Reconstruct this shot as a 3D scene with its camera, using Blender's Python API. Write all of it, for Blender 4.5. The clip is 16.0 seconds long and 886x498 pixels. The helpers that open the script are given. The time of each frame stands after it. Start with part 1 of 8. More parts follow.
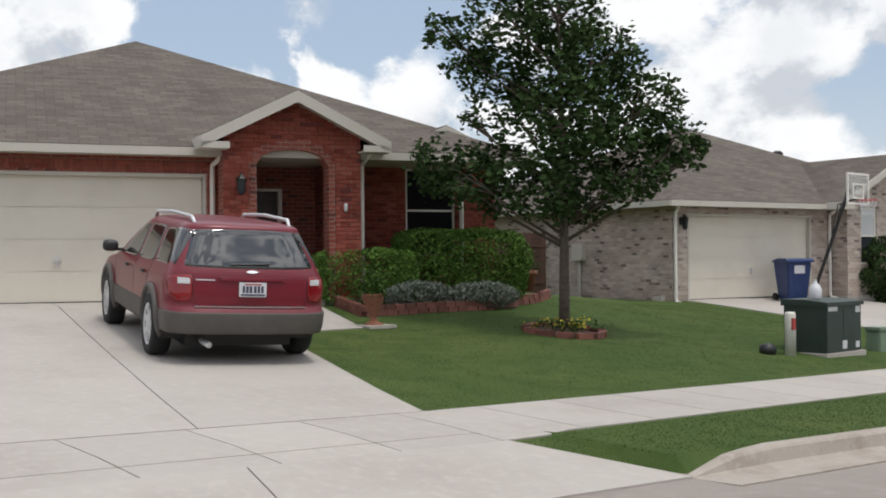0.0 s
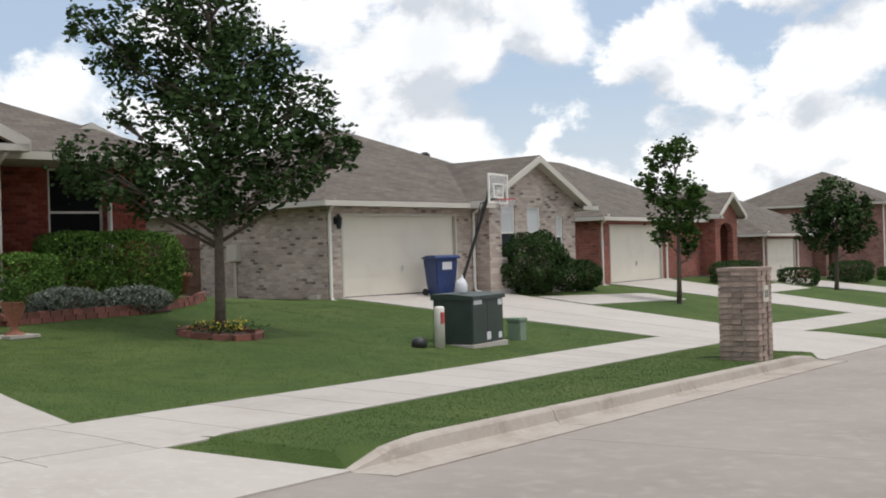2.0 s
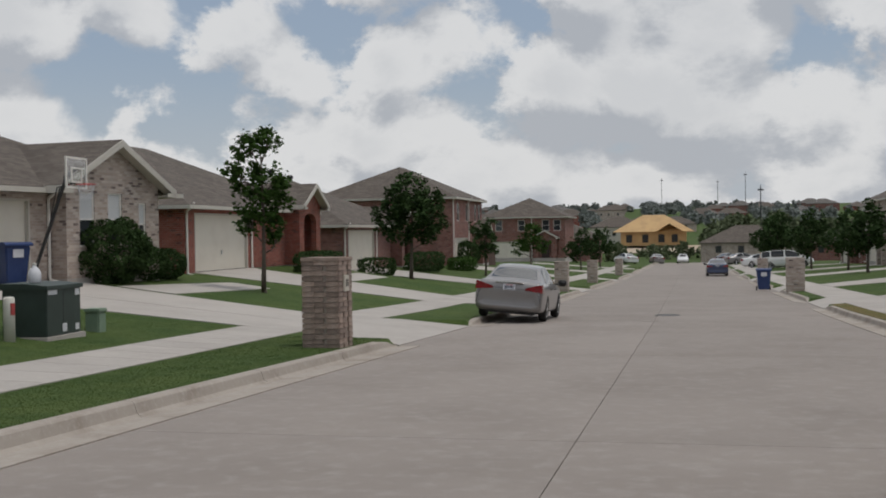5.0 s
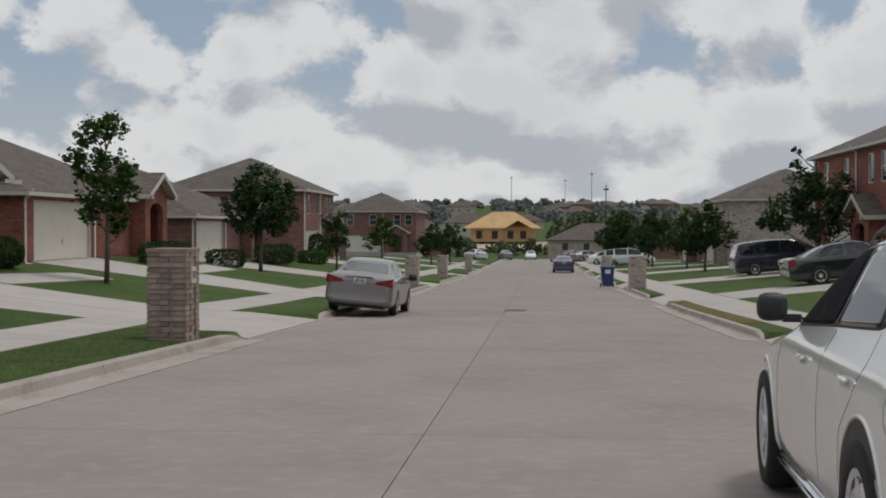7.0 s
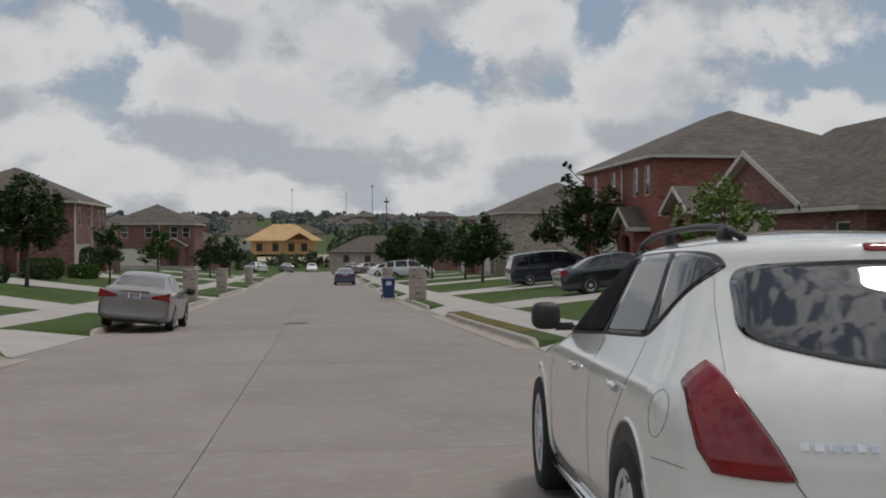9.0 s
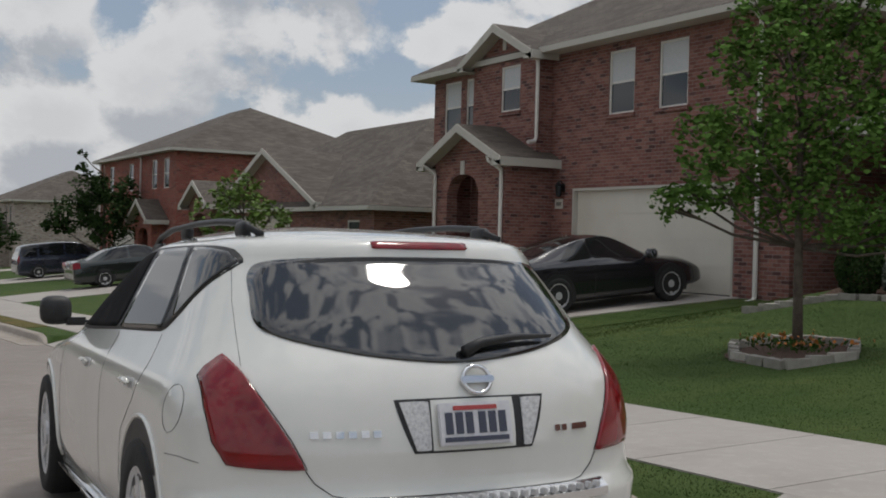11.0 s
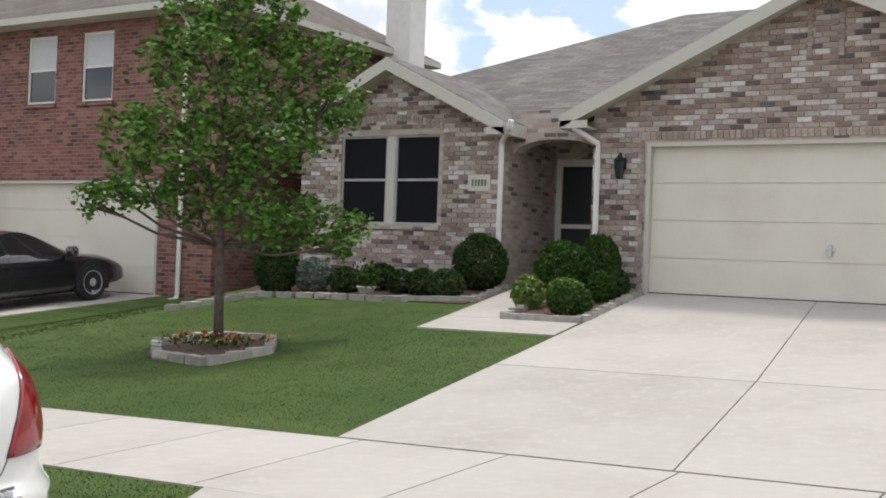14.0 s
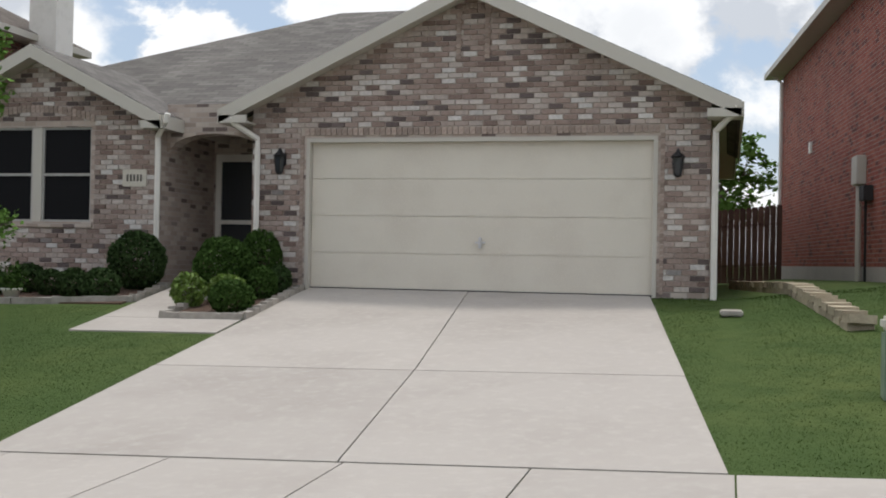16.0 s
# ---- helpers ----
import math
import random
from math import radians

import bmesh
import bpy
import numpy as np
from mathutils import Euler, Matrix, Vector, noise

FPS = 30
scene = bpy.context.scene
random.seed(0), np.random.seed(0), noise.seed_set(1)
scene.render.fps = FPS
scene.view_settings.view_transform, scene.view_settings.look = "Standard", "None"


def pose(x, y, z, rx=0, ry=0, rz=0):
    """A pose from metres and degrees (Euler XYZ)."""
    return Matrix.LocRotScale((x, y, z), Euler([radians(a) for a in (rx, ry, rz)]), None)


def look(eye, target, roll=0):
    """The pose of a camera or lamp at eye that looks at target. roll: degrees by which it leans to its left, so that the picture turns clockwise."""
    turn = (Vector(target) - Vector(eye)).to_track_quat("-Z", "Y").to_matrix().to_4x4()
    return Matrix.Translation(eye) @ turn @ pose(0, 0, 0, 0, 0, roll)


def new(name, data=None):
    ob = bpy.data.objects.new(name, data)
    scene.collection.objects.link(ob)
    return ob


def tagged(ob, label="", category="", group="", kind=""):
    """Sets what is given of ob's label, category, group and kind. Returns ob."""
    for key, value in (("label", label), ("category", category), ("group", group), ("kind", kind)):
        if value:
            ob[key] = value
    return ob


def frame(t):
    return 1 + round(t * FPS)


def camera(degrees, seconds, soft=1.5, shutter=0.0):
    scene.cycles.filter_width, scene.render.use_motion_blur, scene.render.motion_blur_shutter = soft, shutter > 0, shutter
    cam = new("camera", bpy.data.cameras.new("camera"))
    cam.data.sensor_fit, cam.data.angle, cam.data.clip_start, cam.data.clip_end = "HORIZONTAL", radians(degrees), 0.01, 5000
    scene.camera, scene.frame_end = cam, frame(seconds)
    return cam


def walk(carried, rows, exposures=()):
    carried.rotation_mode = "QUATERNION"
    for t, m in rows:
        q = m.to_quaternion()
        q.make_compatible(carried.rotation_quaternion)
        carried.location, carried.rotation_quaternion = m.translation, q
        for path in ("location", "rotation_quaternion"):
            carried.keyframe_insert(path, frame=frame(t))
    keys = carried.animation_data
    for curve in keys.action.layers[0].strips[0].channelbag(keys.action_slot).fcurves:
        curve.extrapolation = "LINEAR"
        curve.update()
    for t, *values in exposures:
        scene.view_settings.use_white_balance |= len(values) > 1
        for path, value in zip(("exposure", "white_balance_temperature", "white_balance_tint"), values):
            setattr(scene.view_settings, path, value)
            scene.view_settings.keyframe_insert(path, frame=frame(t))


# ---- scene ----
# camera: it stands in the street and turns
cam = camera(42.74, 16.0, soft=1.9)
EYE_Z = 1.41
PATH = [
    (0.0, pose(0, 0, EYE_Z, 90.55, 0.48, 50.31)),
    (0.5, pose(0, 0, EYE_Z, 90.36, 0.94, 46.04)),
    (1.0, pose(0, 0, EYE_Z, 90.10, 0.68, 40.29)),
    (1.5, pose(0, 0, EYE_Z, 90.20, 1.21, 36.17)),
    (2.0, pose(0, 0, EYE_Z, 90.24, 1.64, 33.02)),
    (2.5, pose(0, 0, EYE_Z, 89.75, 1.44, 29.72)),
    (3.0, pose(0, 0, EYE_Z, 89.00, 1.80, 25.44)),
    (3.5, pose(0, 0, EYE_Z, 88.90, 1.36, 21.42)),
    (4.0, pose(0, 0, EYE_Z, 89.09, 1.30, 18.28)),
    (4.5, pose(0, 0, EYE_Z, 89.22, 1.21, 15.60)),
    (4.7, pose(0, 0, EYE_Z, 89.30, 1.08, 14.20)),
    (6.8, pose(0, 0, EYE_Z, 88.72, -0.01, 5.30)),
    (7.0, pose(0, 0, EYE_Z, 88.88, -0.16, 4.75)),
    (7.5, pose(0, 0, EYE_Z, 89.50, -0.72, 2.89)),
    (8.0, pose(0, 0, EYE_Z, 89.57, 0.14, 1.46)),
    (8.2, pose(0, 0, EYE_Z, 89.52, 0.13, 0.63)),
    (10.3, pose(0, 0, EYE_Z, 89.45, -0.82, -22.82)),
    (10.5, pose(0, 0, EYE_Z, 89.41, -1.15, -25.12)),
    (11.0, pose(0, 0, EYE_Z, 89.54, -1.47, -30.29)),
    (11.5, pose(0, 0, EYE_Z, 89.77, -1.59, -35.88)),
    (12.0, pose(0, 0, EYE_Z, 89.83, -1.73, -41.22)),
    (12.5, pose(0, 0, EYE_Z, 89.71, -1.69, -45.50)),
    (13.0, pose(0, 0, EYE_Z, 89.84, -1.96, -49.87)),
    (13.5, pose(0, 0, EYE_Z, 90.29, -1.23, -53.73)),
    (14.0, pose(0, 0, EYE_Z, 90.38, -2.14, -58.87)),
    (14.5, pose(0, 0, EYE_Z, 90.35, -1.93, -62.93)),
    (15.0, pose(0, 0, EYE_Z, 90.21, -1.63, -66.84)),
    (15.5, pose(0, 0, EYE_Z, 90.52, -1.16, -70.99)),
    (16.0, pose(0, 0, EYE_Z, 90.63, -1.08, -75.88)),
]
EXPOSURES = [(0.0, 0.04), (1.5, 0.24), (3.0, -0.22), (4.5, -0.52), (8.2, -0.60), (10.3, -0.76), (11.5, -0.38), (12.5, 0.04), (13.5, 0.42), (14.5, 0.48), (15.4, 0.30), (16.0, 0.08)]
walk(cam, PATH, EXPOSURES)

# ---- sky, sun ----
SUN_DIR = Vector((0.30, 0.04, 0.95)).normalized()
sun = new("sun", bpy.data.lights.new("sun", "SUN"))
sun.data.energy, sun.data.angle, sun.data.color = 1.5, radians(9.0), (1.0, 0.95, 0.88)
sun.matrix_world = look(SUN_DIR * 100, (0, 0, 0))


def make_sky():
    w = bpy.data.worlds.new("sky")
    scene.world = w
    w.use_nodes = True
    nt = w.node_tree
    nt.nodes.clear()
    N, L = nt.nodes.new, nt.links.new

    def math_(op, a, b=None, c=None):
        n = N("ShaderNodeMath")
        n.operation = op
        for i, v in enumerate((a, b, c)):
            if v is None:
                continue
            if isinstance(v, (int, float)):
                n.inputs[i].default_value = v
            else:
                L(v, n.inputs[i])
        return n.outputs[0]

    def ramp(v, a, b, smooth=True):
        n = N("ShaderNodeMapRange")
        n.interpolation_type = "SMOOTHSTEP" if smooth else "LINEAR"
        L(v, n.inputs[0])
        n.inputs[1].default_value, n.inputs[2].default_value = a, b
        return n.outputs[0]

    def mix(f, a, b):
        n = N("ShaderNodeMix")
        n.data_type = "RGBA"
        if isinstance(f, (int, float)):
            n.inputs[0].default_value = f
        else:
            L(f, n.inputs[0])
        for v, i in ((a, 6), (b, 7)):
            if isinstance(v, tuple):
                n.inputs[i].default_value = (*v, 1)
            else:
                L(v, n.inputs[i])
        return n.outputs[2]

    sky = N("ShaderNodeTexSky")
    sky.sky_type, sky.sun_disc = "NISHITA", False
    sky.sun_elevation = math.asin(SUN_DIR.z)
    sky.sun_rotation = math.atan2(SUN_DIR.x, SUN_DIR.y)
    sky.dust_density, sky.air_density = 1.6, 1.0
    co = N("ShaderNodeTexCoord").outputs["Generated"]
    sep = N("ShaderNodeSeparateXYZ")
    L(co, sep.inputs[0])
    x, y, z = sep.outputs
    zz = math_("MAXIMUM", z, 0.0)
    # billows: heading and height, smaller towards the horizon
    comb = N("ShaderNodeCombineXYZ")
    L(x, comb.inputs[0])
    L(y, comb.inputs[1])
    lift = math_("POWER", math_("ADD", zz, 0.03), 0.75)
    L(math_("MULTIPLY", lift, 1.15), comb.inputs[2])

    def cloud(dy, detail):
        m = N("ShaderNodeMapping")
        m.inputs[1].default_value = (CLOUD_SHIFT, 0.4, dy + 1.7)
        L(comb.outputs[0], m.inputs[0])
        n = N("ShaderNodeTexNoise")
        n.inputs["Scale"].default_value = 6.0
        n.inputs["Detail"].default_value = detail
        n.inputs["Roughness"].default_value = 0.61
        n.inputs["Distortion"].default_value = 0.15
        L(m.outputs[0], n.inputs["Vector"])
        v = N("ShaderNodeTexVoronoi")
        v.feature = "SMOOTH_F1"
        v.inputs["Scale"].default_value = 13.0
        v.inputs["Smoothness"].default_value = 0.35
        warp = N("ShaderNodeMix")
        warp.data_type = "VECTOR"
        warp.inputs[0].default_value = 0.10
        L(m.outputs[0], warp.inputs[4])
        L(n.outputs[1], warp.inputs[5])
        L(warp.outputs[1], v.inputs["Vector"])
        puff = math_("SUBTRACT", 0.54, v.outputs["Distance"])
        return math_("ADD", math_("MULTIPLY", n.outputs[0], 0.80), math_("MULTIPLY", puff, 0.36))

    base = cloud(0.0, 10)
    up = cloud(0.045, 6)
    haze_band = math_("SUBTRACT", 1.0, ramp(zz, 0.0, 0.16))
    cover = ramp(math_("ADD", base, math_("MULTIPLY", haze_band, 0.09)), 0.335, 0.405)
    # sides that face the sky are white, undersides grey
    shade = ramp(math_("SUBTRACT", base, up), -0.13, 0.05)
    thick = ramp(base, 0.44, 0.62)
    lit = mix(shade, (0.62, 0.65, 0.70), (1.04, 1.04, 1.04))
    body = mix(math_("MULTIPLY", thick, 0.30), lit, (0.60, 0.63, 0.68))
    gain = N("ShaderNodeVectorMath")
    gain.operation = "SCALE"
    L(body, gain.inputs[0])
    # clouds near the sun scatter more light forward
    near = N("ShaderNodeVectorMath")
    near.operation = "DOT_PRODUCT"
    L(co, near.inputs[0])
    near.inputs[1].default_value = SUN_DIR
    glow = math_("ADD", 1.0, math_("MULTIPLY", ramp(near.outputs["Value"], 0.45, 1.0), 0.9))
    L(math_("MULTIPLY", glow, CLOUD_GAIN), gain.inputs[3])
    skyg = N("ShaderNodeVectorMath")
    skyg.operation = "SCALE"
    L(sky.outputs[0], skyg.inputs[0])
    skyg.inputs[3].default_value = SKY_GAIN
    pale = mix(math_("MULTIPLY", math_("SUBTRACT", 1.0, ramp(zz, 0.0, 0.17)), 0.85), mix(0.5, skyg.outputs[0], (0.56, 0.67, 0.83)), (0.66, 0.71, 0.77))
    mixed = mix(math_("MULTIPLY", cover, 0.90), pale, gain.outputs[0])
    bg = N("ShaderNodeBackground")
    bg.inputs[1].default_value = 1.0
    L(mixed, bg.inputs[0])
    o = N("ShaderNodeOutputWorld")
    L(bg.outputs[0], o.inputs[0])


CLOUD_GAIN, SKY_GAIN, CLOUD_SHIFT = 0.99, 0.11, 3.1
make_sky()

# ---- materials ----
def material(name, base, rough=0.7, metal=0.0, spec=0.5, grain=(), bump=(), coat=0.0, coords="Object", random_obj=0.0, random_island=0.0, trans=0.0, sub=None):
    """A procedural material. grain: rows of (scale, detail, second colour, low, high); bump: rows of (scale, strength, distance)."""
    m = bpy.data.materials.new(name)
    m.use_nodes = True
    nt = m.node_tree
    b = nt.nodes["Principled BSDF"]
    N, L = nt.nodes.new, nt.links.new
    tc = N("ShaderNodeTexCoord").outputs[coords]
    b.inputs["Base Color"].default_value = (*base, 1)
    b.inputs["Roughness"].default_value, b.inputs["Metallic"].default_value = rough, metal
    b.inputs["Specular IOR Level"].default_value, b.inputs["Coat Weight"].default_value = spec, coat
    b.inputs["Coat Roughness"].default_value = 0.04
    if trans:
        b.inputs["Transmission Weight"].default_value = trans
    col = None

    def mixc(f, a, c):
        n = N("ShaderNodeMix")
        n.data_type = "RGBA"
        L(f, n.inputs[0])
        if a is None:
            n.inputs[6].default_value = (*base, 1)
        else:
            L(a, n.inputs[6])
        n.inputs[7].default_value = (*c, 1)
        return n.outputs[2]

    for scale, detail, second, lo, hi in grain:
        n = N("ShaderNodeTexNoise")
        n.inputs["Scale"].default_value, n.inputs["Detail"].default_value = scale, detail
        n.inputs["Roughness"].default_value = 0.6
        L(tc, n.inputs["Vector"])
        r = N("ShaderNodeMapRange")
        L(n.outputs[0], r.inputs[0])
        r.inputs[1].default_value, r.inputs[2].default_value = lo, hi
        col = mixc(r.outputs[0], col, second)
    for amount, out in ((random_obj, "obj"), (random_island, "isl")):
        if amount:
            src = N("ShaderNodeObjectInfo").outputs["Random"] if out == "obj" else N("ShaderNodeNewGeometry").outputs["Random Per Island"]
            hs = N("ShaderNodeHueSaturation")
            r = N("ShaderNodeMapRange")
            L(src, r.inputs[0])
            r.inputs[3].default_value, r.inputs[4].default_value = 1 - amount, 1 + amount
            L(r.outputs[0], hs.inputs["Value"])
            if col is None:
                hs.inputs["Color"].default_value = (*base, 1)
            else:
                L(col, hs.inputs["Color"])
            col = hs.outputs[0]
    if col is not None:
        L(col, b.inputs["Base Color"])
    prev = None
    for scale, strength, dist in bump:
        n = N("ShaderNodeTexNoise")
        n.inputs["Scale"].default_value, n.inputs["Detail"].default_value = scale, 4
        L(tc, n.inputs["Vector"])
        bp = N("ShaderNodeBump")
        bp.inputs["Strength"].default_value, bp.inputs["Distance"].default_value = strength, dist
        L(n.outputs[0], bp.inputs["Height"])
        if prev is not None:
            L(prev, bp.inputs["Normal"])
        prev = bp.outputs[0]
    if prev is not None:
        L(prev, b.inputs["Normal"])
    return m


def coursed(name, a, b_, mortar, width, height, gap, dark=None, rough=0.85, bump=0.4, plane="wall", third=None):
    """Bricks or shingles laid in courses, as a wall material: colours a to b_, mortar between."""
    m = bpy.data.materials.new(name)
    m.use_nodes = True
    nt = m.node_tree
    bs = nt.nodes["Principled BSDF"]
    bs.inputs["Roughness"].default_value = rough
    bs.inputs["Specular IOR Level"].default_value = 0.25
    N, L = nt.nodes.new, nt.links.new
    uv = N("ShaderNodeUVMap").outputs[0]
    br = N("ShaderNodeTexBrick")
    L(uv, br.inputs["Vector"])
    br.inputs["Scale"].default_value = 1.0
    br.inputs["Color1"].default_value, br.inputs["Color2"].default_value, br.inputs["Mortar"].default_value = (0, 0, 0, 1), (1, 1, 1, 1), (0.5, 0.5, 0.5, 1)
    br.inputs["Mortar Size"].default_value, br.inputs["Mortar Smooth"].default_value = gap, 0.1
    br.inputs["Brick Width"].default_value, br.inputs["Row Height"].default_value = width, height
    cr = N("ShaderNodeValToRGB")
    cr.color_ramp.interpolation = "LINEAR"
    cr.color_ramp.elements[0].color, cr.color_ramp.elements[1].color = (*a, 1), (*b_, 1)
    if third:
        e = cr.color_ramp.elements.new(0.5)
        e.color = (*third, 1)
    if dark:
        e = cr.color_ramp.elements.new(0.86)
        e.color = (*b_, 1)
        cr.color_ramp.elements[-1].position = 0.93
        cr.color_ramp.elements[-1].color = (*dark, 1)
    L(br.outputs["Color"], cr.inputs[0])
    ns = N("ShaderNodeTexNoise")
    ns.inputs["Scale"].default_value, ns.inputs["Detail"].default_value = 0.9, 6
    L(uv, ns.inputs["Vector"])
    hs = N("ShaderNodeHueSaturation")
    r = N("ShaderNodeMapRange")
    L(ns.outputs[0], r.inputs[0])
    r.inputs[1].default_value, r.inputs[2].default_value, r.inputs[3].default_value, r.inputs[4].default_value = 0.3, 0.7, 0.82, 1.16
    L(r.outputs[0], hs.inputs["Value"])
    L(cr.outputs[0], hs.inputs["Color"])
    mx = N("ShaderNodeMix")
    mx.data_type = "RGBA"
    L(br.outputs["Fac"], mx.inputs[0])
    L(hs.outputs[0], mx.inputs[6])
    mx.inputs[7].default_value = (*mortar, 1)
    L(mx.outputs[2], bs.inputs["Base Color"])
    bp = N("ShaderNodeBump")
    bp.inputs["Strength"].default_value, bp.inputs["Distance"].default_value, bp.invert = bump, 0.012, True
    L(br.outputs["Fac"], bp.inputs["Height"])
    n2 = N("ShaderNodeTexNoise")
    n2.inputs["Scale"].default_value = 60
    L(uv, n2.inputs["Vector"])
    b2 = N("ShaderNodeBump")
    b2.inputs["Strength"].default_value, b2.inputs["Distance"].default_value = 0.25, 0.005
    L(n2.outputs[0], b2.inputs["Height"])
    L(bp.outputs[0], b2.inputs["Normal"])
    L(b2.outputs[0], bs.inputs["Normal"])
    return m


M = {}
M["concrete"] = material("concrete", (0.408, 0.375, 0.344), 0.85, grain=((0.7, 6, (0.342, 0.309, 0.281), 0.45, 0.75), (9, 8, (0.453, 0.423, 0.388), 0.5, 0.8), (120, 2, (0.389, 0.361, 0.329), 0.55, 0.75)), bump=((90, 0.25, 0.004), (6, 0.15, 0.01)), spec=0.25, random_obj=0.05, coords="Object")
M["road"] = material("road_concrete", (0.279, 0.244, 0.219), 0.85, grain=((0.5, 7, (0.228, 0.198, 0.177), 0.42, 0.72), (5, 8, (0.326, 0.293, 0.265), 0.5, 0.8), (100, 2, (0.214, 0.191, 0.172), 0.55, 0.75)), bump=((110, 0.3, 0.004),), spec=0.25, random_obj=0.035)
M["kerb"] = material("kerb_concrete", (0.36, 0.32, 0.28), 0.9, grain=((1.4, 7, (0.24, 0.20, 0.165), 0.45, 0.75), (14, 6, (0.42, 0.38, 0.34), 0.5, 0.8)), bump=((60, 0.35, 0.006),), spec=0.2)
M["joint"] = material("joint", (0.10, 0.085, 0.07), 0.95, grain=((8, 3, (0.17, 0.15, 0.12), 0.4, 0.7),))
M["grass"] = material("grass", (0.052, 0.086, 0.024), 0.9, spec=0.12, grain=((0.35, 6, (0.086, 0.114, 0.034), 0.38, 0.68), (2.2, 7, (0.041, 0.072, 0.018), 0.45, 0.72), (45, 3, (0.064, 0.101, 0.029), 0.5, 0.8)), bump=((70, 0.7, 0.02), (9, 0.4, 0.03)))
M["blade"] = material("grass_blade", (0.058, 0.092, 0.025), 0.85, spec=0.06, random_island=0.08, grain=((0.35, 6, (0.088, 0.116, 0.035), 0.38, 0.68), (2.2, 7, (0.045, 0.077, 0.020), 0.45, 0.72)))
M["dry_grass"] = material("dry_grass", (0.17, 0.13, 0.055), 0.95, spec=0.1, grain=((1.5, 6, (0.08, 0.10, 0.03), 0.4, 0.7), (40, 3, (0.22, 0.18, 0.09), 0.5, 0.8)), bump=((70, 0.9, 0.03),))
M["field"] = material("field", (0.10, 0.12, 0.05), 0.95, spec=0.1, grain=((0.05, 6, (0.16, 0.15, 0.08), 0.4, 0.7), (0.4, 5, (0.06, 0.09, 0.03), 0.45, 0.7)))
M["mulch"] = material("mulch", (0.075, 0.042, 0.028), 0.95, grain=((30, 5, (0.14, 0.085, 0.055), 0.45, 0.7),), bump=((40, 1.0, 0.03),))
M["roof"] = coursed("shingles", (0.095, 0.078, 0.066), (0.140, 0.118, 0.100), (0.055, 0.046, 0.040), 0.32, 0.14, 0.006, bump=0.5, third=(0.117, 0.098, 0.083))
M["roof_grey"] = coursed("shingles_grey", (0.102, 0.094, 0.087), (0.160, 0.150, 0.138), (0.060, 0.055, 0.051), 0.32, 0.14, 0.006, bump=0.5, third=(0.131, 0.120, 0.110))
M["brick_red"] = coursed("brick_red", (0.225, 0.058, 0.042), (0.32, 0.105, 0.075), (0.30, 0.235, 0.20), 0.21, 0.075, 0.006, third=(0.27, 0.075, 0.055), dark=(0.13, 0.045, 0.04))
M["brick_wine"] = coursed("brick_wine", (0.165, 0.068, 0.056), (0.28, 0.135, 0.112), (0.27, 0.215, 0.19), 0.21, 0.075, 0.006, third=(0.22, 0.095, 0.078), dark=(0.10, 0.05, 0.047))
M["brick_pale"] = coursed("brick_pale", (0.34, 0.275, 0.235), (0.50, 0.435, 0.385), (0.42, 0.37, 0.33), 0.21, 0.075, 0.006, third=(0.43, 0.35, 0.30), dark=(0.17, 0.13, 0.12))
M["trim"] = material("painted_trim", (0.513, 0.485, 0.430), 0.6, grain=((3, 5, (0.494, 0.456, 0.400), 0.5, 0.8),), bump=((20, 0.1, 0.003),))
M["trim_white"] = material("white_trim", (0.74, 0.71, 0.66), 0.55, grain=((4, 5, (0.64, 0.61, 0.56), 0.5, 0.8),))
M["frame_grey"] = material("grey_window_frame", (0.40, 0.39, 0.37), 0.5, grain=((8, 3, (0.34, 0.33, 0.31), 0.4, 0.7),))
M["garage"] = material("garage_paint", (0.66, 0.615, 0.53), 0.5, grain=((1.2, 6, (0.60, 0.55, 0.47), 0.45, 0.75), (40, 3, (0.69, 0.645, 0.56), 0.5, 0.8)), bump=((150, 0.15, 0.002),))
M["soffit"] = material("soffit", (0.5, 0.46, 0.4), 0.7, grain=((5, 4, (0.43, 0.4, 0.34), 0.5, 0.8),))
M["screen"] = material("window_screen", (0.010, 0.010, 0.011), 0.9, spec=0.08, grain=((300, 2, (0.022, 0.022, 0.025), 0.4, 0.7),))
M["glass"] = material("window_glass", (0.035, 0.04, 0.045), 0.06, spec=0.6)
M["blind"] = material("blind", (0.55, 0.56, 0.56), 0.5, grain=((40, 2, (0.48, 0.49, 0.5), 0.4, 0.7),))
M["door_dark"] = material("dark_door", (0.035, 0.018, 0.014), 0.4, grain=((8, 5, (0.06, 0.03, 0.022), 0.45, 0.7),))
M["bark"] = material("bark", (0.115, 0.09, 0.07), 0.95, grain=((14, 6, (0.065, 0.05, 0.04), 0.45, 0.7),), bump=((22, 1.0, 0.03),))
M["leaf_dark"] = material("leaf_dark", (0.036, 0.064, 0.021), 0.75, spec=0.08, random_island=0.35)
M["leaf_mid"] = material("leaf_mid", (0.041, 0.079, 0.018), 0.75, spec=0.06, random_island=0.3)
M["leaf_light"] = material("leaf_light", (0.10, 0.185, 0.04), 0.75, spec=0.06, random_island=0.4)
M["leaf_lime"] = material("leaf_lime", (0.12, 0.19, 0.035), 0.55, spec=0.3, random_island=0.35)
M["leaf_grey"] = material("leaf_grey", (0.15, 0.175, 0.14), 0.7, spec=0.2, random_island=0.3)
# haze of distance is put into these two leaf colours, strongest in the second
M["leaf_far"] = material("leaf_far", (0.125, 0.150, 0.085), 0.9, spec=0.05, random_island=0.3)
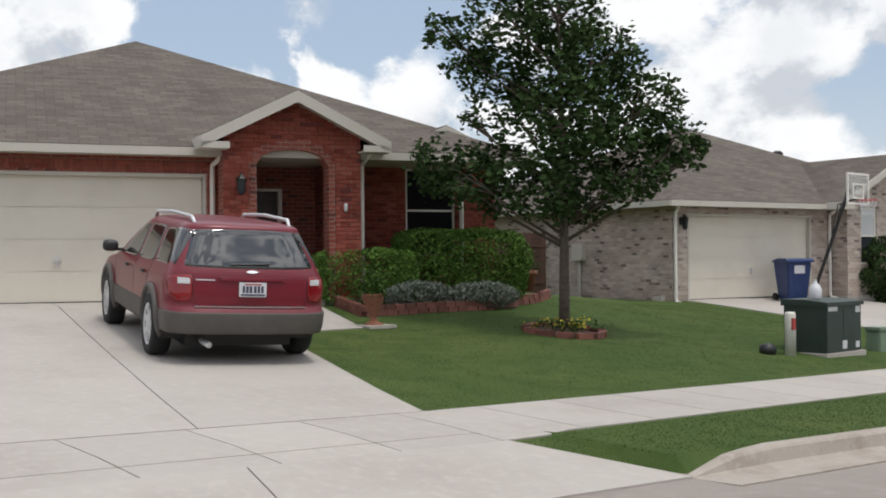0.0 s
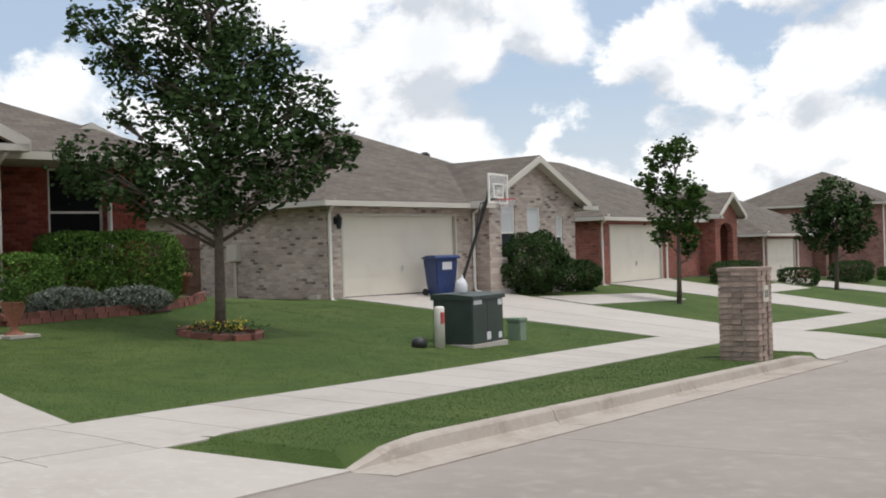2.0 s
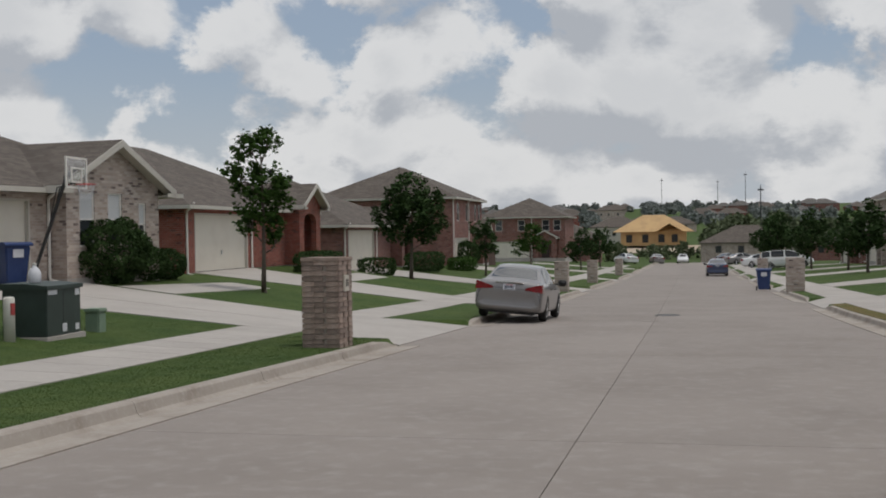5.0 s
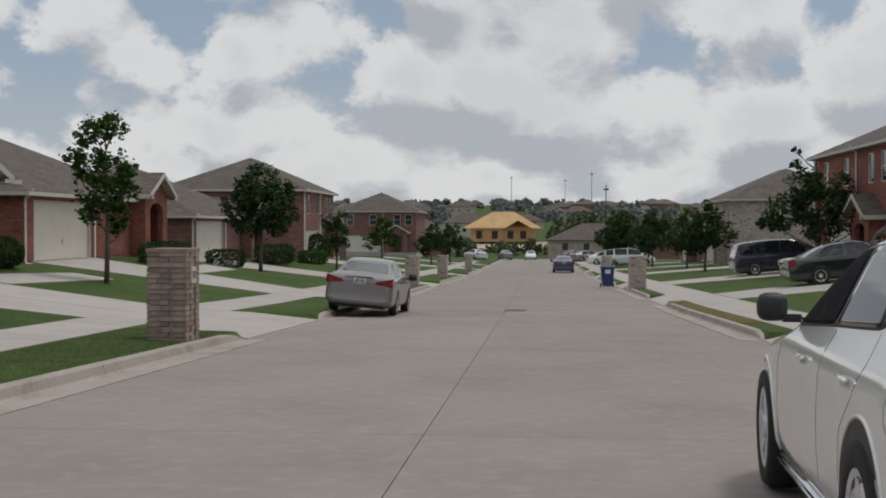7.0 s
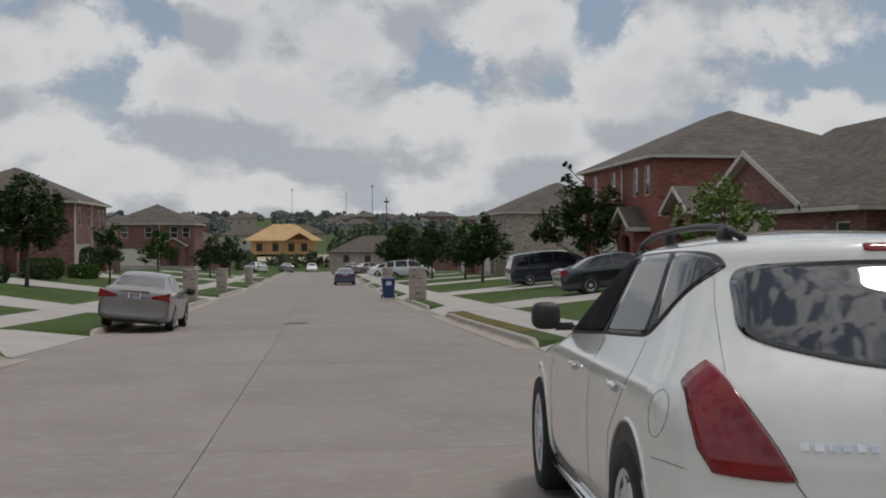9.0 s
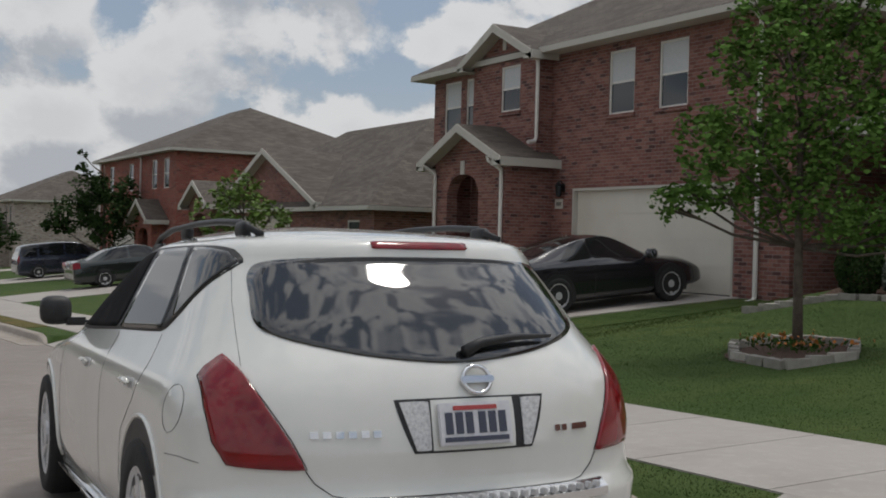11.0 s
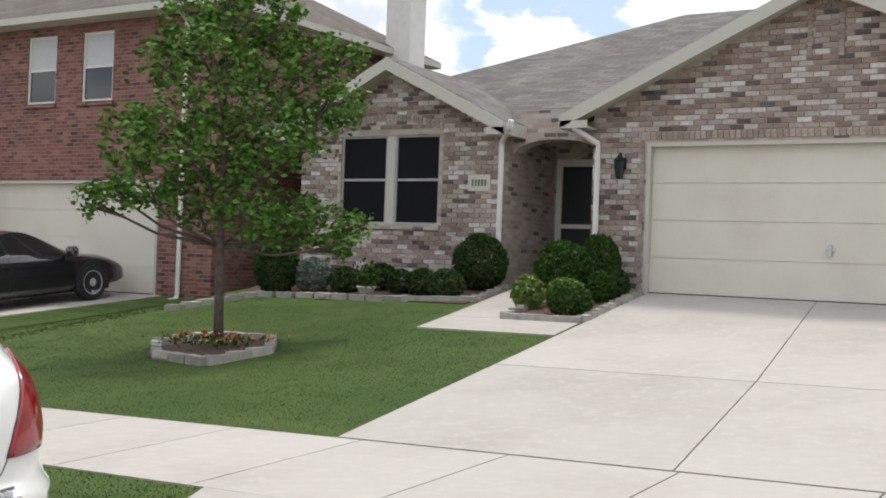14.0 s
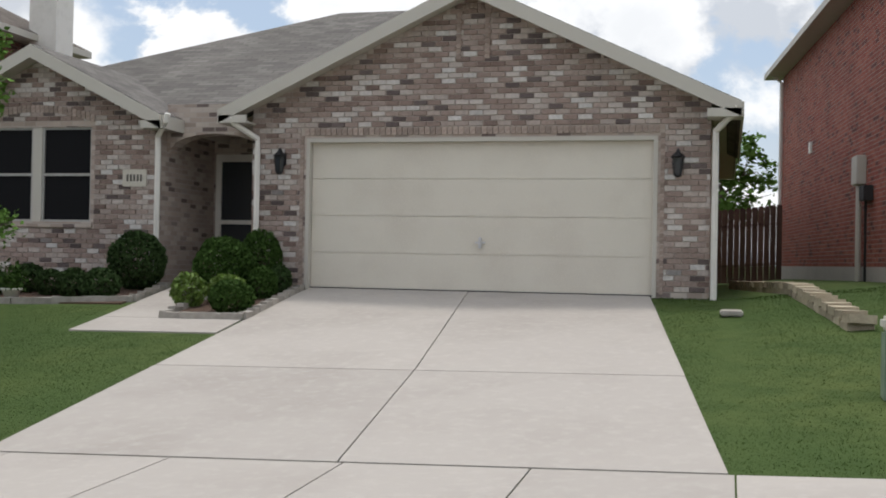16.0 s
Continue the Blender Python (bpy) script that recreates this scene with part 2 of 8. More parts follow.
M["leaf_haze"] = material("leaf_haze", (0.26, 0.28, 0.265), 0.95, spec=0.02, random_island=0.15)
M["black"] = material("black_plastic", (0.018, 0.018, 0.019), 0.5, grain=((50, 3, (0.03, 0.03, 0.03), 0.5, 0.8),))
M["rubber"] = material("tyre_rubber", (0.016, 0.016, 0.016), 0.85, grain=((40, 3, (0.03, 0.028, 0.026), 0.5, 0.8),))
M["alloy"] = material("alloy", (0.62, 0.62, 0.63), 0.38, metal=0.35, grain=((20, 3, (0.45, 0.45, 0.46), 0.5, 0.8),))
M["chrome"] = material("chrome", (0.75, 0.75, 0.76), 0.12, metal=1.0)
M["dark_metal"] = material("dark_metal", (0.02, 0.02, 0.022), 0.45, metal=0.4)

# ---- terrain ----
KERB_L, KERB_R = -5.27, 4.17
STREET = ((-60, 2.2), (0, 0), (33, -1.06), (56, -1.62), (90, -2.4), (200, -4.1), (240, -5.2), (300, -3.0), (420, 0.0), (700, 9.0), (1000, 19.0), (1500, 31.0), (2500, 46.0))
PAD_L = ((-40, 2.2), (-6, 1.2), (2, 0.74), (16.5, 0.74), (21, 0.36), (34, 0.36), (37, 0.14), (50, 0.14), (55, -0.48), (68, -0.48), (74, -1.0), (90, -1.0), (100, -1.6), (160, -2.6), (200, -4.1))
PAD_R = ((-40, 2.2), (-12, 1.5), (-2, 1.2), (0, 0.98), (12, 0.98), (14, 0.47), (27, 0.47), (31, -0.05), (46, -0.05), (51, -0.65), (64, -0.65), (80, -1.2), (110, -2.0), (200, -4.1))


APRONS_L = ((0.2, 6.75), (20.2, 27.3), (37.6, 43.4), (56.8, 62.6), (82, 88), (104, 110), (126, 132))
APRONS_R = ((-0.4, 4.5), (15.2, 21.4), (37.8, 43.2), (56.0, 61.5), (79, 85), (97, 103), (119, 125))


def lerp_table(tab, v):
    if v <= tab[0][0]:
        return tab[0][1]
    for (a, p), (b, q) in zip(tab, tab[1:]):
        if v <= b:
            return p + (q - p) * (v - a) / (b - a)
    return tab[-1][1]


def st(y):
    return lerp_table(STREET, y)


def ground_z(x, y):
    """Height of the finished ground: gutter, kerb, verge, pavement, lawn and house pads."""
    s = st(y)
    if KERB_L <= x <= KERB_R:
        return s
    left = x < 0
    u = (KERB_L - x) if left else (x - KERB_R)
    walk_a, walk_b, house = (1.75, 3.2, 12.2) if left else (0.68, 2.4, 11.2)
    if y > 200:
        return s
    pad = lerp_table(PAD_L if left else PAD_R, y)
    if u < walk_a and any(a < y < b for a, b in (APRONS_L if left else APRONS_R)):
        return s + 0.18 * u / walk_a
    if u < walk_a:
        return s + 0.14 + 0.04 * u / walk_a
    if u < walk_b:
        return s + 0.18 + 0.05 * (u - walk_a) / (walk_b - walk_a)
    if u < house:
        k = (u - walk_b) / (house - walk_b)
        return (s + 0.23) * (1 - k) + pad * k
    return pad
# BUILD


def part(name, bm, mat, parent=None, label="", smooth=False, uv=True):
    """Links a bmesh as one mesh object, under a thing where one is given."""
    me = bpy.data.meshes.new(name)
    bmesh.ops.recalc_face_normals(bm, faces=bm.faces)
    if uv:
        lay = bm.loops.layers.uv.verify()
        up = Vector((0, 0, 1))
        for f in bm.faces:
            n = f.normal
            t = up.cross(n)
            t = t.normalized() if t.length > 0.05 else Vector((1, 0, 0))
            s = n.cross(t)
            for lp in f.loops:
                lp[lay].uv = (lp.vert.co.dot(t), lp.vert.co.dot(s))
    bm.to_mesh(me)
    bm.free()
    if smooth:
        me.polygons.foreach_set("use_smooth", [True] * len(me.polygons))
    me.materials.append(mat)
    ob = new(name, me)
    if parent is not None:
        ob.parent = parent
    if label:
        tagged(ob, label)
    return ob


def data_part(name, verts, faces, mat, parent=None, label="", smooth=False):
    me = bpy.data.meshes.new(name)
    me.from_pydata(verts, [], faces)
    if smooth:
        me.polygons.foreach_set("use_smooth", [True] * len(me.polygons))
    me.materials.append(mat)
    ob = new(name, me)
    if parent is not None:
        ob.parent = parent
    if label:
        tagged(ob, label)
    return ob


def empty(name, m, label="", category="", group="", kind=""):
    ob = new(name)
    ob.empty_display_size = 0.2
    ob.matrix_world = m
    return tagged(ob, label, category, group, kind)


def add_box(bm, x0, x1, y0, y1, z0, z1, bevel=0.0):
    vs = [bm.verts.new((x, y, z)) for z in (z0, z1) for y in (y0, y1) for x in (x0, x1)]
    fs = [(0, 2, 3, 1), (4, 5, 7, 6), (0, 1, 5, 4), (2, 6, 7, 3), (0, 4, 6, 2), (1, 3, 7, 5)]
    faces = [bm.faces.new([vs[i] for i in f]) for f in fs]
    if bevel:
        es = list({e for f in faces for e in f.edges})
        bmesh.ops.bevel(bm, geom=es, offset=bevel, segments=2, affect="EDGES")
    return vs


def box(x0, x1, y0, y1, z0, z1, bevel=0.0):
    bm = bmesh.new()
    add_box(bm, x0, x1, y0, y1, z0, z1, bevel)
    return bm


def add_prism(bm, poly, axis, a, b):
    """A solid from a polygon in the plane across an axis ('x' or 'y'), between a and b."""
    def P(p, q, c):
        return (c, p, q) if axis == "x" else (p, c, q)
    A = [bm.verts.new(P(*p, a)) for p in poly]
    B = [bm.verts.new(P(*p, b)) for p in poly]
    n = len(poly)
    bm.faces.new(A[::-1])
    bm.faces.new(B)
    for i in range(n):
        bm.faces.new((A[i], A[(i + 1) % n], B[(i + 1) % n], B[i]))


def add_tube(bm, pts, r, sides=8, r1=None, caps=True):
    """A round tube along points; the radius runs from r to r1."""
    pts = [Vector(p) for p in pts]
    r1 = r if r1 is None else r1
    rings = []
    for i, p in enumerate(pts):
        d = (pts[min(i + 1, len(pts) - 1)] - pts[max(i - 1, 0)]).normalized()
        a = d.orthogonal().normalized() if i == 0 else (rings[-1][1] - d * rings[-1][1].dot(d)).normalized()
        b = d.cross(a)
        k = r + (r1 - r) * i / (len(pts) - 1)
        ring = [bm.verts.new(p + (a * math.cos(w) + b * math.sin(w)) * k) for w in [2 * math.pi * j / sides for j in range(sides)]]
        rings.append((ring, a))
    for (A, _), (B, _) in zip(rings, rings[1:]):
        for j in range(sides):
            bm.faces.new((A[j], A[(j + 1) % sides], B[(j + 1) % sides], B[j]))
    if caps:
        bm.faces.new(rings[0][0][::-1])
        bm.faces.new(rings[-1][0])


def add_lathe(bm, prof, sides=16, at=(0, 0, 0)):
    rings = []
    for r, z in prof:
        rings.append([bm.verts.new((at[0] + r * math.cos(2 * math.pi * j / sides), at[1] + r * math.sin(2 * math.pi * j / sides), at[2] + z)) for j in range(sides)])
    for A, B in zip(rings, rings[1:]):
        for j in range(sides):
            bm.faces.new((A[j], A[(j + 1) % sides], B[(j + 1) % sides], B[j]))
    bm.faces.new(rings[0][::-1])
    bm.faces.new(rings[-1])


def sheet(name, corners, n, m, mat, parent, thick=0.06, lift=0.012, kind="", label="", z_of=None):
    """A slab over the ground: corners a b c d in order, n by m cells, draped and with a skirt."""
    a, b, c, d = [Vector((*p, 0)) for p in corners]
    z_of = z_of or ground_z
    verts, faces = [], []
    for i in range(n + 1):
        for j in range(m + 1):
            s, t = i / n, j / m
            p = (a * (1 - s) + b * s) * (1 - t) + (d * (1 - s) + c * s) * t
            verts.append((p.x, p.y, z_of(p.x, p.y) + lift))
    k = m + 1
    for i in range(n):
        for j in range(m):
            faces.append((i * k + j, (i + 1) * k + j, (i + 1) * k + j + 1, i * k + j + 1))
    rim = [i * k for i in range(n + 1)] + [n * k + j for j in range(1, k)] + [i * k + m for i in range(n - 1, -1, -1)] + [j for j in range(m - 1, 0, -1)]
    off = len(verts)
    verts += [(verts[i][0], verts[i][1], verts[i][2] - thick) for i in rim]
    L = len(rim)
    faces += [(rim[q], off + q, off + (q + 1) % L, rim[(q + 1) % L]) for q in range(L)]
    bm = bmesh.new()
    vs = [bm.verts.new(v) for v in verts]
    for f in faces:
        bm.faces.new([vs[i] for i in f])
    ob = part(name, bm, mat, parent, label)
    if kind:
        tagged(ob, kind=kind)
    return ob


def build_ground():
    """One sheet to the horizon: lawns and fields."""
    near = 0.6
    xs = [-4000, -2500, -1500, -900, -500, -300, -180, -110, -70, -50, -40, -32, -26] + [-22 + 0.7 * i for i in range(20)] + [-8.47, -8.3, -7.6, -7.02, -6.6, -6.0, -5.62, -5.45, -5.2, -3, 0, 2, 4.1, 4.34, 4.5, 4.85, 5.4, 6.0, 6.57, 6.7] + [7.2 + 0.7 * i for i in range(20)] + [24, 28, 34, 44, 60, 90, 140, 220, 400, 700, 1200, 2000, 4000]
    ys = sorted([v + e for a in APRONS_L + APRONS_R for v in a for e in (-0.02, 0.02)] + [-4000, -2000, -900, -400, -200, -100, -60, -40, -25, -15] + [-10 + near * i for i in range(117)] + [61, 64, 68, 73, 80, 90, 100, 112, 125, 140, 160, 180, 200, 230, 260, 300, 350, 420, 520, 650, 780, 900, 1050, 1200, 1350, 1500, 1800, 2500, 4000])
    verts, faces = [], []
    for x in xs:
        for y in ys:
            z = ground_z(x, y) if not KERB_L + 0.01 < x < KERB_R - 0.01 else st(y) - 0.12
            if y > 200:
                z += 4 * noise.noise(Vector((x / 300, y / 300, 0))) * min(1, max(0, y - 420) / 300)
            verts.append((x, y, z))
    k = len(ys)
    for i in range(len(xs) - 1):
        for j in range(k - 1):
            faces.append((i * k + j, (i + 1) * k + j, (i + 1) * k + j + 1, i * k + j + 1))
    ob = data_part("ground", verts, faces, M["grass"], smooth=True)
    return tagged(ob, "mown green lawn and fields running down the hill", "lawn", kind="structure")


build_ground()
road = tagged(new("road"), "grey-brown concrete street in cast slabs with dark joints", "street", kind="structure")
bed = sheet("joint_bed", ((KERB_L, -30), (KERB_R, -30), (KERB_R, 190), (KERB_L, 190)), 2, 440, M["joint"], road, 0.02, -0.03, label="dark tar in the road joints", z_of=lambda x, y: st(y))
JOINT_X = -0.92
ys = [-30, -12, 0.6, 9.2, 18.4, 30, 42, 54, 68, 84, 104, 130, 160, 190]
for y0, y1 in zip(ys, ys[1:]):
    for x0, x1 in ((KERB_L, JOINT_X), (JOINT_X, KERB_R)):
        g = 0.0045
        n = max(2, int((y1 - y0) / 1.5))
        sheet("slab", ((x0 + (g if x0 == JOINT_X else 0), y0 + g), (x1 - (g if x1 == JOINT_X else 0), y0 + g), (x1 - (g if x1 == JOINT_X else 0), y1 - g), (x0 + (g if x0 == JOINT_X else 0), y1 - g)), 2, n, M["road"], road, 0.03, 0.0, z_of=lambda x, y: st(y))

# ---- houses ----
def wall_cells(bm, u0, u1, z0, z1, v, thick, holes):
    """A wall across the depth axis with rectangular openings (u0, u1, z0, z1) cut through."""
    us = sorted({u0, u1, *[h[0] for h in holes], *[h[1] for h in holes]})
    zs = sorted({z0, z1, *[h[2] for h in holes], *[h[3] for h in holes]})
    us = [u for u in us if u0 <= u <= u1]
    zs = [z for z in zs if z0 <= z <= z1]
    for a, b in zip(us, us[1:]):
        for c, d in zip(zs, zs[1:]):
            m, k = (a + b) / 2, (c + d) / 2
            if not any(h[0] < m < h[1] and h[2] < k < h[3] for h in holes):
                add_box(bm, a, b, v, v + thick, c, d)
    bmesh.ops.remove_doubles(bm, verts=bm.verts, dist=0.0005)
    seen = {}
    bm.verts.index_update()
    for f in bm.faces:
        seen.setdefault(frozenset(q.index for q in f.verts), []).append(f)
    bmesh.ops.delete(bm, geom=[f for fs in seen.values() if len(fs) > 1 for f in fs], context="FACES_ONLY")


def arch_fill(bm, u0, u1, zs, zt, v, thick, steps=10):
    """The masonry between a flat lintel at zt and a low arch that springs at zs."""
    for i in range(steps):
        a, b = u0 + (u1 - u0) * i / steps, u0 + (u1 - u0) * (i + 1) / steps
        def f(u):
            k = 2 * (u - u0) / (u1 - u0) - 1
            return zs + (zt - 0.02 - zs) * math.sqrt(max(0, 1 - k * k)) ** 1.0
        add_prism(bm, [(a, f(a)), (b, f(b)), (b, zt), (a, zt)], "y", v, v + thick)


def add_slope(bm, pts, thick=0.10):
    """A roof plane with thickness, from points in order."""
    P = [Vector(p) for p in pts]
    n = (P[1] - P[0]).cross(P[2] - P[0]).normalized()
    if n.z < 0:
        n = -n
    A = [bm.verts.new(p) for p in P]
    B = [bm.verts.new(p - Vector((0, 0, thick / max(0.3, n.z)))) for p in P]
    k = len(P)
    bm.faces.new(A)
    bm.faces.new(B[::-1])
    for i in range(k):
        bm.faces.new((A[i], B[i], B[(i + 1) % k], A[(i + 1) % k]))


def hip_roof(house, u0, u1, v0, v1, z, slope, over, mat, name="roof"):
    """A hip roof over a block, with its fascia."""
    a, b, c, d = u0 - over, u1 + over, v0 - over, v1 + over
    run = min(b - a, d - c) / 2
    ze = z - over * slope * 0.0
    zt = ze + run * slope
    bm = bmesh.new()
    if b - a >= d - c:
        r0, r1 = (a + run, (c + d) / 2, zt), (b - run, (c + d) / 2, zt)
        add_slope(bm, [(a, c, ze), (b, c, ze), r1, r0])
        add_slope(bm, [(b, d, ze), (a, d, ze), r0, r1])
        add_slope(bm, [(a, d, ze), (a, c, ze), r0])
        add_slope(bm, [(b, c, ze), (b, d, ze), r1])
    else:
        r0, r1 = ((a + b) / 2, c + run, zt), ((a + b) / 2, d - run, zt)
        add_slope(bm, [(a, c, ze), (b, c, ze), r0])
        add_slope(bm, [(b, d, ze), (a, d, ze), r1])
        add_slope(bm, [(a, d, ze), (a, c, ze), r0, r1])
        add_slope(bm, [(b, c, ze), (b, d, ze), r1, r0])
    roof = part(name, bm, mat, house)
    fascia(house, a, b, c, d, ze)
    return zt


def fascia(house, a, b, c, d, ze):
    bm = bmesh.new()
    h, t = 0.15, 0.03
    for x0, x1, y0, y1 in ((a, b, c - t, c), (a, b, d, d + t), (a - t, a, c, d), (b, b + t, c, d)):
        add_box(bm, x0, x1, y0, y1, ze - h, ze - 0.015)
    part("fascia", bm, M["trim"], house)
    bm = bmesh.new()
    add_box(bm, a + 0.01, b - 0.01, c + 0.01, d - 0.01, ze - h + 0.01, ze - h + 0.03)
    part("soffit", bm, M["soffit"], house)


def gable_roof(house, u0, u1, v0, v1, z, slope, over, mat, front=0.35, brick=None, wall=None):
    """A gable that faces the street: two slopes from v0 back to v1, rake boards with returns, and its brick triangle."""
    a, b, c = u0 - over, u1 + over, v0 - front
    m = (a + b) / 2
    zt = z + (m - a) * slope
    bm = bmesh.new()
    add_slope(bm, [(a, c, z), (m, c, zt), (m, v1, zt), (a, v1, z)])
    add_slope(bm, [(m, c, zt), (b, c, z), (b, v1, z), (m, v1, zt)])
    part("gable_roof", bm, mat, house)
    bm = bmesh.new()
    h, t = 0.21, 0.035
    for s, e in ((a, m), (b, m)):
        add_prism(bm, [(s, z - h), (e, zt - h), (e, zt - 0.012), (s, z - 0.012)], "y", c - t, c)
    for s, e in ((a, a + over + 0.05), (b - over - 0.05, b)):
        add_box(bm, s, e, c, v0 + 0.02, z - h, z - h + 0.025)
        add_box(bm, s, e, c - t, c - 0.001, z - h, z - 0.10)
    for s in (a - t, b):
        add_box(bm, s, s + t, c, v1, z - h, z - 0.015)
    part("rake_board", bm, M["trim"], house)
    bm = bmesh.new()
    add_slope(bm, [(a + 0.02, c, z - 0.13), (m, c, zt - 0.13), (m, v0, zt - 0.13), (a + 0.02, v0, z - 0.13)], 0.02)
    add_slope(bm, [(m, c, zt - 0.13), (b - 0.02, c, z - 0.13), (b - 0.02, v0, z - 0.13), (m, v0, zt - 0.13)], 0.02)
    part("rake_soffit", bm, M["soffit"], house)
    if brick:
        bm = bmesh.new()
        zb = wall if wall else z - 0.2
        k = over * slope
        add_prism(bm, [(u0, zb), (u1, zb), (u1, z + k - 0.14), (m, zt - 0.14), (u0, z + k - 0.14)], "y", v0, v0 + 0.2)
        part("gable_wall", bm, brick, house)
    return zt


def garage_door(house, u0, u1, z0, z1, v, panels=4):
    """A panelled overhead door with its frame, set into its opening."""
    d = tagged(new("garage_door"), "")
    d.parent = house
    gap = 0.004
    part("backing", box(u0 + 0.02, u1 - 0.02, v + 0.115, v + 0.135, z0 + 0.01, z1 - 0.01), M["garage"], d)
    h = (z1 - z0) / panels
    cols = max(2, round((u1 - u0) / 0.62))
    for i in range(panels):
        bm = bmesh.new()
        add_box(bm, u0 + 0.02, u1 - 0.02, v + 0.10, v + 0.14, z0 + i * h + gap, z0 + (i + 1) * h - gap)
        w = (u1 - u0 - 0.04) / cols
        part("door_panel", bm, M["garage"], d)
    bm = bmesh.new()
    add_box(bm, (u0 + u1) / 2 + 0.05, (u0 + u1) / 2 + 0.09, v + 0.05, v + 0.10, z0 + 0.62, z0 + 0.78, 0.008)
    add_box(bm, (u0 + u1) / 2 - 0.0, (u0 + u1) / 2 + 0.14, v + 0.06, v + 0.085, z0 + 0.69, z0 + 0.715)
    part("latch", bm, M["alloy"], d)
    bm = bmesh.new()
    f = 0.04
    add_box(bm, u0 - f, u0 + 0.015, v - 0.012, v + 0.13, z0, z1 + f)
    add_box(bm, u1 - 0.015, u1 + f, v - 0.012, v + 0.13, z0, z1 + f)
    add_box(bm, u0 + 0.015, u1 - 0.015, v - 0.012, v + 0.13, z1 - 0.015, z1 + f)
    part("door_frame", bm, M["trim"], d)
    bm = bmesh.new()
    add_box(bm, u0, u1, v + 0.09, v + 0.15, z0 - 0.005, z0 + 0.03)
    part("rubber_seal", bm, M["black"], d)
    return d


def window(house, u0, u1, z0, z1, v, kind="screen", frame_mat=None, split=0.5, f=0.045):
    """A single-hung window: frame, meeting rail, sill and two panes; a blind or a dark screen behind the glass."""
    w = tagged(new("window"), "")
    w.parent = house
    fm = frame_mat or M["trim_white"]
    bm = bmesh.new()
    zm = z0 + (z1 - z0) * split
    add_box(bm, u0, u0 + f, v + 0.03, v + 0.10, z0, z1)
    add_box(bm, u1 - f, u1, v + 0.03, v + 0.10, z0, z1)
    add_box(bm, u0 + f, u1 - f, v + 0.03, v + 0.10, z1 - f, z1)
    add_box(bm, u0 + f, u1 - f, v + 0.03, v + 0.10, z0, z0 + f)
    part("window_frame", bm, fm, w)
    part("meeting_rail", box(u0 + f, u1 - f, v + 0.035, v + 0.085, zm - 0.02, zm + 0.02), fm, w)
    lower = M["screen"] if kind != "glass" else M["glass"]
    upper = {"screen": M["screen"], "glass": M["glass"], "blind": M["blind"]}[kind]
    part("pane", box(u0 + f, u1 - f, v + 0.06, v + 0.075, z0 + f, zm - 0.02), M["glass"] if kind == "blind" else lower, w)
    part("pane", box(u0 + f, u1 - f, v + 0.06, v + 0.075, zm + 0.02, z1 - f), upper, w)
    return w


def sill(house, u0, u1, z, v, mat):
    part("window_sill", box(u0 - 0.05, u1 + 0.05, v - 0.05, v + 0.1, z - 0.09, z - 0.002, 0.008), mat, house)


def downspout(house, u, v, z0, z1, side=0.25, mat=None):
    bm = bmesh.new()
    add_tube(bm, [(u + side, v - 0.35, z1 + 0.12), (u + side * 0.9, v - 0.33, z1 + 0.02), (u, v - 0.07, z1 - 0.18), (u, v - 0.06, z1 - 0.4), (u, v - 0.06, z0 + 0.15), (u, v - 0.1, z0 + 0.07), (u, v - 0.3, z0 + 0.03)], 0.045, 6)
    part("downspout", bm, mat or M["trim_white"], house)


def lantern(house, u, v, z):
    l = tagged(new("wall_lantern"), "black metal coach lantern")
    l.parent = house
    bm = bmesh.new()
    add_box(bm, u - 0.05, u + 0.05, v - 0.02, v, z - 0.1, z + 0.1, 0.01)
    add_tube(bm, [(u, v - 0.01, z + 0.05), (u, v - 0.1, z + 0.16), (u, v - 0.14, z + 0.13)], 0.012, 6)
    add_lathe(bm, [(0.012, 0.16), (0.03, 0.12), (0.10, 0.05), (0.085, 0.04), (0.08, 0.03)], 6, (u, v - 0.15, z))
    add_lathe(bm, [(0.02, -0.22), (0.05, -0.20), (0.055, -0.17)], 6, (u, v - 0.15, z))
    for k in range(6):
        w = math.pi / 3 * k
        c, s = math.cos(w), math.sin(w)
        add_tube(bm, [(u + 0.055 * c, v - 0.15 + 0.055 * s, z - 0.18), (u + 0.08 * c, v - 0.15 + 0.08 * s, z + 0.04)], 0.006, 4)
    part("lantern_frame", bm, M["dark_metal"], l)
    bm = bmesh.new()
    add_lathe(bm, [(0.048, -0.175), (0.072, 0.03)], 6, (u, v - 0.15, z))
    part("lantern_glass", bm, M["glass"], l)


def house_frame(x, y, z, side, turn=0.0):
    """The pose of a house: local x along the front, local y into the house. side -1: the west side of the street, +1: the east."""
    return pose(x, y, z, 0, 0, (90 - turn) if side < 0 else (-90 - turn))


def block(house, u0, u1, v0, v1, z0, z1, mat, thick=0.2, front=()):
    """Four outer walls of a block, the front one with openings."""
    bm = bmesh.new()
    wall_cells(bm, u0, u1, z0, z1, v0, thick, front)
    part("wall", bm, mat, house)
    for a, b, c, d in ((u0, u0 + thick, v0 + thick, v1), (u1 - thick, u1, v0 + thick, v1), (u0 + thick, u1 - thick, v1 - thick, v1)):
        if d - c > 0.01:
            part("wall", box(a, b, c, d, z0, z1), mat, house)


def slab_foot(house, u0, u1, v0, v1, deep=1.2):
    part("foundation", box(u0 + 0.01, u1 - 0.01, v0 + 0.01, v1, -deep, 0.0), M["concrete"], house)


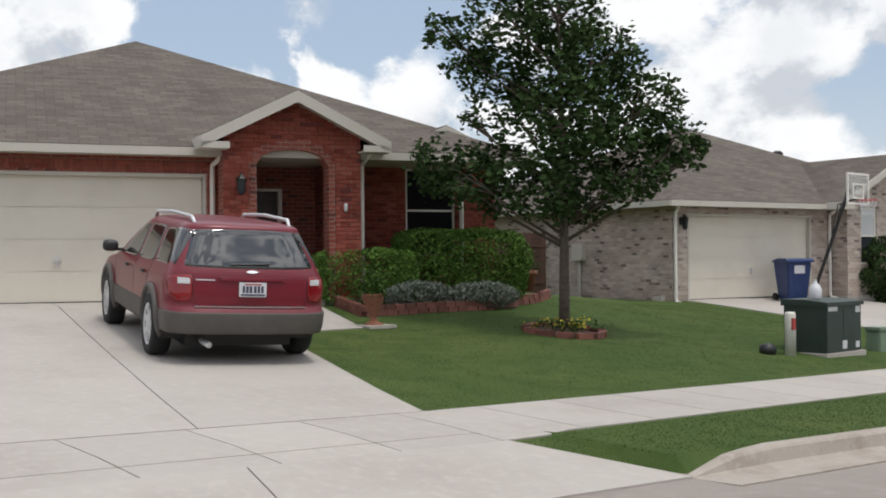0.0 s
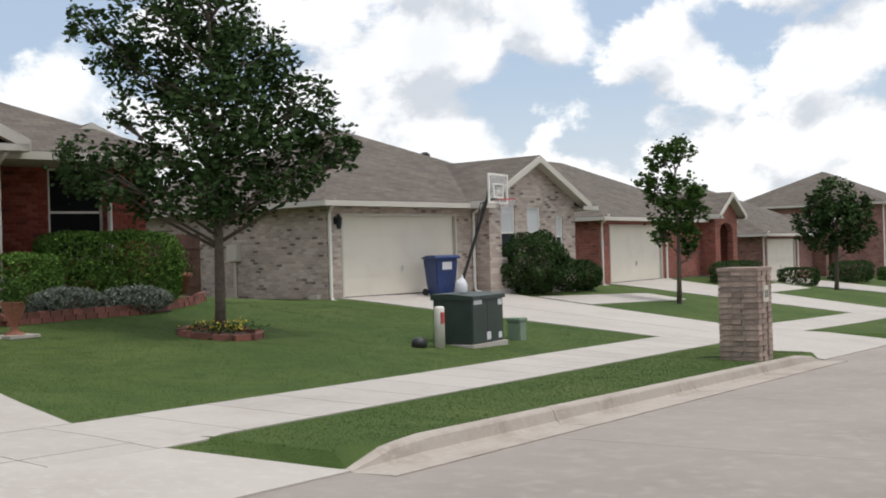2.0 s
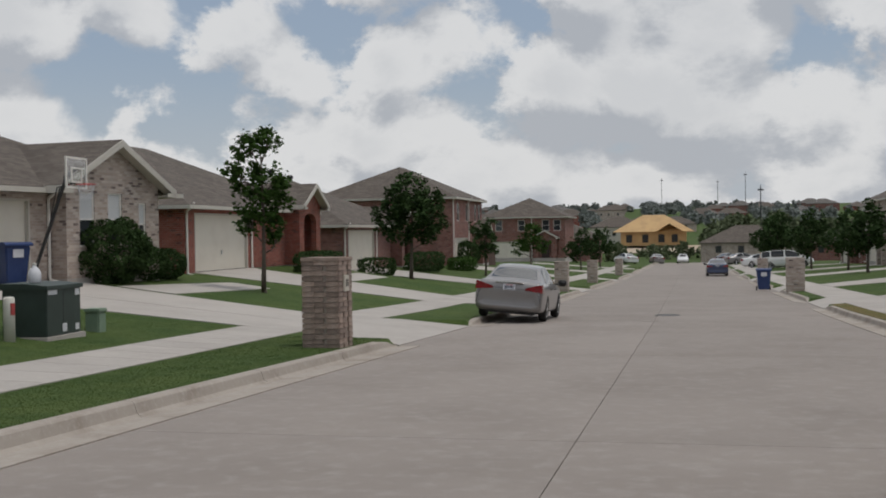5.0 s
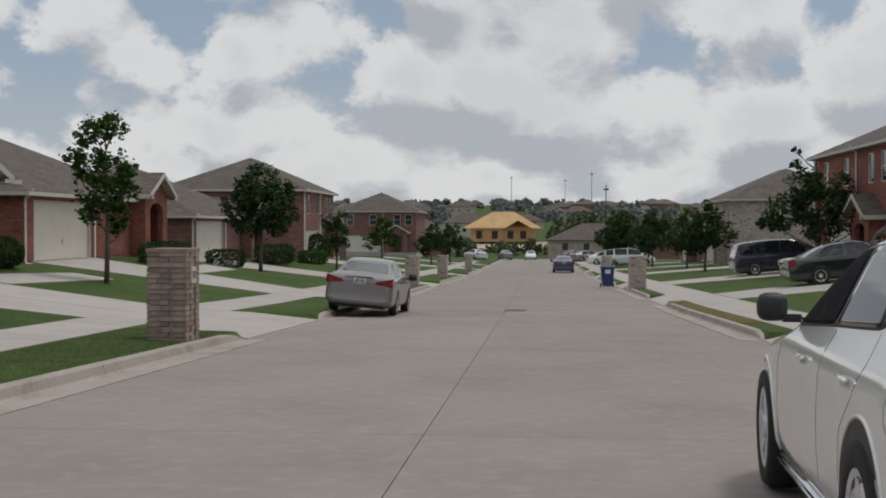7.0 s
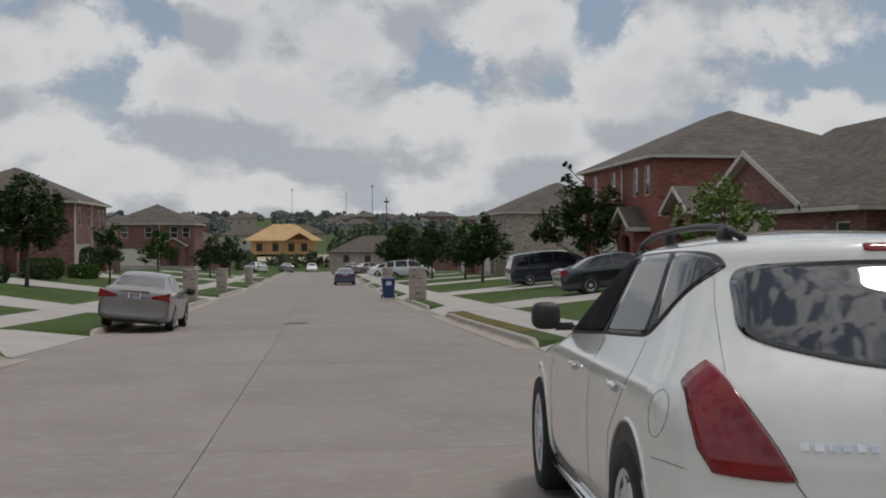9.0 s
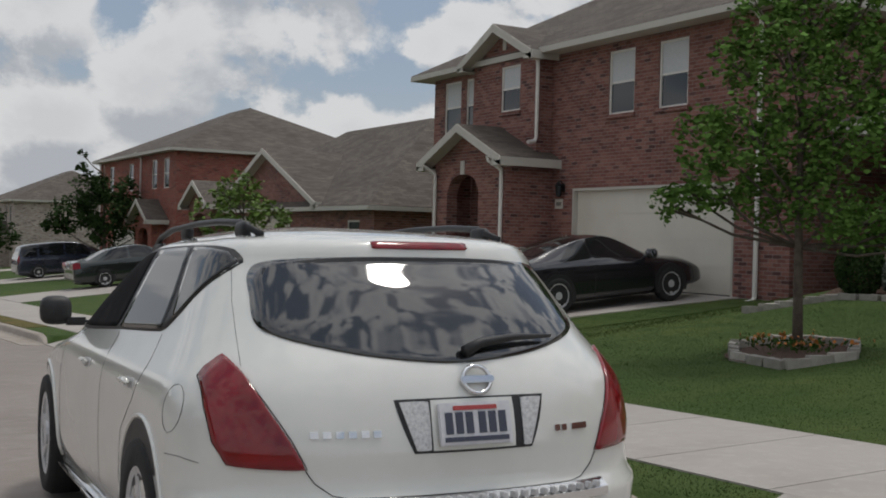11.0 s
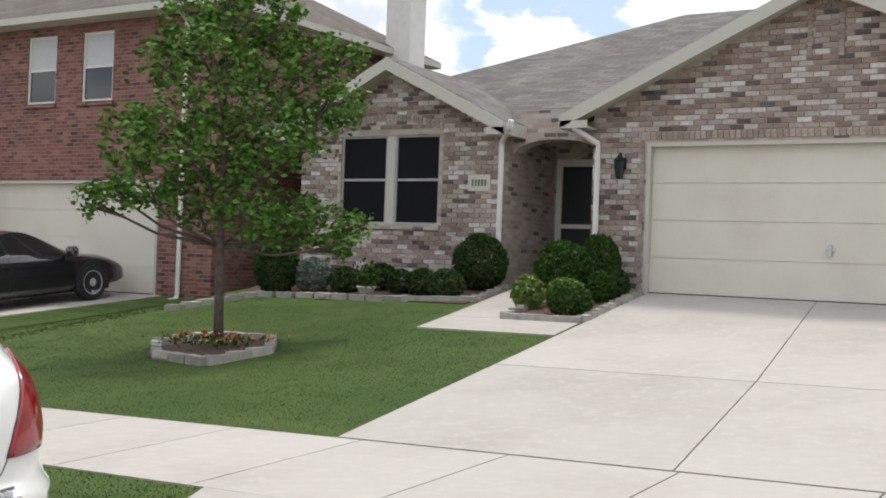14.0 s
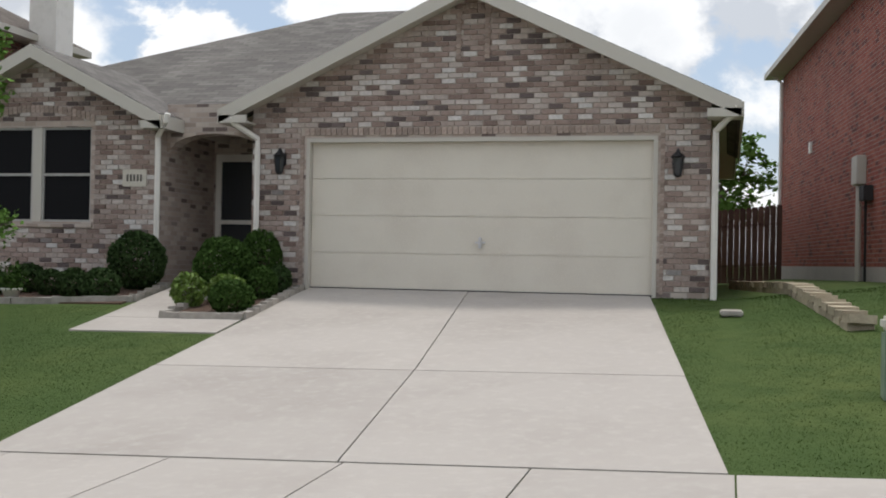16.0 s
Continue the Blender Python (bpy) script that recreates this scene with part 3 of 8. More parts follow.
def chimney(house, u, v, z0, z1, w=0.8, d=0.8, mat=None):
    c = tagged(new("chimney"), "")
    c.parent = house
    part("flue", box(u - w / 2, u + w / 2, v - d / 2, v + d / 2, z0, z1), mat or M["trim_white"], c)
    part("cap", box(u - w / 2 - 0.05, u + w / 2 + 0.05, v - d / 2 - 0.05, v + d / 2 + 0.05, z1, z1 + 0.06), M["trim"], c)
    bm = bmesh.new()
    add_lathe(bm, [(0.13, z1 + 0.06), (0.13, z1 + 0.3), (0.2, z1 + 0.3), (0.2, z1 + 0.45), (0.1, z1 + 0.52)], 10, (u, v, 0))
    part("flue_cap", bm, M["dark_metal"], c)


R1_HIP = (-13.6, 0.47)


# --- tan-brick house with the wide gable over its garage ---
def house_tan():
    H = empty("house", house_frame(15.4, 0.0, 0.98, 1), "one-storey tan-brick house with two gables and a wide garage", "house")
    b = M["brick_pale"]
    # local u = -y
    holes = [(-5.9, -0.97, -0.05, 2.13)]
    block(H, -6.78, -0.24, 0.0, 7, 0, 2.5, b, front=holes)
    slab_foot(H, -6.78, -0.24, 0.0, 7)
    gable_roof(H, -6.78, -0.24, 0.0, 6.6, 2.58, 0.47, 0.38, M["roof_grey"], brick=b, wall=2.5)
    garage_door(H, -5.9, -0.97, 0.0, 2.13, 0.0)
    # window wing
    holes = [(-11.37, -9.43, 0.93, 2.38)]
    block(H, -12.2, -8.35, 0.0, 5, 0, 2.5, b, front=holes)
    slab_foot(H, -12.2, -8.35, 0.0, 5)
    gable_roof(H, -12.2, -8.35, 0.0, 4.5, 2.52, 0.5, 0.25, M["roof_grey"], brick=b, wall=2.5)
    bm = bmesh.new()
    add_box(bm, -10.449, -10.291, 0.015, 0.12, 0.93, 2.38)
    part("mullion", bm, M["trim"], H)
    window(H, -11.37, -10.45, 0.93, 2.38, 0.0, frame_mat=M["frame_grey"], f=0.032)
    window(H, -10.29, -9.43, 0.93, 2.38, 0.0, frame_mat=M["frame_grey"], f=0.032)
    sill(H, -11.37, -9.43, 0.93, 0.0, b)
    # entry arch between the wings
    bm = bmesh.new()
    arch_fill(bm, -8.35, -6.78, 2.0, 2.32, 0.35, 0.3)
    add_box(bm, -8.35, -6.78, 0.35, 0.65, 2.32, 2.75)
    part("entry_arch", bm, b, H)
    bm = bmesh.new()
    wall_cells(bm, -8.35, -6.78, 0, 2.7, 2.0, 0.2, [(-8.30, -7.40, 0.02, 2.14)])
    part("entry_wall", bm, b, H)
    part("entry_ceiling", box(-8.35, -6.78, 0.65, 2.0, 2.6, 2.65), M["soffit"], H)
    part("porch_floor", box(-8.35, -6.78, 0.0, 2.0, -0.1, 0.02), M["concrete"], H)
    D = tagged(new("storm_door"), "white-framed storm door over a dark door")
    D.parent = H
    part("door_leaf", box(-8.22, -7.48, 2.12, 2.16, 0.02, 2.1), M["door_dark"], D)
    bm = bmesh.new()
    for q in ((-8.30, -8.20, 0.02, 2.14), (-7.50, -7.40, 0.02, 2.14), (-8.20, -7.50, 2.02, 2.14), (-8.20, -7.50, 0.02, 0.2), (-8.20, -7.50, 0.98, 1.05)):
        add_box(bm, q[0], q[1], 1.97, 2.05, q[2], q[3])
    part("door_frame", bm, M["trim_white"], D)
    part("pane", box(-8.20, -7.50, 2.0, 2.01, 0.2, 2.02), M["glass"], D)
    # main hip roof behind
    hip_roof(H, R1_HIP[0], -0.3, 1.2, 12.6, 2.7, R1_HIP[1], 0.4, M["roof_grey"])
    block(H, -13.4, -0.3, 2.3, 12.6, 0, 2.6, b)
    slab_foot(H, -13.4, -0.3, 2.3, 12.6)
    chimney(H, -13.6, 5.2, -0.5, 6.05, 0.62, 0.62)
    downspout(H, -8.28, 0.0, -0.2, 2.4, 0.3)
    downspout(H, -6.68, 0.0, 0.6, 2.35, -0.3)
    downspout(H, -0.18, 0.0, -0.2, 2.4, 0.25)
    lantern(H, -6.3, 0.0, 1.86)
    lantern(H, -0.66, 0.0, 1.82)
    return H


# --- wine-red two-storey house ---
def house_wine():
    H = empty("house", house_frame(15.4, 0.0, 0.47, 1), "two-storey dark red brick house with a gabled porch", "house")
    b = M["brick_wine"]
    g = [(-20.57, -15.61, 0.0, 2.13), (-19.42, -18.56, 3.73, 5.1), (-17.8, -16.93, 3.73, 5.1)]
    block(H, -21.5, -14.2, 0.0, 6.4, 0, 5.35, b, front=g)
    slab_foot(H, -21.5, -14.2, 0.0, 6.4)
    garage_door(H, -20.57, -15.61, 0.0, 2.13, 0.0)
    for q in g[1:]:
        window(H, *q, 0.0, "blind")
        sill(H, q[0], q[1], q[2], 0.0, b)
    s = 0.974
    g2 = [(-26.45, -25.6, 3.78, 5.15), (-25.35, -24.5, 3.78, 5.15), (-23.66 * s, -22.81 * s, 4.05, 5.15), (-26.6, -25.7, 1.2, 2.55)]
    gl = [q for q in g2 if q[0] > -24.2]
    gr = [q for q in g2 if q[0] <= -24.2]
    block(H, -27.0, -21.5, 0.0, 6.4, 0, 5.35, b, front=gr)
    slab_foot(H, -27.0, -21.5, 0.0, 6.4)
    block(H, -24.3, -21.5, -0.42, 0.0, 0, 5.35, b, front=gl)
    for q in g2:
        v = -0.42 if q in gl else 0.0
        window(H, *q, v, "blind")
        sill(H, q[0], q[1], q[2], v, b)
    zt = gable_roof(H, -24.3, -21.5, -0.42, 3.0, 5.35, 0.5, 0.2, M["roof"], brick=b, wall=5.35)
    hip_roof(H, -27.0, -14.2, 0.0, 6.4, 5.42, 0.56, 0.48, M["roof"])
    # porch
    wall = [(-24.0, -22.55, 0.0, 2.55)]
    bm = bmesh.new()
    wall_cells(bm, -24.6, -21.4, 0, 2.75, -1.3, 0.3, wall)
    arch_fill(bm, -24.0, -22.55, 2.1, 2.55, -1.3, 0.3)
    add_box(bm, -24.6, -24.35, -1.0, -0.4, 0, 2.75)
    add_box(bm, -21.65, -21.4, -1.0, 0.0, 0, 2.75)
    part("porch_wall", bm, b, H)
    slab_foot(H, -24.6, -21.4, -1.3, -0.4)
    gable_roof(H, -24.6, -21.4, -1.3, 0.0, 2.85, 0.45, 0.3, M["roof"], brick=b, wall=2.75)
    part("keystone", box(-23.36, -23.19, -1.33, -1.25, 2.52, 2.85, 0.01), M["trim"], H)
    part("keystone", box(-23.0, -22.85, -0.44, -0.38, 5.55, 5.8, 0.01), M["trim"], H)
    part("front_door", box(-23.7, -22.8, -0.43, -0.39, 0, 2.05), M["door_dark"], H)
    downspout(H, -21.45, -0.4, 3.2, 5.3, 0.0)
    downspout(H, -21.5, -1.3, -0.1, 2.75, -0.15)
    downspout(H, -24.5, -1.3, 0.9, 2.75, -0.1)
    downspout(H, -14.95, 0.0, -0.1, 5.3, 0.0)
    lantern(H, -20.95, 0.0, 2.2)
    sd = tagged(new("satellite_dish"), "grey satellite dish on a mast")
    sd.parent = H
    bm = bmesh.new()
    add_tube(bm, [(-15.6, 2.2, 5.9), (-15.6, 2.1, 7.3)], 0.03, 6)
    part("mast", bm, M["dark_metal"], sd)
    bm = bmesh.new()
    add_lathe(bm, [(0.02, -0.08), (0.2, -0.05), (0.33, 0.03), (0.34, 0.04), (0.2, -0.03), (0.03, -0.06)], 18)
    bmesh.ops.transform(bm, matrix=pose(-15.6, 2.0, 7.35, 62, 0, 20), verts=bm.verts)
    part("dish", bm, M["dark_metal"], sd, smooth=True)
    return H


# --- red-brick house beside the driveway ---
def house_red():
    H = empty("house", house_frame(-18.3, 7.0, 0.74, -1, 19), "one-storey red-brick house with an arched porch", "house")
    b = M["brick_red"]
    holes = [(-2.55, 2.36, 0.0, 2.13)]
    block(H, -4.3, 2.6, 0.0, 12.5, 0, 2.5, b, front=holes)
    slab_foot(H, -4.3, 2.6, 0.0, 8)
    garage_door(H, -2.55, 2.36, 0.0, 2.13, 0.0)
    # porch gable
    bm = bmesh.new()
    wall_cells(bm, 2.6, 5.0, 0, 2.65, -0.55, 0.35, [(3.16, 4.42, 0.0, 2.6)])
    arch_fill(bm, 3.16, 4.42, 2.32, 2.6, -0.55, 0.35)
    add_box(bm, 2.6, 2.85, -0.2, 1.7, 0, 2.65)
    add_box(bm, 4.75, 5.0, -0.2, 1.7, 0, 2.65)
    wall_cells(bm, 2.85, 4.75, 0, 2.65, 1.7, 0.2, [(3.2, 4.1, 0, 2.05)])
    part("porch_wall", bm, b, H)
    bm = bmesh.new()
    n = 16
    for i in range(n):
        k0, k1 = i / n, (i + 0.9) / n
        for lo in (0,):
            def P(k):
                u = 3.16 + 1.26 * k
                q = 2 * k - 1
                return u, 2.32 + 0.26 * math.sqrt(max(0, 1 - q * q))
            (a, za), (c, zc) = P(k0), P(k1)
            add_prism(bm, [(a, za), (c, zc), (c, zc + 0.11), (a, za + 0.11)], "y", -0.575, -0.54)
    for s in (3.05, 4.42):
        for i in range(30):
            add_box(bm, s, s + 0.11, -0.575, -0.54, 0.06 + i * 0.075, 0.06 + i * 0.075 + 0.066)
    part("arch_brick", bm, M["brick_red"], H)
    slab_foot(H, 2.6, 5.0, -0.55, 2)
    part("porch_ceiling", box(2.85, 4.75, 0.0, 1.7, 2.6, 2.64), M["soffit"], H)
    D = tagged(new("front_door"), "dark front door in a pale frame")
    D.parent = H
    part("door_leaf", box(3.28, 4.02, 1.74, 1.79, 0, 2.0), M["door_dark"], D)
    bm = bmesh.new()
    for q in ((3.2, 3.28, 0, 2.05), (4.02, 4.1, 0, 2.05), (3.28, 4.02, 2.0, 2.05)):
        add_box(bm, q[0], q[1], 1.68, 1.8, q[2], q[3])
    part("door_frame", bm, M["trim_white"], D)
    gable_roof(H, 2.6, 5.0, -0.55, 5, 2.75, 0.5, 0.42, M["roof"], brick=b, wall=2.65)
    # window wing, set back
    w = [(6.42, 7.45, 0.75, 2.45)]
    block(H, 5.0, 8.3, 1.2, 8, 0, 2.5, b, front=w)
    slab_foot(H, 5.0, 8.3, 1.2, 8)
    window(H, *w[0], 1.2, split=0.52)
    gable_roof(H, 6.15, 8.15, 1.2, 5, 2.72, 0.45, 0.25, M["roof"], brick=b, wall=2.5)
    hip_roof(H, -4.3, 8.0, 0.0, 12.6, 2.6, 0.45, 0.42, M["roof"])
    downspout(H, 2.5, 0.0, -0.1, 2.5, 0.2)
    downspout(H, 5.1, -0.2, -0.1, 2.55, 0.1)
    downspout(H, 7.56, 1.2, 0.0, 2.4, 0.1)
    lantern(H, 2.88, -0.55, 2.0)
    return H


# --- pale-brick house with the basketball hoop ---
def house_pale():
    H = empty("house", house_frame(-17.6, 22.0, 0.36, -1, 8), "one-storey pale brick house with a side-lit garage", "house")
    b = M["brick_pale"]
    holes = [(0.4, 4.78, 0.0, 2.1)]
    block(H, -0.15, 5.6, 0.0, 11, 0, 2.3, b, front=holes)
    slab_foot(H, -0.15, 5.6, 0.0, 11)
    garage_door(H, 0.4, 4.78, 0.0, 2.1, 0.0)
    w = [(6.15, 6.8, 0.85, 2.35), (7.4, 8.05, 0.85, 2.35), (8.85, 9.2, 0.85, 2.1)]
    block(H, 5.6, 9.85, -0.55, 11, 0, 2.4, b, front=w)
    slab_foot(H, 5.6, 9.85, -0.55, 11)
    for q in w:
        window(H, *q, -0.55, "blind")
    gable_roof(H, 5.4, 9.85, -0.55, 6, 2.5, 0.52, 0.4, M["roof"], brick=b, wall=2.4)
    hip_roof(H, -0.15, 11.0, 0.0, 11, 2.45, 0.45, 0.4, M["roof"])
    downspout(H, -0.08, 0.0, -0.1, 2.35, -0.1)
    downspout(H, 5.5, 0.0, -0.1, 2.35, 0.1)
    bm = bmesh.new()
    add_box(bm, -0.3, -0.15, 3.3, 3.75, 1.0, 1.45, 0.01)
    add_tube(bm, [(-0.22, 3.5, -0.1), (-0.22, 3.5, 1.1)], 0.045, 6)
    part("meter_box", bm, M["trim"], H, "grey electric meter box with conduit")
    part("vent", box(-0.28, -0.15, 0.25, 0.5, -0.1, 0.12), M["trim"], H)
    lantern(H, 0.15, 0.0, 1.95)
    return H


def house_row(x, y, z, side, b, length, w, porch_at, turn=0, roof=None, two=False, gar=0.9, depth=11, h=2.35, slope=0.46, high=5.2):
    """A plainer house of the row: garage, side wall, gabled porch, hip roof."""
    label = ("two-storey" if two else "one-storey") + " " + w + " brick house with a hip roof"
    H = empty("house", house_frame(x, y, z, side, turn), label, "house")
    s = 1 if side < 0 else -1
    hh = high if two else h

    def U(a, c):
        return (a, c)

    g = U(gar, gar + 4.95)
    holes = [(*g, 0.0, 2.13)]
    wins = []
    if two:
        for k in (0.14, 0.42, 0.72, 0.86):
            wins.append((*U(length * k, length * k + 0.9), hh - 1.7, hh - 0.3))
    else:
        wins.append((*U(length - 1.9, length - 1.0), 0.8, 2.0))
    u = U(0, length)
    block(H, *u, 0.0, depth, 0, hh, b, front=holes + wins)
    slab_foot(H, *u, 0.0, depth)
    garage_door(H, *g, 0.0, 2.13, 0.0)
    for q in wins:
        window(H, *q, 0.0, "glass")
    p = U(porch_at, porch_at + 2.9)
    bm = bmesh.new()
    wall_cells(bm, *p, 0, 2.55, -0.7, 0.25, [(p[0] + 0.6, p[1] - 0.6, 0, 2.3)])
    arch_fill(bm, p[0] + 0.6, p[1] - 0.6, 1.95, 2.3, -0.7, 0.25)
    add_box(bm, p[0], p[0] + 0.25, -0.45, 0, 0, 2.55)
    add_box(bm, p[1] - 0.25, p[1], -0.45, 0, 0, 2.55)
    part("porch_wall", bm, b, H)
    slab_foot(H, *p, -0.7, 0)
    part("front_door", box(p[0] + 0.95, p[1] - 0.95, -0.03, -0.003, 0, 2.05), M["door_dark"], H)
    gable_roof(H, *p, -0.7, 3.5, 2.65, 0.55, 0.35, roof or M["roof"], brick=b, wall=2.55)
    hip_roof(H, *u, 0.0, depth, hh + 0.1, slope, 0.4, roof or M["roof"])
    e = U(0.1, 0.1)[0]
    downspout(H, e, 0.0, -0.1, hh + 0.05, 0)
    e = gar + 5.3
    downspout(H, e, 0.0, -0.1, hh + 0.05, 0)
    return H


HOUSE_TAN = house_tan()
house_wine()
HOUSE_RED = house_red()
house_pale()
h3 = house_row(-17.5, 37.3, 0.14, -1, M["brick_red"], 13.6, "red", 10.2)
h4 = house_row(-17.5, 56.2, -0.48, -1, M["brick_wine"], 13.5, "brown", 9.5)
h5 = house_row(-17.5, 84.0, -1.1, -1, M["brick_wine"], 12.5, "dark red", 8.8, two=True)
h6 = house_row(-26.0, 145.0, -1.9, -1, M["brick_wine"], 10.5, "brown", 6.5, turn=90, two=True)
h7 = house_row(15.4, 46.5, -0.05, 1, M["brick_wine"], 16.0, "brown", 0.2, gar=4.2, depth=9.0, slope=0.68)
gable_roof(h7, 3.3, 12.3, -0.1, 4.0, 2.6, 0.42, 0.3, M["roof"], brick=M["brick_wine"], wall=2.3)
h8 = house_row(15.4, 64.5, -0.65, 1, M["brick_red"], 14.0, "red", 9.8, two=True, gar=3.0, high=5.85)
h9 = house_row(15.4, 106.0, -1.6, 1, M["brick_pale"], 14.0, "tan", 9.5, two=True, gar=1.0)
h10 = house_row(16.5, 132.0, -2.4, 1, M["brick_wine"], 15.0, "brown", 9.8, gar=1.0)
chimney(h3, -2.2, 6.0, 3.0, 4.55)
chimney(h4, 7.1, 6.6, 3.0, 5.35)
chimney(h4, 9.5, 6.3, 3.0, 5.1)

# ---- laid brickwork on the nearest fronts ----
def brick_ramp(name, stops, rough=0.9):
    """Fired brick whose colour differs from piece to piece."""
    m = bpy.data.materials.new(name)
    m.use_nodes = True
    nt = m.node_tree
    b = nt.nodes["Principled BSDF"]
    b.inputs["Roughness"].default_value, b.inputs["Specular IOR Level"].default_value = rough, 0.2
    N, L = nt.nodes.new, nt.links.new
    rnd = N("ShaderNodeNewGeometry").outputs["Random Per Island"]
    cr = N("ShaderNodeValToRGB")
    cr.color_ramp.interpolation = "LINEAR"
    e = cr.color_ramp.elements
    e[0].position, e[0].color = stops[0][0], (*stops[0][1], 1)
    e[1].position, e[1].color = stops[-1][0], (*stops[-1][1], 1)
    for p, c in stops[1:-1]:
        q = e.new(p)
        q.color = (*c, 1)
    L(rnd, cr.inputs[0])
    tc = N("ShaderNodeTexCoord").outputs["Object"]
    ns = N("ShaderNodeTexNoise")
    ns.inputs["Scale"].default_value, ns.inputs["Detail"].default_value = 22, 6
    L(tc, ns.inputs["Vector"])
    n2 = N("ShaderNodeTexNoise")
    n2.inputs["Scale"].default_value, n2.inputs["Detail"].default_value = 0.7, 4
    L(tc, n2.inputs["Vector"])
    ad = N("ShaderNodeMath")
    ad.operation = "ADD"
    L(ns.outputs[0], ad.inputs[0])
    L(n2.outputs[0], ad.inputs[1])
    r = N("ShaderNodeMapRange")
    L(ad.outputs[0], r.inputs[0])
    r.inputs[1].default_value, r.inputs[2].default_value, r.inputs[3].default_value, r.inputs[4].default_value = 0.6, 1.4, 0.70, 1.30
    hs = N("ShaderNodeHueSaturation")
    L(r.outputs[0], hs.inputs["Value"])
    L(cr.outputs[0], hs.inputs["Color"])
    L(hs.outputs[0], b.inputs["Base Color"])
    bp = N("ShaderNodeBump")
    bp.inputs["Strength"].default_value, bp.inputs["Distance"].default_value = 0.5, 0.006
    L(ns.outputs[0], bp.inputs["Height"])
    L(bp.outputs[0], b.inputs["Normal"])
    return m


M["laid_tan"] = brick_ramp("laid_tan_brick", [(0.0, (0.186, 0.130, 0.111)), (0.12, (0.265, 0.195, 0.170)), (0.40, (0.338, 0.260, 0.227)), (0.62, (0.412, 0.340, 0.304)), (0.78, (0.510, 0.455, 0.422)), (0.90, (0.627, 0.600, 0.577)), (0.91, (0.103, 0.080, 0.077)), (1.0, (0.157, 0.125, 0.118))])
M["laid_red"] = brick_ramp("laid_red_brick", [(0.0, (0.19, 0.045, 0.034)), (0.3, (0.245, 0.062, 0.045)), (0.7, (0.29, 0.082, 0.06)), (0.9, (0.32, 0.105, 0.08)), (0.92, (0.14, 0.042, 0.036)), (1.0, (0.17, 0.05, 0.042))])
M["mortar_tan"] = material("mortar_tan", (0.36, 0.30, 0.26), 0.95, grain=((15, 4, (0.30, 0.25, 0.215), 0.4, 0.7),))


def laid_bricks(house, mat, v, u0, u1, z0, top, holes, rng, L=0.203, H=0.075, gap=0.009, out=0.012):
    """Bricks in running bond over a wall front, up to the height top(u), round the holes."""
    verts, faces = [], []
    row = 0
    z = z0
    while True:
        za, zb = z, z + H - gap
        u = u0 - (L / 2 if row % 2 else 0)
        any_ = False
        while u < u1 - 0.02:
            a, b = max(u, u0), min(u + L - gap, u1)
            u += L
            if b - a < 0.03:
                continue
            m = (a + b) / 2
            if zb > top(a) or zb > top(b):
                if za > top(m):
                    continue
                if zb > top(m) + 0.02:
                    continue
            any_ = True
            spans = [(a, b)]
            for h in holes:
                if za < h[3] and zb > h[2]:
                    nxt = []
                    for p, q in spans:
                        if q <= h[0] or p >= h[1]:
                            nxt.append((p, q))
                        else:
                            if p < h[0] - 0.02:
                                nxt.append((p, h[0]))
                            if q > h[1] + 0.02:
                                nxt.append((h[1], q))
                    spans = nxt
            for p, q in spans:
                o = out + rng.uniform(-0.004, 0.004)
                k = len(verts)
                e = 0.004
                verts += [(p, v, za), (q, v, za), (q, v, zb), (p, v, zb), (p + e, v - o, za + e), (q - e, v - o, za + e), (q - e, v - o, zb - e), (p + e, v - o, zb - e)]
                faces += [(k + 4, k + 5, k + 6, k + 7), (k, k + 1, k + 5, k + 4), (k + 1, k + 2, k + 6, k + 5), (k + 2, k + 3, k + 7, k + 6), (k + 3, k, k + 4, k + 7)]
        row += 1
        z += H
        if z > 6 or not any_ and row > 10:
            break
    o = data_part("brickwork", verts, faces, mat, house)
    return tagged(o, kind="stuff")


def single_bricks(house, mat, rows, name="brick"):
    """Single proud bricks: rows of (u, z, width, height, v, proud)."""
    cache = {}
    for u, z, w, h, v, o in rows:
        key = (round(w, 3), round(h, 3), o)
        if key not in cache:
            me = bpy.data.meshes.new(name)
            bm = bmesh.new()
            add_box(bm, -w / 2, w / 2, -o, 0.0, -h / 2, h / 2)
            bm.to_mesh(me)
            bm.free()
            me.materials.append(mat)
            cache[key] = me
        ob = new(name, cache[key])
        ob.parent = house
        ob.location = (u, v, z)


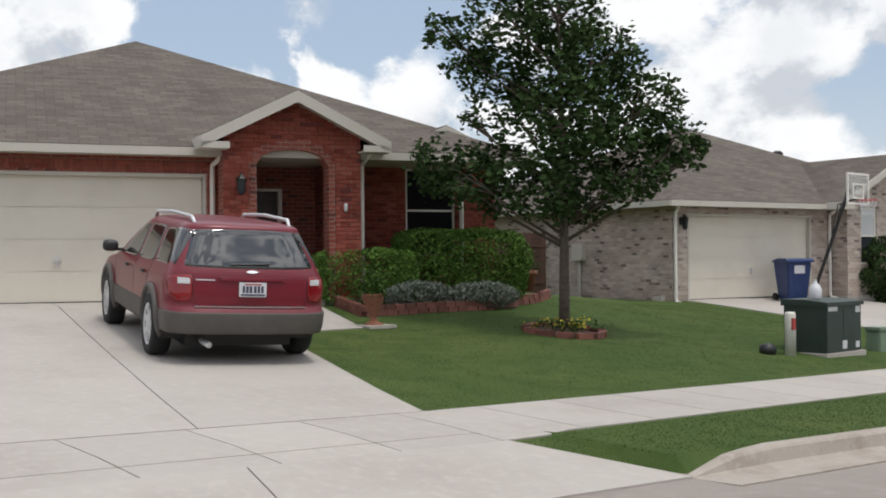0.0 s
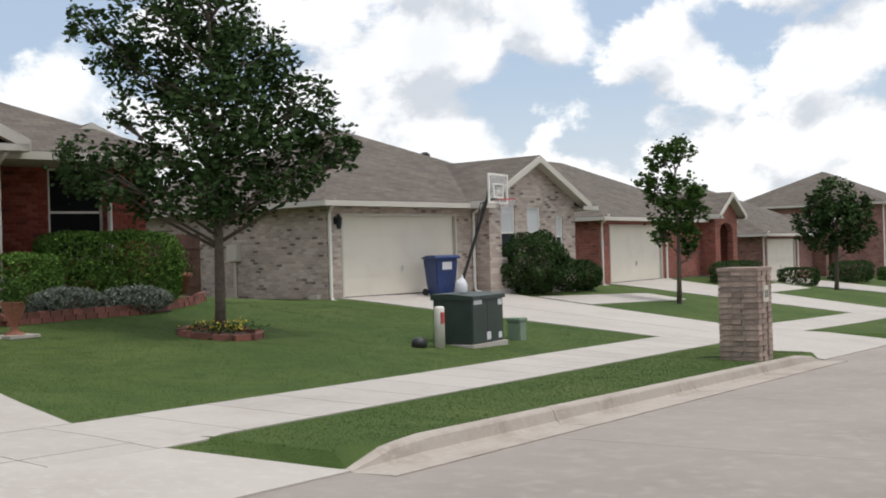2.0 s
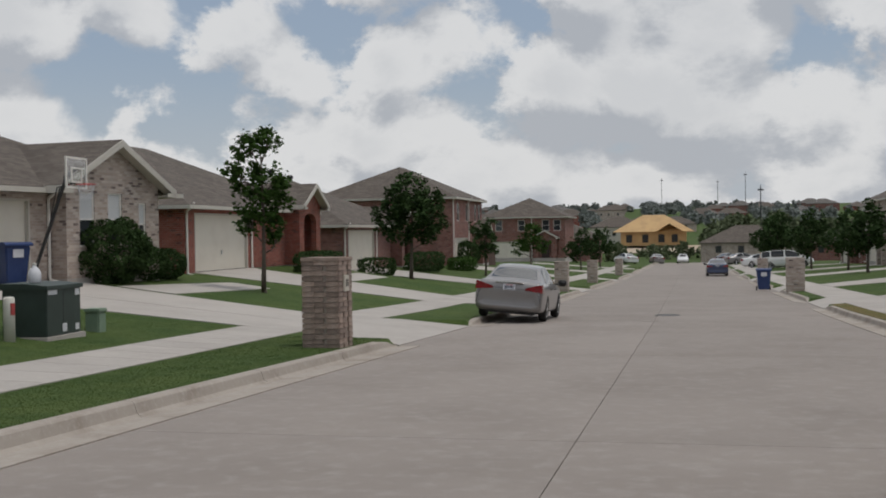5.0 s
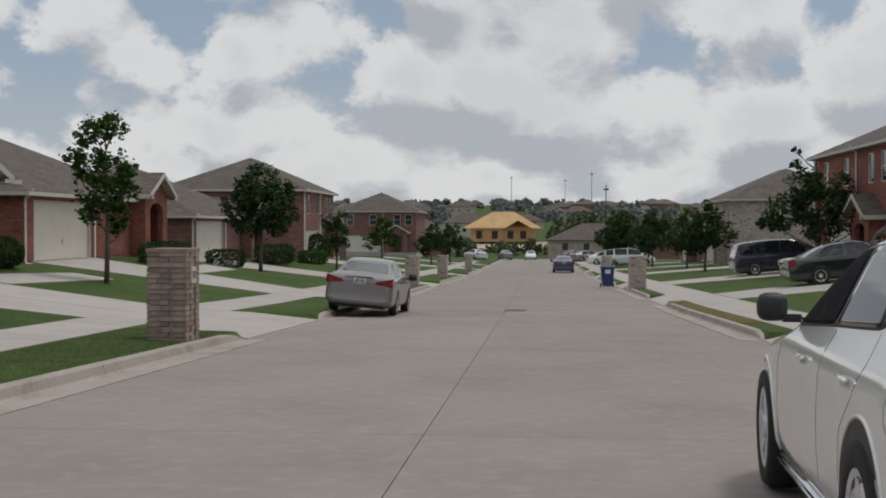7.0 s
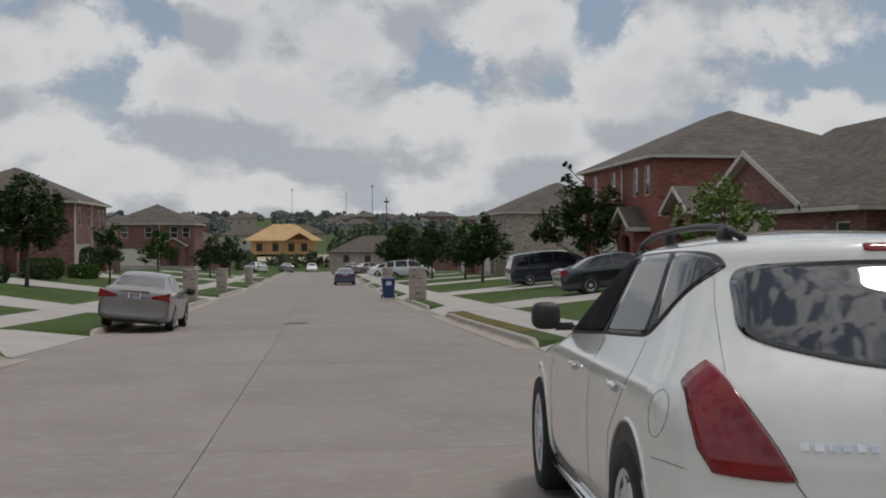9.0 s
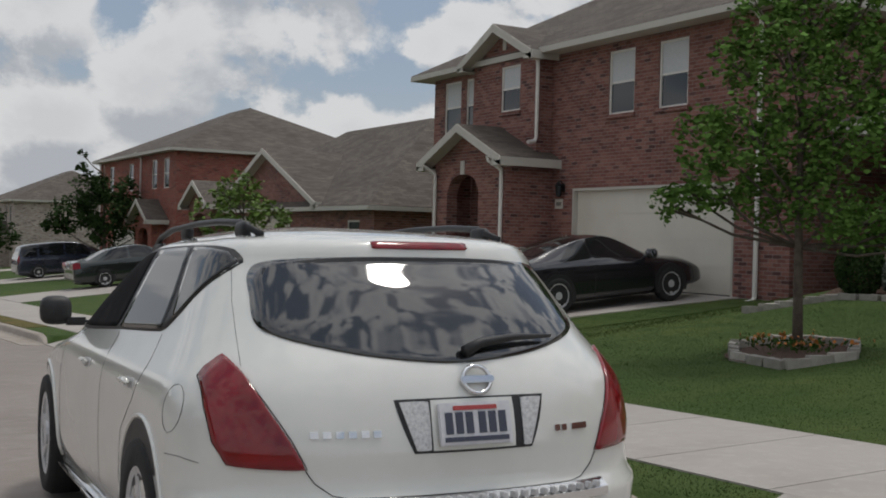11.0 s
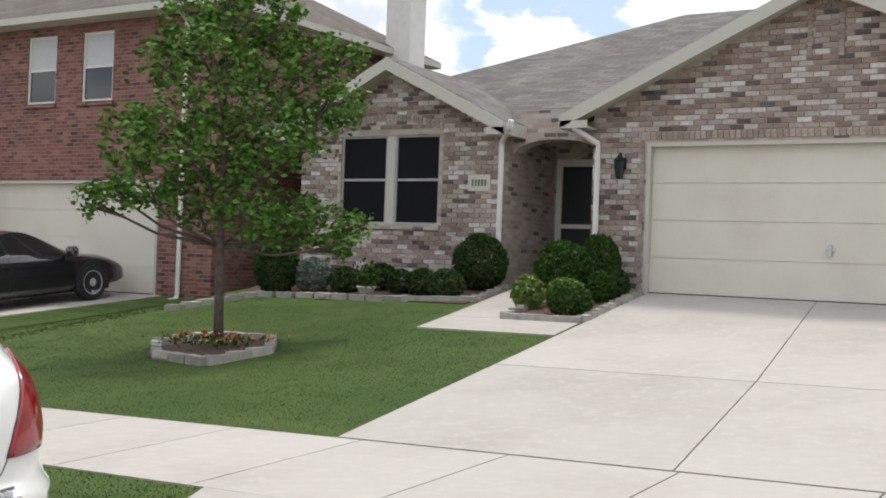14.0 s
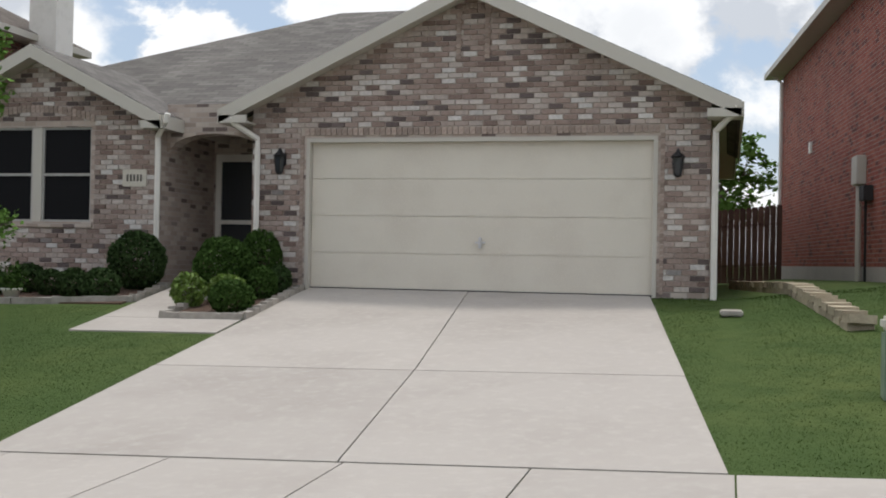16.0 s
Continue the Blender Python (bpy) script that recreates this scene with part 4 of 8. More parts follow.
def front_bricks():
    rng = random.Random(9)
    tan = M["laid_tan_obj"]
    H = HOUSE_TAN
    m = -3.51

    def gable(c, half, z, slope, peak_cut=0.16):
        return lambda u: z + (half - abs(u - c)) * slope - peak_cut

    laid_bricks(H, M["laid_tan"], -0.001, -6.78, -0.24, 0.08, gable(m, 3.65, 2.58, 0.47), [(-6.03, -0.84, -1, 2.32)], rng)
    laid_bricks(H, M["laid_tan"], -0.001, -12.2, -8.35, 0.08, gable(-10.275, 2.175, 2.52, 0.5), [(-11.43, -9.37, 0.84, 2.46)], rng)
    # soldier course over the garage and jambs
    rows = []
    n = 62
    for i in range(n):
        u = -5.97 + (5.07) * (i + 0.5) / n
        rows.append((u, 2.265, 0.068, 0.10, 0.0, 0.02))
    for s in (-6.005, -0.865):
        for i in range(29):
            rows.append((s, 0.04 + (i + 0.5) * 0.075, 0.055, 0.066, 0.0, 0.018))
    # low arch over the front windows
    for i in range(26):
        k = (i + 0.5) / 26
        u = -11.43 + 2.06 * k
        rows.append((u, 2.50 + 0.17 * (1 - (2 * k - 1) ** 2), 0.068, 0.11, 0.0, 0.022))
    # blind niche high in the gable
    for s in (-3.70, -3.29):
        for i in range(9):
            rows.append((s, 3.30 + i * 0.072, 0.07, 0.062, 0.0, 0.03))
    for i in range(6):
        rows.append((-3.63 + i * 0.054, 3.96 + 0.05 * math.sin(math.pi * (i + 0.5) / 6), 0.048, 0.07, 0.0, 0.03))
    single_bricks(H, tan, rows)
    H = HOUSE_RED
    red = M["laid_red"]
    laid_bricks(H, red, -0.551, 2.6, 5.0, 0.06, gable(3.8, 1.62, 2.75, 0.5), [(3.04, 4.54, -1, 2.36), (3.10, 4.48, 2.3, 2.52), (3.25, 4.33, 2.5, 2.66), (3.5, 4.1, 2.6, 2.72)], rng)
    laid_bricks(H, red, -0.001, -4.3, 2.58, 0.06, lambda u: 2.42, [(-2.63, 2.44, -1, 2.22)], rng)
    laid_bricks(H, red, 1.199, 5.02, 8.3, 0.06, lambda u: 2.5 if not 6.1 < u < 8.2 else 2.6 + max(0, 1.05 - abs(u - 7.15)) * 0.45, [(6.42, 7.45, 0.72, 2.45)], rng)
    # row of upright bricks under the garage eave
    rows = []
    for i in range(82):
        rows.append((-3.9 + i * 0.076, 2.30, 0.064, 0.17, 0.0, 0.016))
    single_bricks(H, M["laid_red_obj"], rows)


M["laid_tan_obj"] = material("tan_soldier_brick", (0.38, 0.305, 0.26), 0.9, grain=((20, 4, (0.28, 0.21, 0.18), 0.4, 0.7),), random_obj=0.25)
M["laid_red_obj"] = material("red_soldier_brick", (0.25, 0.075, 0.055), 0.9, grain=((20, 4, (0.19, 0.055, 0.042), 0.4, 0.7),), random_obj=0.2)
front_bricks()

# ---- kerbs, pavements, drives ----
def kerb_line(name, x, sgn, aprons):
    k = tagged(new(name), "weathered concrete kerb along the street", "kerb", kind="structure")
    cuts = [-30] + [v for a in aprons for v in a] + [190]
    for y0, y1 in zip(cuts[::2], cuts[1::2]):
        n = max(1, round((y1 - y0) / 3.05))
        for i in range(n):
            a, b = y0 + (y1 - y0) * i / n + 0.006, y0 + (y1 - y0) * (i + 1) / n - 0.006
            prof = [(-0.42, 0.012), (-0.05, 0.0), (0.0, 0.03), (0.035, 0.13), (0.06, 0.15), (0.17, 0.155), (0.18, 0.0), (0.18, -0.15), (-0.42, -0.15)]
            bm = bmesh.new()
            # ends of a run fall to the gutter
            rings = []
            m = 6
            for j in range(m + 1):
                y = a + (b - a) * j / m
                d = min(y - y0, y1 - y)
                f = min(1.0, 0.12 + d / 0.9)
                rings.append([bm.verts.new((x + sgn * px, y, st(y) + (pz * f if pz > 0.02 else pz))) for px, pz in prof])
            for A, B in zip(rings, rings[1:]):
                for q in range(len(prof)):
                    bm.faces.new((A[q], A[(q + 1) % len(prof)], B[(q + 1) % len(prof)], B[q]))
            bm.faces.new(rings[0])
            bm.faces.new(rings[-1][::-1])
            part("kerb_stone", bm, M["kerb"], k)


kerb_line("kerb_west", KERB_L, -1, APRONS_L)
kerb_line("kerb_east", KERB_R, 1, APRONS_R)


def pavement(name, x0, x1, step, y, swing=lambda y: 0.0):
    p = tagged(new(name), "pale concrete pavement in square bays", "pavement", kind="structure")
    while y < 150:
        s = step if y < 60 else 9.0
        a, b = swing(y), swing(y + s)
        sheet("bay", ((x0 + a, y + 0.006), (x1 + a, y + 0.006), (x1 + b, y + s - 0.006), (x0 + b, y + s - 0.006)), 2, 4 if y < 60 else 8, M["concrete"], p, 0.06, 0.012)
        y += s


def west_swing(y):
    return 0.34 - 0.056 * min(15.5, max(0.0, y - 6.0))


pavement("pavement_west", -8.45, -7.02, 1.03, -12.38, west_swing)
pavement("pavement_east", 4.85, 6.57, 1.16, -12.82)


def drive(name, label, quads, n=8):
    d = tagged(new(name), label, "driveway", kind="structure")
    for q in quads:
        sheet("slab", q, n, n, M["concrete"], d, 0.07, 0.016)
    return d


def lerp2(a, b, t):
    return (a[0] + (b[0] - a[0]) * t, a[1] + (b[1] - a[1]) * t)


g = 0.006
drive("driveway_1", "pale concrete driveway in cast slabs", [
    ((-8.12, 2.0), (-8.12, 4.21 - g), (-18.6, 6.95 - g), (-18.9, 4.2)),
    ((-8.12, 4.21 + g), (-8.12, 6.49), (-17.6, 9.55), (-18.6, 6.95 + g)),
    ((-5.27, 0.6), (-5.27, 3.42 - g), (-6.67, 3.82 - g), (-6.67, 1.5)),
    ((-5.27, 3.42 + g), (-5.27, 6.75), (-6.67, 6.2), (-6.67, 3.82 + g)),
])
drive("driveway_2", "pale concrete driveway rising to a garage", [
    ((-8.47, 21.85), (-8.47, 24.4), (-17.4, 25.0), (-17.6, 22.3)),
    ((-8.47, 24.43), (-8.47, 27.1), (-16.8, 28.3), (-17.4, 25.03)),
    ((-5.27, 20.3), (-5.27, 27.2), (-7.52, 27.1), (-7.52, 21.3)),
    ((-13.5, 28.1), (-13.0, 33.9), (-14.4, 34.2), (-15.3, 28.35)),
])
drive("driveway_3", "pale concrete driveway rising to a garage", [
    ((-8.47, 38.0), (-8.47, 42.8), (-17.5, 43.4), (-17.5, 38.0)),
    ((-5.27, 37.7), (-5.27, 43.3), (-7.52, 42.9), (-7.52, 38.0)),
    ((-13.2, 43.3), (-13.2, 49.0), (-14.6, 49.0), (-14.6, 43.3)),
])
drive("driveway_4", "pale concrete driveway rising to a garage", [
    ((-8.47, 57.0), (-8.47, 62.2), (-17.5, 62.4), (-17.5, 57.0)),
    ((-5.27, 56.9), (-5.27, 62.5), (-7.52, 62.2), (-7.52, 57.0)),
])
drive("driveway_5", "pale concrete driveway in cast slabs", [
    ((4.17, -0.35), (4.17, 2.02 - g), (4.84, 2.08 - g), (4.84, -0.3)),
    ((4.17, 2.02 + g), (4.17, 4.4), (4.84, 4.45), (4.84, 2.08 + g)),
    ((6.59, -0.02), (6.59, 2.30 - g), (9.6, 2.66 - g), (9.6, 0.33)),
    ((6.59, 2.30 + g), (6.59, 4.80), (9.6, 5.17), (9.6, 2.66 + g)),
    ((9.62, 0.33), (9.62, 2.66 - g), (15.5, 3.52 - g), (15.5, 1.02)),
    ((9.62, 2.66 + g), (9.62, 5.17), (15.5, 5.88), (15.5, 3.52 + g)),
    ((11.45, 5.43), (11.45, 7.25), (12.4, 7.4), (12.4, 5.56)),
    ((12.41, 6.62), (12.41, 7.4), (15.5, 7.95), (15.5, 6.95)),
])
drive("driveway_6", "pale concrete driveway rising to a garage", [
    ((6.59, 15.4), (6.59, 21.0), (15.4, 20.9), (15.4, 15.4)),
    ((4.17, 15.3), (4.17, 21.3), (4.84, 21.1), (4.84, 15.4)),
])
for i, (y0, y1) in enumerate(APRONS_R[2:]):
    drive("driveway_%d" % (7 + i), "pale concrete driveway rising to a garage", [
        ((6.59, y0 + 0.2), (6.59, y1 - 0.3), (15.4, y1 - 0.3), (15.4, y0 + 0.2)),
        ((4.17, y0 + 0.1), (4.17, y1 - 0.1), (4.84, y1 - 0.2), (4.84, y0 + 0.2)),
    ])
for i, (y0, y1) in enumerate(APRONS_L[4:]):
    drive("driveway_%d" % (12 + i), "pale concrete driveway rising to a garage", [
        ((-8.47, y0 + 0.2), (-8.47, y1 - 0.3), (-17.5, y1 - 0.3), (-17.5, y0 + 0.2)),
        ((-5.27, y0 + 0.1), (-5.27, y1 - 0.1), (-7.52, y1 - 0.2), (-7.52, y0 + 0.2)),
    ])
sheet("dry_verge", ((4.36, 24.5), (4.83, 24.5), (4.83, 37.6), (4.36, 37.6)), 2, 20, M["dry_grass"], None, 0.05, 0.012, "structure", "parched brown grass verge beside the kerb")
# manhole cover and an oil stain near the gutter
mh = bmesh.new()
add_lathe(mh, [(0.36, 0.0), (0.36, 0.012), (0.31, 0.014), (0.30, 0.008), (0.05, 0.01)], 20, (-0.65, 33.7, st(33.7)))
tagged(part("manhole_cover", mh, M["dark_metal"]), "dark iron manhole cover set in the street", "manhole cover")

drive("walkway_west", "pale concrete walk from the driveway to the arched porch", [((-13.55, 8.27), (-13.75, 9.85), (-17.2, 11.1), (-17.55, 9.57))])

# ---- plants ----
RNG = np.random.default_rng(7)


def leaf_mesh(name, centers, mat, parent, size, aspect=0.6, flat=0.35, label=""):
    """Many small folded leaves, one at each point."""
    n = len(centers)
    c = np.asarray(centers)
    a = RNG.normal(size=(n, 3))
    a[:, 2] *= flat
    a /= np.linalg.norm(a, axis=1)[:, None]
    b = np.cross(a, RNG.normal(size=(n, 3)))
    b /= np.linalg.norm(b, axis=1)[:, None]
    nrm = np.cross(a, b)
    s = size * RNG.uniform(0.65, 1.35, n)[:, None]
    w = s * aspect * 0.5
    v = np.stack([c - a * s * 0.5, c + b * w + nrm * w * 0.3, c + a * s * 0.5, c - b * w + nrm * w * 0.3], 1).reshape(-1, 3)
    f = np.arange(4 * n).reshape(-1, 4)
    me = bpy.data.meshes.new(name)
    me.vertices.add(4 * n)
    me.vertices.foreach_set("co", v.ravel())
    me.loops.add(4 * n)
    me.loops.foreach_set("vertex_index", f.ravel().astype(np.int32))
    me.polygons.add(n)
    me.polygons.foreach_set("loop_start", np.arange(0, 4 * n, 4, dtype=np.int32))
    me.update(calc_edges=True)
    me.materials.append(mat)
    ob = new(name, me)
    ob.parent = parent
    if label:
        tagged(ob, label)
    return ob


def blob_points(blobs, density, shell=0.55):
    """Points gathered in twigs inside balls (x, y, z, r): uneven, denser near the skin."""
    out = []
    for x, y, z, r in blobs:
        n = int(density * r * r)
        tw = max(4, n // 14)
        d = RNG.normal(size=(tw, 3))
        d /= np.linalg.norm(d, axis=1)[:, None]
        rad = r * (shell + (1.02 - shell) * RNG.random(tw) ** 0.6)
        tc = np.array([x, y, z]) + d * rad[:, None] * np.array([1, 1, 0.92])
        k = RNG.integers(0, tw, n)
        out.append(tc[k] + RNG.normal(size=(n, 3)) * (0.09 * r + 0.03))
    return np.concatenate(out)


def tree(x, y, blobs, mat, label, trunk=0.09, fork=1.5, density=900, leaf=0.10, right=None, lean=0.0, group=""):
    """A tree: tapered trunk, limbs to each bough, a leafy crown. blobs: (along, depth, height, radius)."""
    z = ground_z(x, y)
    T = empty("tree", pose(x, y, z - 0.03), label, "tree", group)
    h = math.hypot(x, y)
    rx, ry = (y / h, -x / h) if right is None else right
    B = [(a * rx - d * ry, a * ry + d * rx, zz, r) for a, d, zz, r in blobs]
    top = max(b[2] for b in B)
    bm = bmesh.new()
    pts = []
    for i in range(8):
        k = i / 7
        pts.append((0.05 * math.sin(3 * k + x) + lean * k, 0.05 * math.cos(2.3 * k + y) - 0.05, top * 0.92 * k))
    add_tube(bm, [(0, 0, -0.02), (0.01, 0, 0.12)] , trunk * 1.5, 9, trunk * 1.1)
    add_tube(bm, pts, trunk * 1.1, 9, trunk * 0.22)
    for bx, by, bz, r in B:
        s = min(max(fork * 0.8, bz - 0.9 * (0.5 + math.hypot(bx, by) * 0.5)), top * 0.85)
        kk = s / (top * 0.92)
        i = min(6, int(kk * 7))
        p0 = Vector(pts[i]).lerp(Vector(pts[i + 1]), kk * 7 - i)
        p1 = Vector((bx, by, bz))
        m1 = p0.lerp(p1, 0.5) + Vector((0.06 * math.sin(bz * 9), 0.06 * math.cos(bx * 7), -0.10))
        add_tube(bm, [p0, m1, p1], trunk * 0.38, 6, 0.012)
        for q in range(5):
            d = Vector(RNG.normal(size=3)).normalized() * r * 0.85
            add_tube(bm, [m1.lerp(p1, 0.5), p1 + d * 0.5, p1 + d], 0.016, 4, 0.004, False)
    part("trunk", bm, M["bark"], T, smooth=True)
    leaf_mesh("crown", blob_points(B, density), mat, T, leaf)
    return T


# oak on the lawn of the red house
tree(-12.56, 12.9, [(-1.96, 0.3, 2.72, 0.52), (-1.45, -0.2, 2.55, 0.5), (-0.95, 0.5, 2.5, 0.62), (-0.3, -0.6, 2.3, 0.6), (0.3, 0.5, 2.4, 0.7), (0.95, -0.4, 2.65, 0.62), (1.35, 0.5, 2.8, 0.5), (1.85, 0.0, 3.0, 0.42), (2.05, 0.2, 2.85, 0.25),
     (-0.55, 0.2, 3.3, 0.6), (0.1, -0.7, 3.4, 0.75), (0.75, 0.6, 3.5, 0.7), (1.35, -0.2, 3.65, 0.5), (-1.45, 0.0, 3.42, 0.2), (-1.0, 0.3, 4.2, 0.65), (-1.5, -0.1, 4.45, 0.42), (-0.2, 0.6, 4.3, 0.75), (0.5, -0.4, 4.3, 0.65), (0.95, 0.2, 4.25, 0.42),
     (-1.95, 0.1, 4.9, 0.32), (-0.9, -0.3, 5.1, 0.65), (0.0, 0.2, 5.15, 0.7), (-0.4, 0.0, 5.8, 0.6), (0.2, 0.1, 5.7, 0.4)],
     M["leaf_dark"], "dark green young oak in a brick-edged ring on the lawn", 0.085, 1.7, 2700, 0.105)
# lighter tree in the flower bed
tree(9.55, 8.74, [(-1.35, 0.0, 1.6, 0.2), (-1.2, 0.1, 1.75, 0.22), (-0.85, -0.2, 1.8, 0.3), (-0.25, 0.3, 1.7, 0.42), (0.35, -0.3, 1.6, 0.4), (0.8, 0.2, 1.5, 0.38), (1.15, 0.0, 1.42, 0.3), (1.55, 0.1, 1.42, 0.22), (1.35, -0.2, 1.2, 0.16),
     (-0.95, 0.1, 2.35, 0.36), (-0.5, -0.4, 2.4, 0.45), (0.0, 0.4, 2.3, 0.5), (0.5, -0.3, 2.4, 0.48), (1.0, 0.2, 2.6, 0.4), (1.3, -0.1, 2.85, 0.3),
     (-0.65, 0.1, 3.2, 0.35), (-0.1, -0.3, 3.15, 0.5), (0.5, 0.3, 3.2, 0.48), (1.0, -0.1, 3.3, 0.34), (1.4, 0.1, 3.4, 0.22), (-0.4, 0.0, 3.7, 0.3), (0.15, 0.2, 3.75, 0.4), (0.6, -0.1, 3.7, 0.3), (0.1, 0.0, 4.1, 0.25)],
     M["leaf_light"], "slim young tree with light green leaves in a stone-edged bed", 0.055, 1.45, 4200, 0.082)
# street trees down the row
tree(-12.55, 32.2, [(-0.35, 0.1, 4.4, 0.5), (0.2, 0.0, 4.6, 0.42), (-0.5, 0.2, 3.5, 0.62), (0.25, -0.2, 3.3, 0.6), (-0.15, 0.3, 2.6, 0.6), (0.3, 0.0, 2.1, 0.4), (-0.4, -0.1, 2.15, 0.4), (0.45, 0.1, 1.65, 0.28), (-0.9, 0.0, 3.75, 0.28), (0.6, 0.0, 2.8, 0.3)],
     M["leaf_mid"], "slender young tree with a narrow crown on the lawn", 0.075, 1.5, 1700, 0.15)
tree(-13.66, 55.4, [(0, 0, 3.4, 1.25), (-1.1, 0.3, 3.2, 0.9), (1.05, -0.3, 3.1, 0.9), (0, 0.2, 4.5, 0.95), (-0.7, -0.5, 4.0, 0.8), (0.8, 0.4, 4.0, 0.8), (-0.5, 0, 2.4, 0.7), (0.8, 0, 2.3, 0.6)],
     M["leaf_dark"], "rounded dark tree beside a driveway", 0.10, 1.6, 900, 0.2)
tree(-12.16, 68.0, [(0, 0, 2.2, 0.7), (-0.4, 0.2, 2.9, 0.55), (0.3, -0.1, 3.0, 0.5), (0.2, 0, 1.6, 0.6)], M["leaf_dark"], "small dark tree beside a driveway", 0.07, 1.0, 800, 0.2)
tree(-11.8, 85.5, [(0, 0, 2.4, 0.9), (-0.8, 0.2, 2.0, 0.7), (0.8, -0.1, 2.1, 0.7), (0.2, 0, 3.3, 0.7)], M["leaf_mid"], "small rounded tree beside the pavement", 0.08, 1.0, 700, 0.22)
tree(13.4, 55.5, [(-1.4, 0, 3.0, 1.0), (0, 0.4, 3.3, 1.25), (1.3, -0.3, 3.0, 1.0), (-0.6, 0, 4.2, 0.9), (0.7, 0.3, 4.2, 0.9), (-2.2, 0, 2.6, 0.6), (2.2, 0, 2.5, 0.7), (-0.9, 0, 5.2, 0.35), (-1.0, 0.1, 5.9, 0.22), (0.1, 0, 2.2, 0.8)],
     M["leaf_dark"], "spreading tree with a spiky top beside parked cars", 0.12, 1.5, 900, 0.2)
tree(12.1, 33.0, [(0, 0, 2.5, 0.85), (-0.9, 0.2, 2.3, 0.6), (0.9, -0.2, 2.3, 0.6), (0.1, 0.2, 3.2, 0.6), (-0.5, 0, 3.1, 0.45)], M["leaf_lime"], "yellow-green young tree on a front lawn", 0.06, 1.2, 900, 0.15)
for k, (x, y, s) in enumerate(((10.9, 74.5, 1.0), (10.2, 101.0, 1.15), (8.6, 117.0, 1.2), (11.5, 88.0, 1.0), (9.5, 140.0, 1.3), (-10.5, 112.0, 0.9), (-9.8, 128.0, 1.0))):
    tree(x, y, [(0, 0, 2.6 * s, 1.2 * s), (-1.0 * s, 0.2, 2.3 * s, 0.9 * s), (1.0 * s, -0.2, 2.4 * s, 0.9 * s), (0.2, 0, 3.7 * s, 0.9 * s), (-0.5, 0.3, 1.6 * s, 0.7 * s)], M["leaf_dark"], "dark green street tree beside the pavement", 0.09, 1.2, 600, 0.25, group="street trees")


def bush(x, y, rx, ry, h, mat, label, leaf=0.055, density=2600, group="", boxy=0.0, lift=0.0, category="bush", lumps=1.0):
    """A clipped shrub: short stems and a skin of small leaves over a rounded form."""
    z = ground_z(x, y) + lift
    T = empty("bush", pose(x, y, z - 0.02), label, category, group)
    area = 4 * (rx * ry + rx * h / 2 + ry * h / 2)
    n = int(density * area)
    d = RNG.normal(size=(n, 3))
    d /= np.linalg.norm(d, axis=1)[:, None]
    p = 2.0 + 6.0 * boxy
    d /= (np.abs(d) ** p).sum(1)[:, None] ** (1 / p)
    lump = np.array([0.05 * lumps * noise.noise(Vector(q) * 2.6 + Vector((x, y, 0))) for q in d])
    k = (1 - 0.22 * RNG.random(n) ** 2 + lump * 2)[:, None]
    c = d * k * np.array([rx, ry, h / 2]) + np.array([0, 0, h / 2])
    c[:, 2] = np.maximum(c[:, 2], 0.03)
    leaf_mesh("foliage", c, mat, T, leaf, 0.6, 1.0)
    bm = bmesh.new()
    for i in range(7):
        a = i * 0.9
        add_tube(bm, [(0.05 * math.cos(a), 0.05 * math.sin(a), 0), (rx * 0.5 * math.cos(a), ry * 0.5 * math.sin(a), h * 0.6)], 0.015, 5, 0.006)
    part("stems", bm, M["bark"], T)
    return T


# clipped shrubs by the tan house
R1B = "clipped shrubs by the tan house"
for x, y, r, h, m in ((13.55, 11.15, 0.35, 0.84, "leaf_dark"), (13.8, 10.65, 0.27, 0.56, "leaf_grey"), (13.95, 10.13, 0.25, 0.42, "leaf_dark"), (14.3, 9.72, 0.24, 0.44, "leaf_dark"), (14.1, 9.22, 0.21, 0.39, "leaf_dark"), (14.0, 8.80, 0.23, 0.42, "leaf_dark"), (13.85, 8.30, 0.27, 0.44, "leaf_dark"), (14.85, 8.30, 0.41, 0.86, "leaf_dark")):
    bush(x, y, r, r, h, M[m], "grey-green shaggy shrub against tan brick" if m == "leaf_grey" else "clipped dark green ball shrub in a mulched bed", group=R1B)
for x, y, r, h, m in ((13.33, 6.72, 0.22, 0.47, "leaf_lime"), (14.35, 6.72, 0.41, 0.84, "leaf_mid"), (15.0, 6.45, 0.30, 0.90, "leaf_mid"), (13.75, 6.38, 0.27, 0.40, "leaf_lime"), (12.95, 5.95, 0.28, 0.43, "leaf_mid"), (14.2, 6.08, 0.20, 0.46, "leaf_mid"), (14.72, 6.05, 0.17, 0.42, "leaf_dark")):
    bush(x, y, r, r, h, M[m], "bright lime-green ball shrub beside the walk" if m == "leaf_lime" else "clipped green ball shrub in a mulched corner bed", group=R1B)
